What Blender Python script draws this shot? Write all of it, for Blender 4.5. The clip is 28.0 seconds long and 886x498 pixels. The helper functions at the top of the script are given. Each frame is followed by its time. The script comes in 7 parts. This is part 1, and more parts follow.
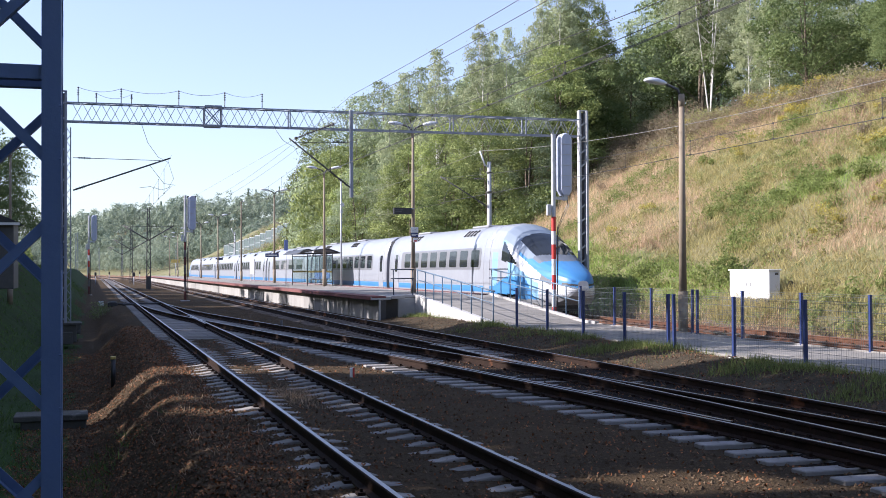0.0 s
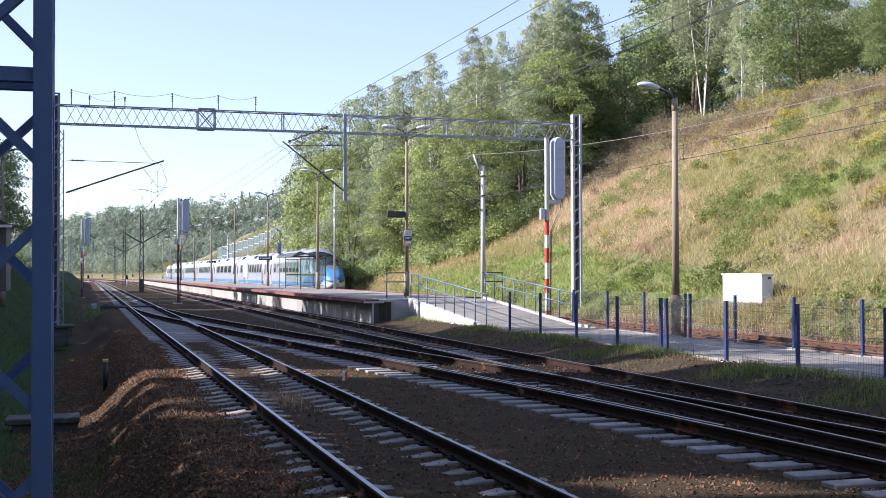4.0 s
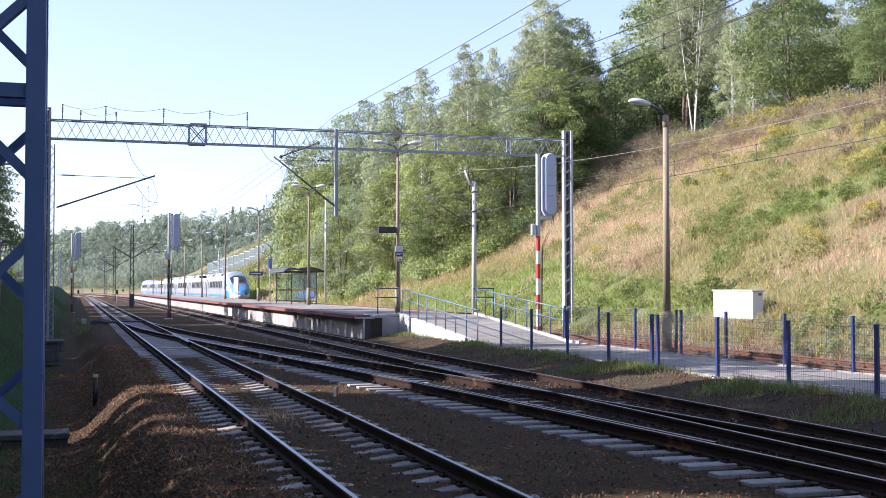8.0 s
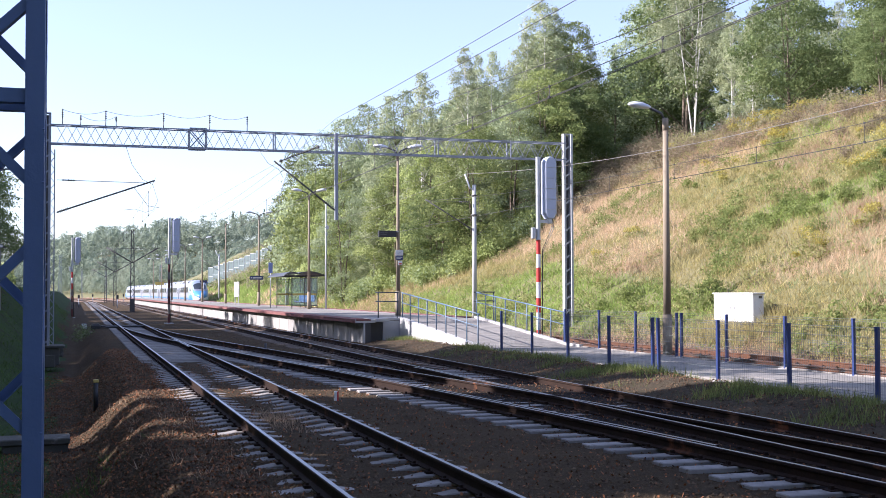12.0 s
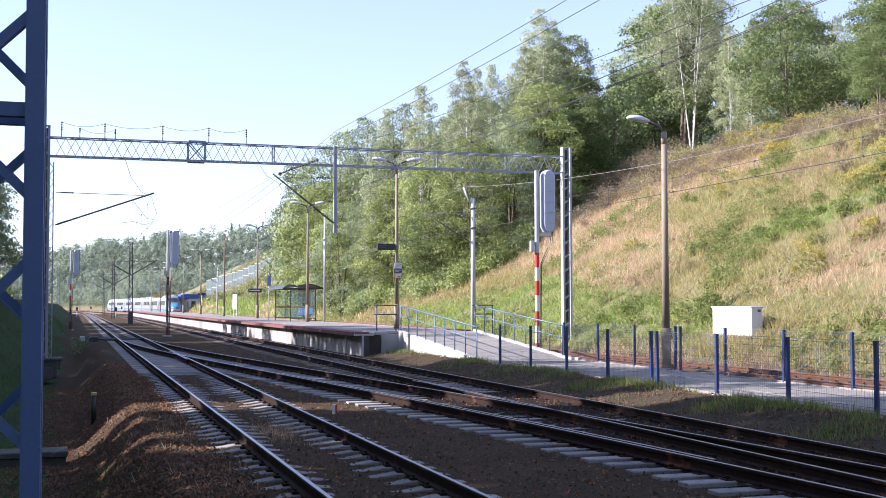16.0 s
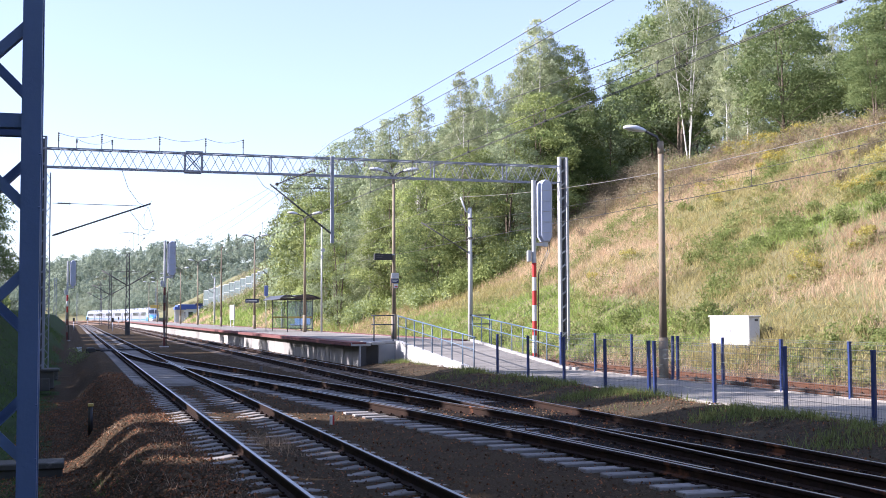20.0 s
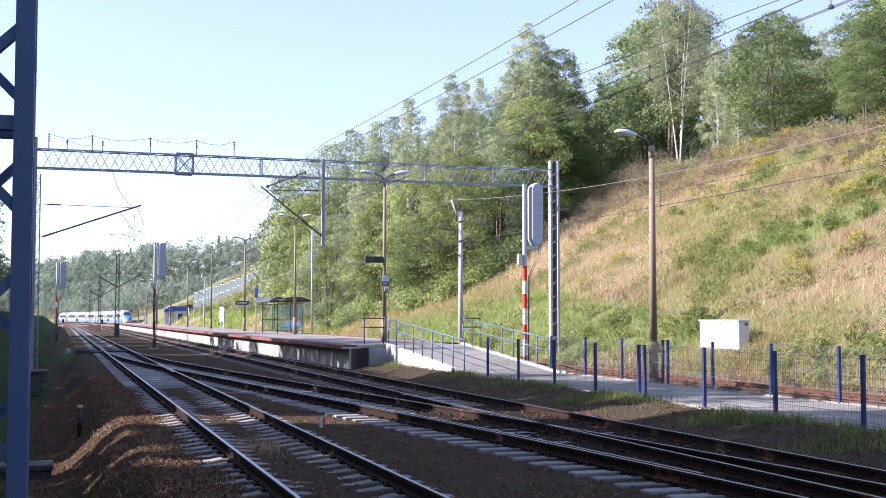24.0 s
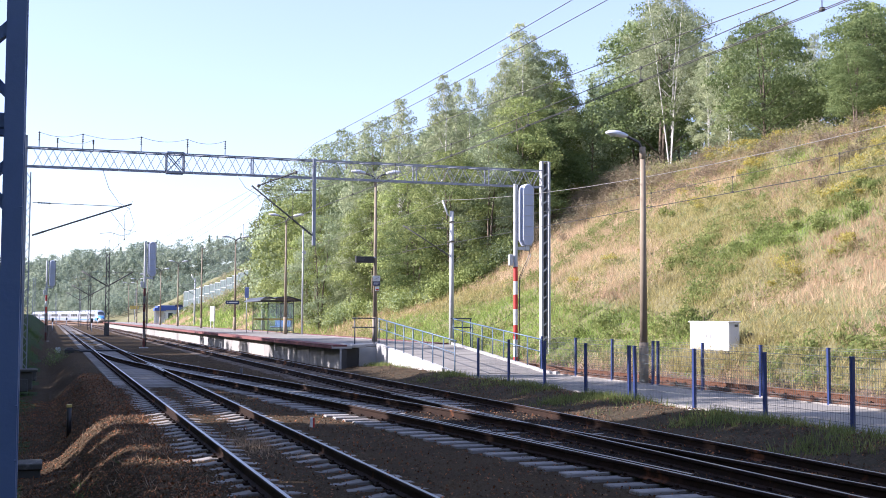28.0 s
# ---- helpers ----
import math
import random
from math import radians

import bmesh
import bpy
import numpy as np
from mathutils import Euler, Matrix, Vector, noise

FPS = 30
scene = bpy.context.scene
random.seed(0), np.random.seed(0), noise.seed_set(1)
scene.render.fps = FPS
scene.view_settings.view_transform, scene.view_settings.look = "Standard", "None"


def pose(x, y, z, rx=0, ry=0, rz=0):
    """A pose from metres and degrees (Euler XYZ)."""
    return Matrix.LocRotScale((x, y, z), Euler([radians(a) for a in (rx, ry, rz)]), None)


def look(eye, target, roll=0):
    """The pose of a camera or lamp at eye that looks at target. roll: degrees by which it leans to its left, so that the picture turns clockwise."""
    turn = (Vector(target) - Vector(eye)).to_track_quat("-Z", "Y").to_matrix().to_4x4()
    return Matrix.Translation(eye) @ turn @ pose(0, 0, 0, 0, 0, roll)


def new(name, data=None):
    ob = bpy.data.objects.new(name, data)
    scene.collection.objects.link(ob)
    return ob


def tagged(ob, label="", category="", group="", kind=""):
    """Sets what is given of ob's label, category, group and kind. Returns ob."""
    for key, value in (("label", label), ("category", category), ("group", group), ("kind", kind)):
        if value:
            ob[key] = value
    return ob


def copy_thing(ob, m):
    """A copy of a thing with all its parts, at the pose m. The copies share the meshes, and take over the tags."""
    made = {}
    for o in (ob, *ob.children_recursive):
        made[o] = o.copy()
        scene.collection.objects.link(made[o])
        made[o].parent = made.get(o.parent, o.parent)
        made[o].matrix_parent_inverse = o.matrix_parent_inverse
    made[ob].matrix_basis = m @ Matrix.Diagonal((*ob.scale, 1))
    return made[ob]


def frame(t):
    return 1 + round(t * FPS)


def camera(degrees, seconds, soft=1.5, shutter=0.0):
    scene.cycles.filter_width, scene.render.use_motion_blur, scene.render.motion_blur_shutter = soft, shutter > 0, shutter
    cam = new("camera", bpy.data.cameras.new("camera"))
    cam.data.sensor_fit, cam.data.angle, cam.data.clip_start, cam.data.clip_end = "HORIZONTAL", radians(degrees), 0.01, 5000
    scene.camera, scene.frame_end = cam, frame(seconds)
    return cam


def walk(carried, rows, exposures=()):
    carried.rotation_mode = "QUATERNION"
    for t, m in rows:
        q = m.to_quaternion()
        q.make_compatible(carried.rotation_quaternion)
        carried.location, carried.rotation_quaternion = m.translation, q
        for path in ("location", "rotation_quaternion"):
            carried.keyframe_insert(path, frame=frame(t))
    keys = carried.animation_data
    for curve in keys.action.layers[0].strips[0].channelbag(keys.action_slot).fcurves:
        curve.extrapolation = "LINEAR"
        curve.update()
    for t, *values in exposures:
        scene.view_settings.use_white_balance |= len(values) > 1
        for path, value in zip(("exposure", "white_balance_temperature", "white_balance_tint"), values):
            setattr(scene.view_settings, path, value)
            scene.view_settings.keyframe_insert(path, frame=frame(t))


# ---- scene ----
cam = camera(40.943, 28.0, soft=0.92)
PATH = [
    (0, -0.003, 0.001, 1.879, 90.982, 0.250, -16.465),
    (0.5, 0.000, 0.000, 1.878, 91.102, 0.249, -16.181),
    (1, 0.001, 0.000, 1.878, 91.127, 0.225, -16.519),
    (1.5, 0.007, -0.002, 1.879, 91.107, 0.265, -16.539),
    (2, 0.013, -0.003, 1.878, 91.052, 0.455, -16.652),
    (2.5, 0.013, -0.003, 1.873, 91.027, 0.523, -16.602),
    (3, 0.010, -0.003, 1.878, 91.043, 0.366, -16.574),
    (3.5, 0.007, -0.002, 1.880, 91.090, 0.184, -16.663),
    (5.5, 0.012, -0.003, 1.881, 91.294, 0.101, -16.983),
    (6, 0.005, -0.001, 1.882, 91.325, -0.021, -16.984),
    (6.5, 0.003, -0.000, 1.883, 91.390, -0.101, -17.053),
    (7, 0.004, -0.001, 1.883, 91.639, -0.108, -17.134),
    (7.5, 0.001, 0.000, 1.885, 91.810, -0.028, -17.187),
    (8, -0.003, 0.001, 1.888, 91.893, 0.013, -17.218),
    (8.5, -0.003, 0.001, 1.887, 91.907, -0.012, -17.216),
    (9, 0.001, -0.000, 1.887, 91.966, 0.177, -17.234),
    (9.5, 0.007, -0.002, 1.887, 91.970, 0.163, -17.231),
    (10, 0.006, -0.001, 1.888, 91.925, 0.175, -17.234),
    (10.5, 0.010, -0.003, 1.887, 91.945, 0.240, -17.235),
    (11, 0.014, -0.004, 1.886, 91.979, 0.292, -17.233),
    (11.5, 0.009, -0.002, 1.886, 92.014, 0.294, -17.194),
    (12, 0.002, -0.000, 1.888, 92.076, 0.188, -17.194),
    (12.5, 0.002, -0.000, 1.891, 92.141, 0.176, -17.202),
    (14.5, -0.002, 0.001, 1.893, 92.380, 0.041, -17.296),
    (15, -0.005, 0.002, 1.894, 92.441, 0.076, -17.279),
    (15.5, -0.003, 0.001, 1.894, 92.604, 0.088, -17.236),
    (16, -0.002, 0.001, 1.897, 92.694, 0.105, -17.265),
    (16.5, 0.000, 0.000, 1.895, 92.702, 0.146, -17.314),
    (17, 0.004, -0.001, 1.896, 92.711, 0.213, -17.389),
    (17.5, 0.005, -0.001, 1.895, 92.721, 0.228, -17.418),
    (18, 0.000, -0.000, 1.900, 92.770, 0.076, -17.404),
    (18.5, -0.006, 0.002, 1.900, 92.852, -0.057, -17.326),
    (19, -0.009, 0.003, 1.903, 93.048, -0.103, -17.287),
    (19.5, -0.009, 0.002, 1.905, 93.162, 0.011, -17.346),
    (20, -0.000, 0.000, 1.900, 93.171, 0.230, -17.396),
    (20.5, 0.004, -0.001, 1.902, 93.072, 0.129, -17.455),
    (21, 0.002, -0.001, 1.901, 93.050, 0.207, -17.495),
    (21.5, -0.005, 0.001, 1.903, 93.065, 0.128, -17.557),
    (23.5, -0.014, 0.004, 1.908, 93.240, -0.094, -17.707),
    (24, -0.013, 0.004, 1.907, 93.308, -0.004, -17.873),
    (24.5, -0.014, 0.004, 1.904, 93.319, -0.052, -18.036),
    (25, -0.010, 0.003, 1.904, 93.278, -0.048, -18.156),
    (25.5, -0.008, 0.002, 1.905, 93.278, -0.037, -18.250),
    (26, -0.011, 0.003, 1.905, 93.236, -0.045, -18.236),
    (26.5, -0.013, 0.004, 1.905, 93.237, -0.047, -18.283),
    (27, -0.015, 0.005, 1.906, 93.218, -0.120, -18.279),
    (27.5, -0.015, 0.005, 1.907, 93.256, -0.125, -18.280),
    (28, -0.014, 0.005, 1.903, 93.326, -0.221, -18.327),
]
walk(cam, [(t, pose(x, y, z, rx, ry, rz)) for t, x, y, z, rx, ry, rz in PATH],
     [(0.0, 1.16, 6000, 19), (5.5, 1.34, 5990, 20.5), (12.0, 1.45, 5950, 22.5), (28.0, 1.48, 5930, 23)])

# ---- light ----
SUN_EL, SUN_AZ = 29.0, 284.0   # degrees; azimuth clockwise from +y (along the tracks)
world = bpy.data.worlds.new("sky")
scene.world = world
world.use_nodes = True
wn = world.node_tree
sky = wn.nodes.new("ShaderNodeTexSky")
sky.sky_type, sky.sun_disc = "NISHITA", False
sky.sun_elevation, sky.sun_rotation = radians(SUN_EL), radians(SUN_AZ)
sky.air_density, sky.dust_density, sky.ozone_density = 1.0, 0.9, 1.6
pale = wn.nodes.new("ShaderNodeHueSaturation")
pale.inputs["Hue"].default_value, pale.inputs["Saturation"].default_value = 0.515, 0.92
wn.links.new(sky.outputs[0], pale.inputs["Color"])
# thin even haze evens out the sky from the zenith to the horizon
haze = wn.nodes.new("ShaderNodeMix")
haze.data_type = "RGBA"
haze.inputs["Factor"].default_value = 0.22
haze.inputs["B"].default_value = (2.85, 3.70, 4.75, 1)
wn.links.new(pale.outputs[0], haze.inputs["A"])
wn.links.new(haze.outputs["Result"], wn.nodes["Background"].inputs[0])
wn.nodes["Background"].inputs[1].default_value = 0.108
sun_data = bpy.data.lights.new("sun", "SUN")
sun_data.energy, sun_data.angle, sun_data.color = 5.0, radians(0.53), (1.0, 0.93, 0.82)
sun = new("sun", sun_data)
sun_to = Vector((math.sin(radians(SUN_AZ)) * math.cos(radians(SUN_EL)), math.cos(radians(SUN_AZ)) * math.cos(radians(SUN_EL)), math.sin(radians(SUN_EL))))
sun.matrix_world = look(sun_to * 100, (0, 0, 0))


# ---- materials ----
def material(name, color, color2=None, scale=3.0, rough=0.8, metal=0.0, bump=0.0, bump_scale=30.0, detail=6.0, spots=None, spot_scale=1.0, spot_at=0.6,
             island=0.0, random_obj=0.0, translucent=0.0, spec=0.5, stretch=None, space="Object", bump_dist=0.02):
    """Base colour mixed at a coarse and a fine scale, with optional stains and relief."""
    m = bpy.data.materials.new(name)
    m.use_nodes = True
    n, l = m.node_tree.nodes, m.node_tree.links
    b = n["Principled BSDF"]
    b.inputs["Roughness"].default_value, b.inputs["Metallic"].default_value = rough, metal
    b.inputs["Specular IOR Level"].default_value = spec
    co = n.new("ShaderNodeTexCoord").outputs["Object"]
    if space == "World":
        co = n.new("ShaderNodeNewGeometry").outputs["Position"]
    if stretch:
        mp = n.new("ShaderNodeMapping")
        mp.inputs["Scale"].default_value = stretch
        l.new(co, mp.inputs[0])
        co = mp.outputs[0]

    def noise_tex(s, d=detail):
        t = n.new("ShaderNodeTexNoise")
        t.inputs["Scale"].default_value, t.inputs["Detail"].default_value = s, d
        t.inputs["Roughness"].default_value = 0.62
        l.new(co, t.inputs["Vector"])
        return t.outputs[0]

    def ramp(src, lo, hi):
        r = n.new("ShaderNodeMapRange")
        r.inputs["From Min"].default_value, r.inputs["From Max"].default_value = lo, hi
        l.new(src, r.inputs["Value"])
        return r.outputs[0]

    def mixer(fac, c1, c2):
        x = n.new("ShaderNodeMix")
        x.data_type = "RGBA"
        for s, c in ((x.inputs["A"], c1), (x.inputs["B"], c2)):
            if isinstance(c, tuple):
                s.default_value = (*c, 1)
            else:
                l.new(c, s)
        if isinstance(fac, float):
            x.inputs["Factor"].default_value = fac
        else:
            l.new(fac, x.inputs["Factor"])
        return x.outputs["Result"]

    c2 = color2 or tuple(v * 0.75 for v in color)
    out = mixer(ramp(noise_tex(scale), 0.35, 0.65), color, c2)
    fine = mixer(ramp(noise_tex(scale * 9), 0.3, 0.7), tuple(v * 0.82 for v in color), tuple(min(1, v * 1.12) for v in c2))
    out = mixer(0.4, out, fine)
    if spots:
        out = mixer(ramp(noise_tex(spot_scale, 8), spot_at, spot_at + 0.12), out, spots)
    for amount, node, socket in ((island, "ShaderNodeNewGeometry", "Random Per Island"), (random_obj, "ShaderNodeObjectInfo", "Random")):
        if not amount:
            continue
        hs = n.new("ShaderNodeHueSaturation")
        r = n.new("ShaderNodeMapRange")
        r.inputs["To Min"].default_value, r.inputs["To Max"].default_value = 1 - amount, 1 + amount
        l.new(n.new(node).outputs[socket], r.inputs["Value"])
        l.new(r.outputs[0], hs.inputs["Value"])
        l.new(out, hs.inputs["Color"])
        out = hs.outputs[0]
    l.new(out, b.inputs["Base Color"])
    if bump:
        bp = n.new("ShaderNodeBump")
        bp.inputs["Strength"].default_value, bp.inputs["Distance"].default_value = min(1.0, bump), bump_dist
        l.new(noise_tex(bump_scale, 5), bp.inputs["Height"])
        l.new(bp.outputs[0], b.inputs["Normal"])
    if translucent:
        tr = n.new("ShaderNodeBsdfTranslucent")
        l.new(out, tr.inputs[0])
        ms = n.new("ShaderNodeMixShader")
        ms.inputs[0].default_value = translucent
        l.new(b.outputs[0], ms.inputs[1])
        l.new(tr.outputs[0], ms.inputs[2])
        l.new(ms.outputs[0], n["Material Output"].inputs[0])
    return m


def glass_material(name, color=(0.9, 0.95, 0.95), rough=0.05, amount=0.75):
    """A thin pane: mostly clear, with a glossy coat."""
    m = bpy.data.materials.new(name)
    m.use_nodes = True
    n, l = m.node_tree.nodes, m.node_tree.links
    b = n["Principled BSDF"]
    b.inputs["Base Color"].default_value = (*color, 1)
    b.inputs["Roughness"].default_value = rough
    t = n.new("ShaderNodeBsdfTransparent")
    t.inputs[0].default_value = (*color, 1)
    ms = n.new("ShaderNodeMixShader")
    ms.inputs[0].default_value = 1 - amount
    l.new(t.outputs[0], ms.inputs[1])
    l.new(b.outputs[0], ms.inputs[2])
    l.new(ms.outputs[0], n["Material Output"].inputs[0])
    return m


# rail sides: shade is painted in as a near-black base under rust spots
RAIL_SIDE = material("rusty_rail_steel", (0.016, 0.011, 0.009), (0.032, 0.018, 0.013), 4, 0.8, 0.0, 0.3, 60, spots=(0.22, 0.085, 0.04), spot_scale=0.9, spot_at=0.60, spec=0.12)
RAIL_TOP = material("polished_rail_head", (0.42, 0.43, 0.46), (0.30, 0.30, 0.32), 6, 0.36, 1.0)
SLEEPER = material("weathered_concrete_sleeper", (0.315, 0.30, 0.285), (0.185, 0.172, 0.16), 3, 0.9, 0, 0.3, 50, random_obj=0.2, spots=(0.09, 0.068, 0.052), spot_scale=5, spot_at=0.6, spec=0.2)
BROWNSLEEPER = material("rust_stained_sleeper", (0.20, 0.165, 0.135), (0.125, 0.10, 0.082), 3, 0.9, 0, 0.3, 50, random_obj=0.2, spots=(0.08, 0.058, 0.044), spot_scale=5, spot_at=0.58, spec=0.2)
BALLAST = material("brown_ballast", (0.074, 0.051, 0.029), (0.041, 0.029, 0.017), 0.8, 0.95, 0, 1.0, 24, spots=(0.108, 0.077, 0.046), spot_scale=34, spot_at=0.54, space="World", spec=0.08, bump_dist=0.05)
STONE = material("ballast_stone", (0.122, 0.086, 0.054), (0.074, 0.051, 0.033), 2, 0.9, 0, 0.3, 30, island=0.55, space="World", spec=0.1)
VERGESOIL = material("dark_verge_soil", (0.078, 0.060, 0.042), (0.045, 0.040, 0.024), 0.8, 0.95, 0, 1.0, 18, spots=(0.085, 0.066, 0.048), spot_scale=9, spot_at=0.57, space="World", spec=0.08, bump_dist=0.05)
# darker ballast between the near rails of the turnout
DARKBALLAST = material("dark_turnout_ballast", (0.026, 0.020, 0.016), (0.016, 0.013, 0.011), 1.5, 0.95, 0, 1.0, 24, space="World", spec=0.08, bump_dist=0.05)
# lighter copy of the ballast, sunlight on track 3 put into its colour
LITBALLAST = material("sunlit_brown_ballast", (0.17, 0.12, 0.085), (0.11, 0.078, 0.056), 1.2, 0.95, 0, 1.0, 22, spots=(0.24, 0.18, 0.13), spot_scale=20, spot_at=0.55, space="World", spec=0.08, bump_dist=0.05)
# rail rust in a sunlit tone, the brightness painted in for track 3
LITRUSTRAIL = material("sunlit_rusty_rail_steel", (0.15, 0.075, 0.045), (0.10, 0.05, 0.033), 4, 0.85, 0.0, 0.3, 60, spec=0.12)
# far ballast brightened in colour to stand for the sun on it
LITFARBALLAST = material("sunlit_far_ballast", (0.30, 0.215, 0.15), (0.20, 0.14, 0.10), 0.1, 0.95, 0, 0.5, 10, space="World", spec=0.1)
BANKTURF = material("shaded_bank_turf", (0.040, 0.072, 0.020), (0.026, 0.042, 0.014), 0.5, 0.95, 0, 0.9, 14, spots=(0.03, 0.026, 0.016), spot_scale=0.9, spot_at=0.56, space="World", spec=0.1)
EARTH = material("meadow_soil", (0.10, 0.105, 0.036), (0.17, 0.145, 0.07), 0.25, 0.95, 0, 0.8, 6, spots=(0.07, 0.10, 0.026), spot_scale=0.6, spot_at=0.52, space="World")
CONCRETE = material("grey_concrete", (0.42, 0.41, 0.39), (0.32, 0.31, 0.30), 1.5, 0.85, 0, 0.25, 40, spots=(0.22, 0.21, 0.20), spot_scale=2.5, spot_at=0.62, random_obj=0.08)
WHITEWALL = material("whitewashed_concrete", (0.31, 0.30, 0.285), (0.21, 0.205, 0.195), 1.2, 0.85, 0, 0.25, 40, spots=(0.11, 0.10, 0.095), spot_scale=1.6, spot_at=0.56, random_obj=0.14, stretch=(1.5, 1.5, 0.3))
PAVING = material("grey_paving", (0.245, 0.23, 0.207), (0.185, 0.173, 0.155), 2.2, 0.85, 0, 0.2, 60, random_obj=0.1)
REDPAVE = material("red_edge_paving", (0.20, 0.068, 0.06), (0.11, 0.045, 0.042), 2, 0.85, 0, 0.2, 60, random_obj=0.12)
GALV = material("galvanised_steel", (0.50, 0.52, 0.54), (0.40, 0.42, 0.44), 3, 0.5, 0.35, 0.05, 30)
GREYPAINT = material("grey_painted_steel", (0.29, 0.31, 0.36), (0.22, 0.24, 0.29), 2.5, 0.55, 0.1, 0.08, 40, spots=(0.22, 0.17, 0.13), spot_scale=3, spot_at=0.68)
BLUEGREY = material("blue_grey_painted_steel", (0.105, 0.17, 0.34), (0.08, 0.135, 0.28), 2.5, 0.5, 0.0, 0.12, 30, spots=(0.11, 0.13, 0.20), spot_scale=5, spot_at=0.66)
BLUEPAINT = material("blue_painted_steel", (0.024, 0.045, 0.155), (0.018, 0.033, 0.115), 3, 0.45, 0.0, 0.05, 40)
RAILBLUE = material("faded_blue_railing_paint", (0.10, 0.16, 0.23), (0.07, 0.12, 0.18), 3, 0.5, 0.1, 0.05, 40)
BLUEDARK = material("dark_blue_rail_paint", (0.035, 0.05, 0.075), (0.025, 0.036, 0.055), 3, 0.5, 0.1, 0.05, 40)
DARK = material("black_painted_metal", (0.02, 0.02, 0.022), (0.03, 0.03, 0.032), 4, 0.5)
DARKSTEEL = material("dark_weathered_steel", (0.07, 0.07, 0.075), (0.11, 0.105, 0.10), 4, 0.6, 0.3)
WIRE = material("copper_wire", (0.05, 0.05, 0.05), (0.08, 0.075, 0.07), 1, 0.5, 0.4)
PALEWIRE = material("pale_feeder_wire", (0.27, 0.255, 0.235), (0.22, 0.21, 0.195), 1, 0.5, 0.3)
WHITEPAINT = material("white_paint", (0.70, 0.70, 0.69), (0.62, 0.62, 0.61), 2, 0.5, 0, 0.05, 30)
REDPAINT = material("red_paint", (0.55, 0.035, 0.03), (0.45, 0.035, 0.03), 3, 0.5)
POLE = material("spun_concrete_pole", (0.275, 0.225, 0.165), (0.205, 0.166, 0.120), 2, 0.85, 0, 0.2, 40, spots=(0.20, 0.17, 0.15), spot_scale=2, spot_at=0.62)
MASTGREY = material("grey_mast_paint", (0.44, 0.45, 0.455), (0.35, 0.36, 0.365), 2, 0.7, 0, 0.1, 30)
PLASTIC = material("grey_plastic_back", (0.43, 0.47, 0.58), (0.37, 0.41, 0.51), 2, 0.5)
LAMPHEAD = material("light_grey_lamp_housing", (0.55, 0.58, 0.62), (0.48, 0.50, 0.54), 4, 0.4)
SIGNBLUE = material("dark_blue_sign", (0.02, 0.03, 0.10), (0.025, 0.035, 0.11), 4, 0.4)
GLASS = glass_material("shelter_glass", (0.86, 0.92, 0.90), 0.08, 0.86)
NOISEGLASS = glass_material("noise_barrier_panel", (0.16, 0.21, 0.21), 0.35, 0.4)
MESHWIRE = material("dull_mesh_wire", (0.13, 0.15, 0.15), (0.10, 0.115, 0.12), 3, 0.6, 0.3)

# dark concrete; on the mast footings the dark tone stands for shade
DARKCONC = material("dark_concrete", (0.09, 0.085, 0.075), (0.05, 0.05, 0.042), 2, 0.9, 0, 0.4, 30, spots=(0.16, 0.155, 0.14), spot_scale=3, spot_at=0.6)


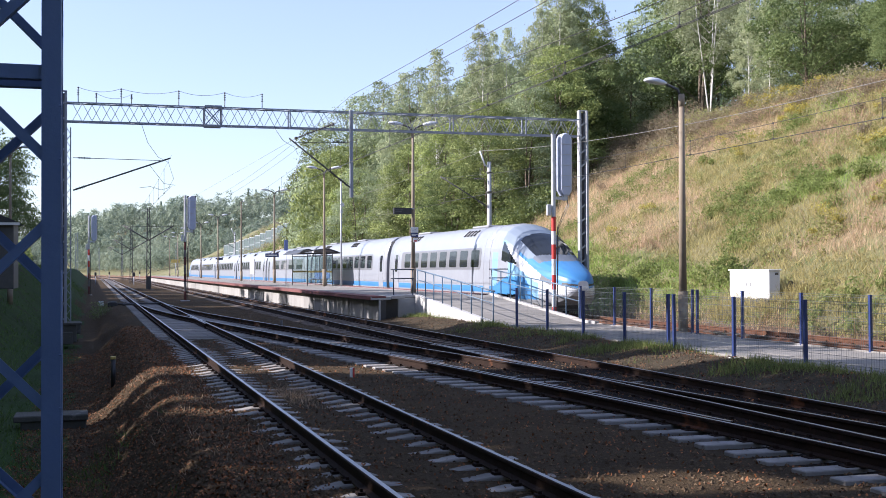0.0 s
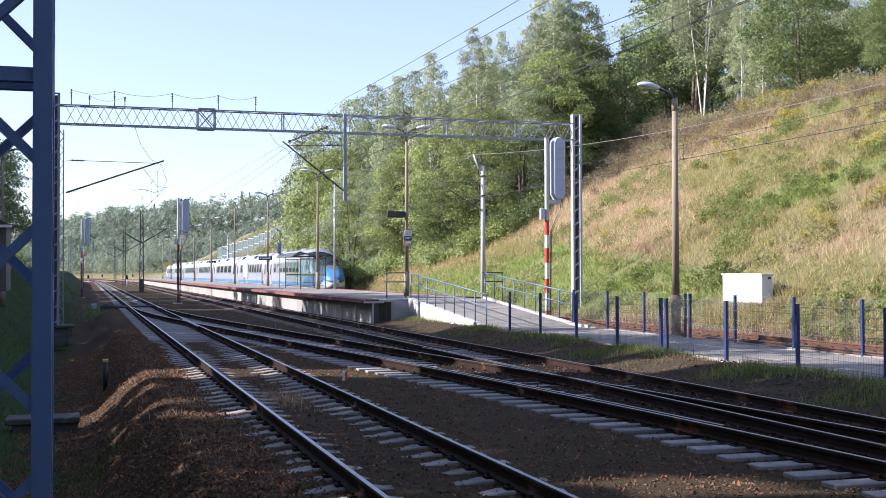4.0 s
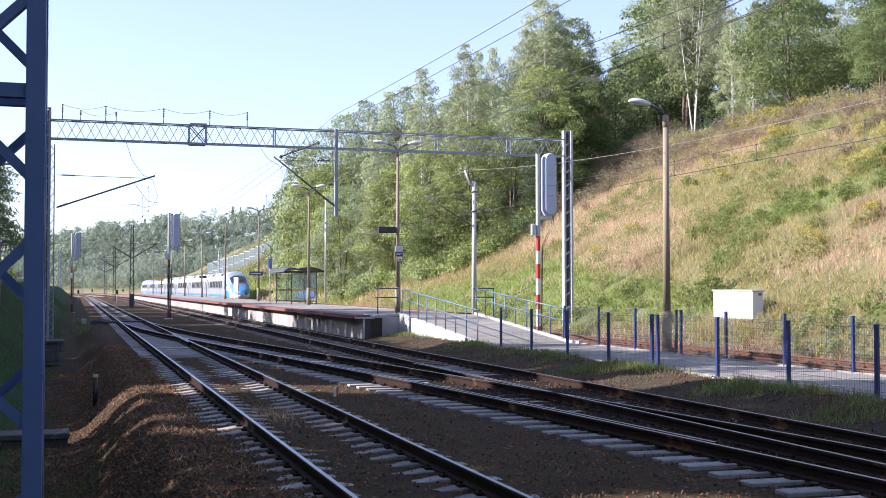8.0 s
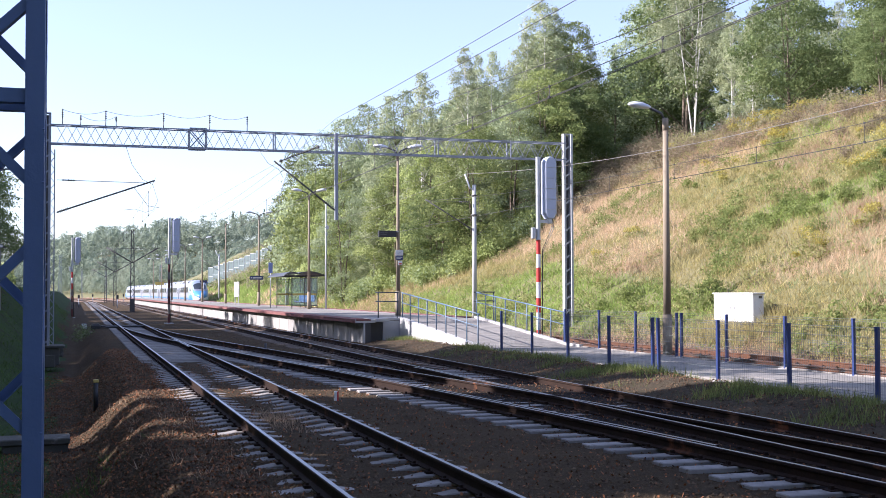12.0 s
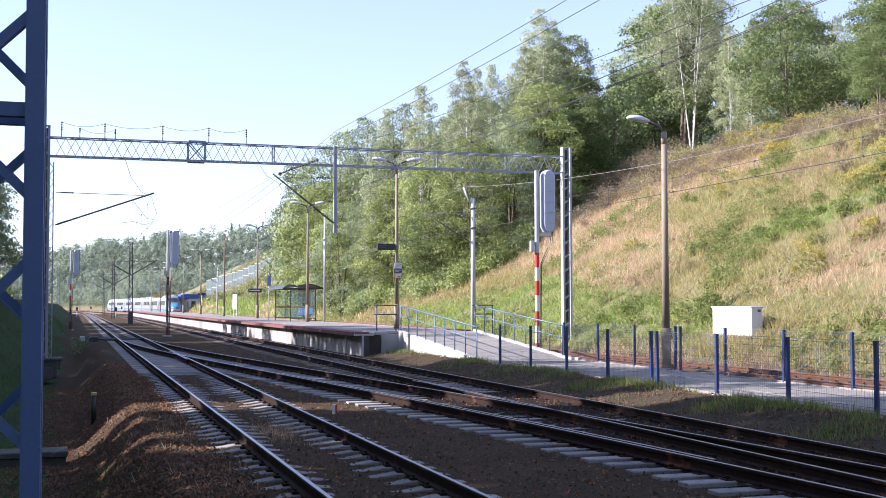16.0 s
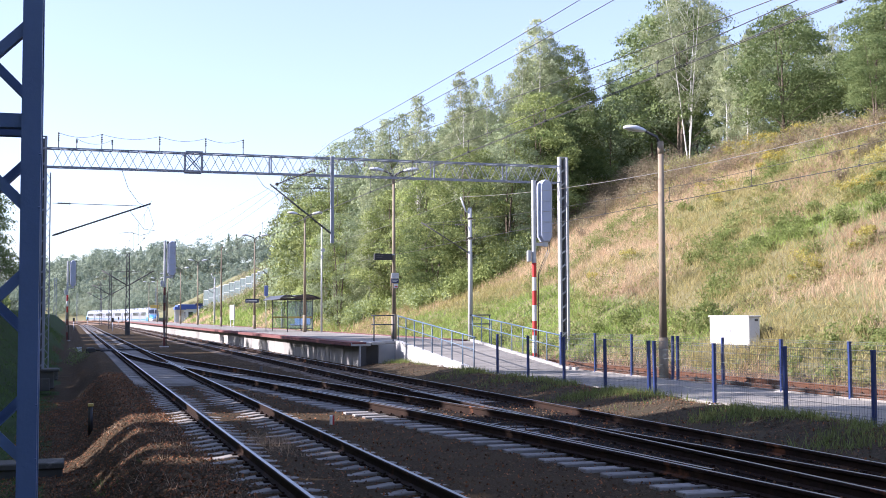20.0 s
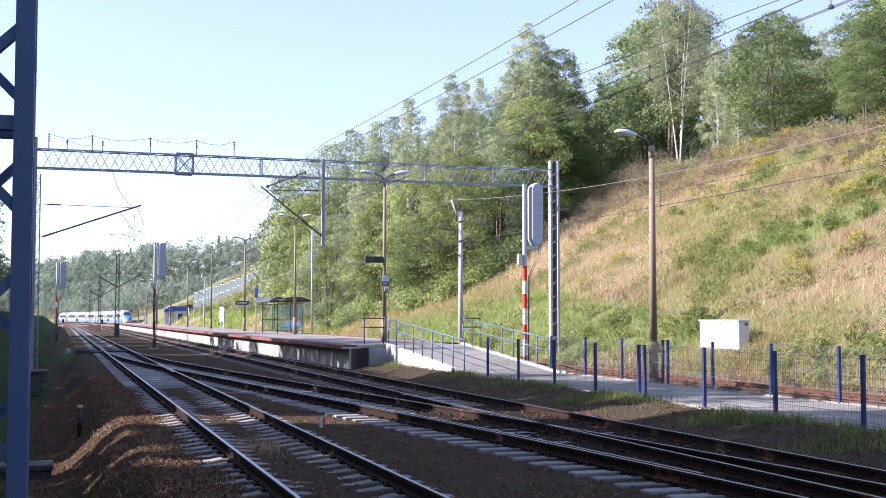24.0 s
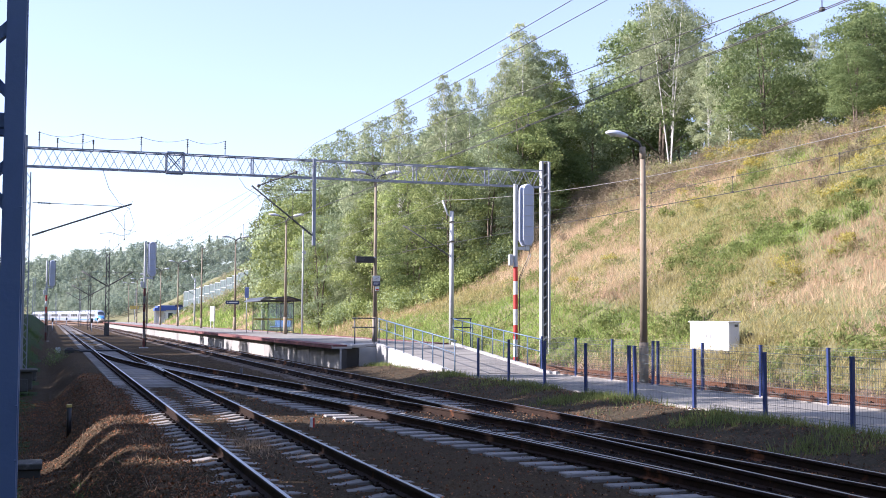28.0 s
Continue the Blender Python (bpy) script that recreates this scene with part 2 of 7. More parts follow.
# ---- mesh tools ----
class Geo:
    """Collects faces of one mesh; slots says which material a face takes."""

    def __init__(self):
        self.v, self.f, self.s, self.smooth = [], [], [], []

    def add(self, verts, faces, slot=0, smooth=False):
        o = len(self.v)
        self.v += [tuple(p) for p in verts]
        self.f += [tuple(i + o for i in f) for f in faces]
        self.s += [slot] * len(faces)
        self.smooth += [smooth] * len(faces)
        return self

    def box(self, c, size, slot=0, rz=0.0, b=0.0):
        x, y, z = (s / 2 for s in size)
        ca, sa = math.cos(rz), math.sin(rz)
        if b:
            pts, idx = [], {}
            for sx in (-1, 1):
                for sy in (-1, 1):
                    for sz in (-1, 1):
                        for k in range(3):
                            p = [sx * (x - b), sy * (y - b), sz * (z - b)]
                            p[k] = (sx * x, sy * y, sz * z)[k]
                            idx[sx, sy, sz, k] = len(pts)
                            pts.append(p)
            fs = []
            for k in range(3):
                i, j = (k + 1) % 3, (k + 2) % 3
                for s in (-1, 1):
                    loop = []
                    for a, d in ((-1, -1), (1, -1), (1, 1), (-1, 1)):
                        t = [0, 0, 0]
                        t[k], t[i], t[j] = s, a, d
                        loop.append(idx[(*t, k)])
                    fs.append(loop if s > 0 else loop[::-1])
                for a in (-1, 1):
                    for d in (-1, 1):
                        t0, t1 = [0, 0, 0], [0, 0, 0]
                        t0[k], t1[k] = -1, 1
                        t0[i] = t1[i] = a
                        t0[j] = t1[j] = d
                        q = [idx[(*t0, i)], idx[(*t1, i)], idx[(*t1, j)], idx[(*t0, j)]]
                        fs.append(q if a * d < 0 else q[::-1])
            for sx in (-1, 1):
                for sy in (-1, 1):
                    for sz in (-1, 1):
                        q = [idx[sx, sy, sz, k] for k in range(3)]
                        fs.append(q if sx * sy * sz > 0 else q[::-1])
        else:
            pts = [(sx * x, sy * y, sz * z) for sz in (-1, 1) for sx, sy in ((-1, -1), (1, -1), (1, 1), (-1, 1))]
            fs = [(3, 2, 1, 0), (4, 5, 6, 7), (0, 1, 5, 4), (1, 2, 6, 5), (2, 3, 7, 6), (3, 0, 4, 7)]
        return self.add([(c[0] + ca * p[0] - sa * p[1], c[1] + sa * p[0] + ca * p[1], c[2] + p[2]) for p in pts], fs, slot)

    def beam(self, p, q, w, h=None, slot=0, up=(0, 0, 1)):
        """A square bar from p to q."""
        p, q = Vector(p), Vector(q)
        d = (q - p).normalized()
        up = Vector(up)
        if abs(d.dot(up)) > 0.98:
            up = Vector((0, 1, 0))
        a = d.cross(up).normalized() * (w / 2)
        c = a.cross(d).normalized() * ((h or w) / 2)
        vs = [e + s * a + t * c for e in (p, q) for s, t in ((-1, -1), (1, -1), (1, 1), (-1, 1))]
        return self.add(vs, [(0, 1, 2, 3), (7, 6, 5, 4), (4, 5, 1, 0), (5, 6, 2, 1), (6, 7, 3, 2), (7, 4, 0, 3)], slot)

    def angle_bar(self, p, q, w, t, ax, ay, slot=0):
        """An L section along p-q with flanges along ax and ay."""
        p, q, ax, ay = Vector(p), Vector(q), Vector(ax).normalized(), Vector(ay).normalized()
        prof = [(0, 0), (w, 0), (w, t), (t, t), (t, w), (0, w)]
        vs = [e + ax * a + ay * b for e in (p, q) for a, b in prof]
        n = len(prof)
        fs = [(i, (i + 1) % n, n + (i + 1) % n, n + i) for i in range(n)] + [tuple(range(n))[::-1], tuple(range(n, 2 * n))]
        return self.add(vs, fs, slot)

    def tube(self, pts, r, n=8, slot=0, r1=None, cap=True):
        """A round bar along points; r1: radius at the far end."""
        pts = [Vector(p) for p in pts]
        rings, m = [], len(pts)
        for i, p in enumerate(pts):
            d = (pts[min(i + 1, m - 1)] - pts[max(i - 1, 0)]).normalized()
            ref = Vector((0, 0, 1)) if abs(d.z) < 0.95 else Vector((0, 1, 0))
            a = d.cross(ref).normalized()
            c = a.cross(d)
            rr = r if r1 is None else r + (r1 - r) * i / (m - 1)
            rings.append([p + rr * (math.cos(k * 2 * math.pi / n) * a + math.sin(k * 2 * math.pi / n) * c) for k in range(n)])
        vs = [v for g in rings for v in g]
        fs = [(i * n + k, i * n + (k + 1) % n, (i + 1) * n + (k + 1) % n, (i + 1) * n + k) for i in range(m - 1) for k in range(n)]
        o = len(self.v)
        self.add(vs, fs, slot, n > 4)
        if cap:
            self.f += [tuple(o + k for k in range(n))[::-1], tuple(o + (m - 1) * n + k for k in range(n))]
            self.s += [slot] * 2
            self.smooth += [False] * 2
        return self

    def loft(self, rings, slot=0, smooth=True, closed=True, caps=True):
        n, o = len(rings[0]), len(self.v)
        vs = [v for g in rings for v in g]
        last = n if closed else n - 1
        fs = [(i * n + k, i * n + (k + 1) % n, (i + 1) * n + (k + 1) % n, (i + 1) * n + k) for i in range(len(rings) - 1) for k in range(last)]
        self.add(vs, fs, slot, smooth)
        if caps and closed:
            self.f += [tuple(o + k for k in range(n))[::-1], tuple(o + (len(rings) - 1) * n + k for k in range(n))]
            self.s += [slot] * 2
            self.smooth += [False] * 2
        return self

    def disc(self, c, r, h, axis="z", n=24, slot=0):
        d = {"x": (h, 0, 0), "y": (0, h, 0), "z": (0, 0, h)}[axis]
        c = Vector(c)
        return self.tube([c - Vector(d) / 2, c + Vector(d) / 2], r, n, slot)

    def mesh(self, name, mats):
        me = bpy.data.meshes.new(name)
        me.from_pydata(self.v, [], self.f)
        for m in mats if isinstance(mats, (list, tuple)) else [mats]:
            me.materials.append(m)
        me.polygons.foreach_set("material_index", self.s)
        me.polygons.foreach_set("use_smooth", self.smooth)
        me.update()
        return me


def part(name, geo, mats, parent, label="", at=None):
    """One mesh under a thing or a part."""
    me = geo if isinstance(geo, bpy.types.Mesh) else geo.mesh(name, mats)
    ob = new(name, me)
    ob.parent = parent
    if at is not None:
        ob.matrix_basis = at
    return tagged(ob, label)


def thing(name, label, category, m=None, group="", kind="", geo=None, mats=None):
    ob = new(name, geo.mesh(name, mats) if geo else None)
    if m is not None:
        ob.matrix_world = m
    return tagged(ob, label, category, group, kind)


def quads_mesh(name, centers, us, vs, mat, tips=False):
    """Many small flat leaves: centre, half-width and half-length vectors (numpy arrays)."""
    n = len(centers)
    if tips == "leaf":
        pts = np.stack([centers - vs - us, centers - vs + us, centers + vs], 1).reshape(-1, 3)
        k = 3
    elif tips:
        pts = np.stack([centers - us, centers + us, centers + vs], 1).reshape(-1, 3)
        k = 3
    else:
        pts = np.stack([centers - vs, centers + us * 0.9, centers + vs, centers - us * 0.9], 1).reshape(-1, 3)
        k = 4
    me = bpy.data.meshes.new(name)
    me.vertices.add(n * k)
    me.vertices.foreach_set("co", pts.astype(np.float32).ravel())
    me.loops.add(n * k)
    me.loops.foreach_set("vertex_index", np.arange(n * k, dtype=np.int32))
    me.polygons.add(n)
    me.polygons.foreach_set("loop_start", np.arange(0, n * k, k, dtype=np.int32))
    me.materials.append(mat)
    me.update(calc_edges=True)
    return me


def leaf_axes(r, facing, jitter=0.7):
    """Two axes of each leaf; leaves turn towards facing, loosely."""
    w = facing + r.normal(0, jitter, facing.shape)
    w /= np.linalg.norm(w, axis=1)[:, None]
    u = np.cross(w, r.normal(size=facing.shape))
    u /= np.linalg.norm(u, axis=1)[:, None]
    return u, np.cross(w, u)

# ---- the plan: x across the tracks, y along them, z = 0 at the rail heads ----
TRACK_A, TRACK_B, TRACK_C = 3.19, 9.08, 18.6
GAUGE = 1.507
rng = np.random.default_rng(7)


def bend(y, start=267.0, r=1650.0):
    """How far the line has swung to the left at a distance y."""
    return np.where(np.asarray(y) > start, (np.maximum(np.asarray(y) - start, 0)) ** 2 / (2 * r), 0.0)


def crossover(y):
    """Centre line of the connection from track A to track B."""
    if y > 74.4:
        return TRACK_A
    if y > 46:
        return TRACK_A + 0.11 * (74.4 - y) ** 2 / (2 * 28.4)
    if y > 25:
        return 4.75 + 0.11 * (46 - y)
    u = min(25 - y, 36.7)
    return 7.06 + 0.11 * u - 0.11 * u * u / (2 * 36.7)


def smooth(a, b, t):
    t = np.clip((np.asarray(t, float) - a) / (b - a), 0, 1)
    return t * t * (3 - 2 * t)


def ground_z(x, y):
    x, y = np.asarray(x, float), np.asarray(y, float)
    xs = x + bend(y)
    z = np.full(np.broadcast(x, y).shape, -0.207)
    # the ditch and the bank beside track A
    near = 1 - smooth(52, 80, y)
    ditch = -0.27 - 0.85 * near - 0.1
    z = z + (ditch - z) * (1 - smooth(-0.1, 1.35, xs))
    foot = -0.2 - 1.6 * near
    z = z + np.clip((foot - xs) * 0.85, 0, 2.6 + 0.6 * near)
    # verge and path between track B and track C, ballast of track C
    verge = smooth(10.6, 12.5, xs) * (1 - smooth(12.75, 13.05, xs))
    z = z + 0.24 * verge * (1 - smooth(44, 50, y))
    # ballast heaped over the sleepers between the near rails of the turnout
    heap = smooth(6.9 + 0.05 * (25 - np.minimum(y, 25)), 7.5 + 0.05 * (25 - np.minimum(y, 25)), xs) * (1 - smooth(10.2, 10.6, xs))
    z = z + 0.05 * heap * (1 - smooth(24, 31, y))
    # cutting slope
    rise = np.clip((xs - 20.6) * 0.6, 0, None)
    hill = np.where(rise < 12.4, rise, 12.4 + (rise - 12.4) * 0.12)
    low = smooth(300, 420, y)
    z = z + hill * (1 - low * 0.6)
    # wooded rise behind the station
    z = z + smooth(600, 760, y) * np.interp(x, [-100, -60, -18, 12, 48, 110, 300], [4, 6, 11, 19, 23, 27, 30])
    z = z + smooth(60, 300, -x) * 10
    return z


def unevenness(x, y):
    """Small bumps of the yard and the banks, added to ground_z by the sheet itself."""
    n1 = np.array([noise.noise((a * 1.7, b * 1.7, 0)) for a, b in zip(np.ravel(x), np.ravel(y))])
    n2 = np.array([noise.noise((a * 0.23, b * 0.23, 5)) for a, b in zip(np.ravel(x), np.ravel(y))])
    n1, n2, xs = n1.reshape(np.shape(x)), n2.reshape(np.shape(x)), x + bend(y)
    sheet = (xs > 0.5) & (xs < 11)
    slope = np.where((x > 20.5) & (x < 300), 0.35 * np.clip((x - 20.5) / 4, 0, 1) * n2, 0.12 * n2 * (np.abs(x - 14) > 3.2))
    return np.where(sheet, 0.025, 0.06) * n1 + np.where(sheet, 0.02 * n2, slope)


def build_ground():
    xs = np.unique(np.concatenate([np.linspace(-900, -40, 24), np.linspace(-40, -4, 19), np.linspace(-4, 2, 31), np.linspace(2, 20, 46), np.linspace(20, 48, 57), np.linspace(48, 140, 24), np.linspace(140, 1500, 24)]))
    ys = np.unique(np.concatenate([np.linspace(-300, -10, 20), np.linspace(-10, 6, 17), np.linspace(6, 60, 136), np.linspace(60, 130, 71), np.linspace(130, 420, 60), np.linspace(420, 900, 40), np.linspace(900, 2500, 12)]))
    X, Y = np.meshgrid(xs, ys, indexing="ij")
    Z = ground_z(X, Y) + unevenness(X, Y)
    ni, nj = X.shape
    ids = np.arange(ni * nj).reshape(ni, nj)
    faces = np.stack([ids[:-1, :-1], ids[1:, :-1], ids[1:, 1:], ids[:-1, 1:]], -1).reshape(-1, 4)
    cx, cy = (X[:-1, :-1] + X[1:, 1:]) / 2, (Y[:-1, :-1] + Y[1:, 1:]) / 2
    cxs = cx + bend(cy)
    edge = -0.7 + 0.3 * np.sin(cy * 0.9 + 0.7 * np.sin(cy * 0.37))
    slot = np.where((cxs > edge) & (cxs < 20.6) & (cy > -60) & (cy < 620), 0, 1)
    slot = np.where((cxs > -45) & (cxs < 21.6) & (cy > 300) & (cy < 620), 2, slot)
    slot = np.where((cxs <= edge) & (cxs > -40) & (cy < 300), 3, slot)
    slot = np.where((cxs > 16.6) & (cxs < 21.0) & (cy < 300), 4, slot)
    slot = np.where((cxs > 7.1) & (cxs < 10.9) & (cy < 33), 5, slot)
    slot = np.where((cxs >= 10.9) & (cxs < 13.0) & (cy < 47), 6, slot).ravel()
    me = bpy.data.meshes.new("ground")
    me.from_pydata(np.stack([X, Y, Z], -1).reshape(-1, 3).tolist(), [], faces.tolist())
    me.materials.append(BALLAST)
    me.materials.append(EARTH)
    me.materials.append(LITFARBALLAST)
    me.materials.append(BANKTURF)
    me.materials.append(LITBALLAST)
    me.materials.append(DARKBALLAST)
    me.materials.append(VERGESOIL)
    me.polygons.foreach_set("material_index", slot.astype(np.int32))
    me.polygons.foreach_set("use_smooth", np.ones(len(faces), bool))
    me.update()
    tagged(new("ground", me), "brown ballast yard below a grassy railway cutting", "ground", kind="structure")


build_ground()

# ---- tracks ----
RAIL_PROFILE = [(-0.024, 0.0), (0.024, 0.0), (0.036, -0.008), (0.036, -0.035), (0.010, -0.050), (0.010, -0.125), (0.065, -0.145), (0.065, -0.160), (-0.065, -0.160), (-0.065, -0.145), (-0.010, -0.125), (-0.010, -0.050), (-0.036, -0.035), (-0.036, -0.008)]


def rail(name, pts, parent, label="", steel=None):
    """A flat-bottomed rail along points of its centre line at the running surface."""
    g = Geo()
    rings = []
    m = len(pts)
    for i, p in enumerate(pts):
        d = Vector(pts[min(i + 1, m - 1)]) - Vector(pts[max(i - 1, 0)])
        d.normalize()
        a = Vector((d.y, -d.x, 0))
        rings.append([Vector(p) + a * u + Vector((0, 0, w)) for u, w in RAIL_PROFILE])
    n = len(RAIL_PROFILE)
    o = [v for r in rings for v in r]
    for k in range(n):
        g.add([], [])
        fs = [(i * n + k, (i + 1) * n + k, (i + 1) * n + (k + 1) % n, i * n + (k + 1) % n) for i in range(m - 1)]
        if k == 0:
            g.v += [tuple(v) for v in o]
        g.f += fs
        g.s += [1 if k == 0 else 0] * len(fs)
        g.smooth += [False] * len(fs)
    g.f += [tuple(range(n)), tuple(range((m - 1) * n, m * n))[::-1]]
    g.s += [0, 0]
    g.smooth += [False, False]
    return part(name, g, [steel or RAIL_SIDE, RAIL_TOP], parent, label)


def sleeper_mesh(concrete=None):
    """Pretensioned concrete sleeper, waisted in the middle, with rail plates."""
    g = Geo()
    rings = []
    for x, top, w in ((-1.30, -0.205, 0.115), (-1.05, -0.185, 0.12), (-0.92, -0.163, 0.12), (-0.58, -0.163, 0.12), (-0.40, -0.19, 0.105), (0, -0.222, 0.095), (0.40, -0.19, 0.105), (0.58, -0.163, 0.12), (0.92, -0.163, 0.12), (1.05, -0.185, 0.12), (1.30, -0.205, 0.115)):
        rings.append([(x, -w - 0.02, -0.36), (x, w + 0.02, -0.36), (x, w, top - 0.012), (x, w - 0.014, top), (x, -w + 0.014, top), (x, -w, top - 0.012)])
    g.loft(rings, 0, False)
    for s in (-1, 1):
        for d in (-1, 1):
            g.box((s * GAUGE / 2 + d * 0.10, 0, -0.148), (0.07, 0.11, 0.03), 1)
            g.box((s * GAUGE / 2 + d * 0.095, 0, -0.125), (0.028, 0.03, 0.04), 1)
    return g.mesh("sleeper", [concrete or SLEEPER, RAIL_SIDE])


def timber_mesh(length, plates):
    g = Geo()
    g.box((0, 0, -0.255), (length, 0.25, 0.17), 0, b=0.012)
    for x in plates:
        g.box((x, 0, -0.163), (0.34, 0.15, 0.012), 1)
        for d in (-1, 1):
            g.box((x + d * 0.11, 0, -0.14), (0.04, 0.05, 0.045), 1)
    return g.mesh("sleeper", [SLEEPER, RAIL_SIDE])


def y_steps(a, b):
    out, y = [], a
    while y < b:
        out.append(y)
        y += 0.8 if y < 80 else 3 if y < 250 else 10
    return out + [b]


def build_track(name, centre, label, sleeper_spans, y0=-58.0, y1=640.0, steel=None, concrete=None):
    tr = thing(name, label, "railway track", kind="structure")
    for s in (-1, 1):
        rail("rail", [(centre - float(bend(y)) + s * GAUGE / 2, y, 0) for y in y_steps(y0, y1)], tr, "", steel)
    me, far, count = sleeper_mesh(concrete), Geo(), 0
    for a, b in sleeper_spans:
        y = a
        while y < b:
            m = pose(centre - float(bend(y)), y, rng.normal(0, 0.004), 0, 0, rng.normal(0, 0.4))
            if count < 230:
                part("sleeper", me, None, tr, at=m)
                count += 1
            else:
                far.box((centre - float(bend(y)), y, -0.26), (2.6, 0.24, 0.17), 0)
            y += 0.6
    if far.f:
        tagged(part("sleeper_row", far, concrete or SLEEPER, tr), kind="stuff")
    return tr


build_track("track_1", TRACK_A, "straight main track with rusty rails on concrete sleepers", [(4, 36.4), (74.6, 300), (-58, 3.8)])
build_track("track_2", TRACK_B, "straight main track along the platform on concrete sleepers", [(30.2, 330), (-58, 3.8)], concrete=BROWNSLEEPER)
build_track("track_3", TRACK_C, "main track behind the platform that bends away", [(6, 330), (-58, 5.8)], steel=LITRUSTRAIL, concrete=BROWNSLEEPER)
track_d = thing("track_4", "crossover track with turnouts between two main tracks", "railway track", kind="structure")
for s in (-1, 1):
    end = 72.0 if s < 0 else 74.0
    pts = [(crossover(y) + s * GAUGE / 2, y, 0) for y in y_steps(2.0, end)]
    # the blades lie against the stock rails
    rail("rail", [p for p in pts if not (s > 0 and p[1] > 73)], track_d)
for x0, ya, yb in ((TRACK_B - GAUGE / 2 - 0.055 - 0.03, 21, 29), (TRACK_A + GAUGE / 2 - 0.09, 43, 51)):
    rail("check_rail", [(x0 + 0.01, ya, -0.012), (x0, ya + 1, 0), (x0, yb - 1, 0), (x0 - 0.03, yb, -0.012)], track_d, "short check rail beside a crossing")
rail("check_rail", [(crossover(y) - GAUGE / 2 + 0.12, y, 0.0) for y in np.linspace(13, 33, 18)], track_d, "long check rail inside the curved rail")
for ya, yb, kind in ((36.5, 74.5, 0), (30.0, 36.5, 1), (4.0, 30.0, 2)):
    y = ya
    while y < yb:
        c = crossover(y)
        lo, hi = ((TRACK_A - 1.3, c + 1.3), (c - 1.3, c + 1.3), (c - 1.45, TRACK_B + 1.3))[kind]
        mid = (lo + hi) / 2
        feet = [c - GAUGE / 2, c + GAUGE / 2]
        if kind != 1:
            k = TRACK_A if kind == 0 else TRACK_B
            feet += [k - GAUGE / 2, k + GAUGE / 2]
        part("sleeper", timber_mesh(hi - lo, [f - mid for f in feet]), None, track_d, at=pose(mid, y, rng.normal(0, 0.004), 0, 0, rng.normal(0, 0.3)))
        y += 0.6
# point machine beside the blades
pm = thing("point_machine", "dark point machine with rods beside the switch blades", "point machine", pose(1.15, 73, -0.25))
g = Geo()
g.box((0, 0, 0.14), (0.55, 0.75, 0.26), 0, b=0.04).box((0, 0, 0.29), (0.42, 0.6, 0.06), 0, b=0.02)
part("body", g, DARK, pm)
for dy in (-0.05, 0.3, 0.75):
    part("rod", Geo().tube([(0.25, dy, 0.16), (2.95, dy + 0.02, 0.16)], 0.045, 8), DARK, pm)
part("cover", Geo().box((1.0, 0.3, 0.12), (0.9, 1.3, 0.10), 0, b=0.02), DARK, pm, "black cover over the rods")
part("junction_box", Geo().box((-0.65, -0.3, 0.2), (0.3, 0.3, 0.3), 0, b=0.03), GALV, pm)

# ---- platform ----
PX0, PX1, PY0, PY1, PZ = 10.85, 16.85, 48.2, 262.0, 0.78
platform = thing("platform", "island platform with red edge strips on white concrete walls", "platform", kind="structure")
g = Geo()
y = PY0 + 1.0
while y < PY1:
    g.box(((PX0 + PX1) / 2 + 0.3, (y + min(y + 30, PY1)) / 2, (PZ - 0.14 - 0.6) / 2), (PX1 - PX0 - 1.9, min(30, PY1 - y), PZ - 0.14 + 0.6), 0)
    y += 30
part("core", g, CONCRETE, platform)
slab = Geo().box((0, 0, PZ - 0.07), (0.85, 2.96, 0.14), 0, b=0.012).mesh("edge_slab", [CONCRETE])
strip = Geo().box((0, 0, PZ - 0.03), (0.62, 2.97, 0.075), 0, b=0.008).box((-0.355, 0, PZ - 0.07), (0.03, 2.97, 0.15), 0, b=0.006).mesh("red_strip", [REDPAVE])
wallp = Geo().box((0, 0, 0.12), (0.22, 2.95, 1.0), 0, b=0.01).mesh("wall_panel", [WHITEWALL])
y = PY0 - 1.1
while y < PY1:
    for sx, x in ((1, PX0), (-1, PX1)):
        if sx > 0 or y > PY0 + 0.5:
            part("edge_slab", slab, None, platform, at=pose(x + sx * 0.425, y + 1.5, rng.normal(0, 0.003) - 0.004))
            part("edge_strip", strip, None, platform, "red edge paving", at=pose(x + sx * 0.34, y + 1.5, 0.008, 0, 0, 0 if sx > 0 else 180))
            part("wall_panel", wallp, None, platform, at=pose(x + sx * 0.48, y + 1.5, 0))
    y += 3.0
tile = Geo().box((0, 0, PZ - 0.05), (1.06, 1.98, 0.1), 0, b=0.006).mesh("slab", [PAVING])
far = Geo()
y = PY0
while y < PY1:
    for k in range(4):
        if y < 128:
            part("slab", tile, None, platform, at=pose(PX0 + 0.87 + 0.53 + k * 1.07, y + 1.0, rng.normal(0, 0.003)))
        else:
            far.box((PX0 + 1.4 + k * 1.07, y + 1.0, PZ - 0.05), (1.06, 1.98, 0.1))
    y += 2.0
tagged(part("slab_field", far, PAVING, platform), kind="stuff")
WHITECONC = material("white_painted_concrete", (0.48, 0.475, 0.46), (0.37, 0.365, 0.35), 1.2, 0.8, 0, 0.2, 40, spots=(0.30, 0.29, 0.27), spot_scale=1.6, spot_at=0.62)
part("end_wall", Geo().box((12.70, PY0 + 0.12, 0.08), (0.86, 0.25, 1.2), 0, b=0.01), WHITECONC, platform)
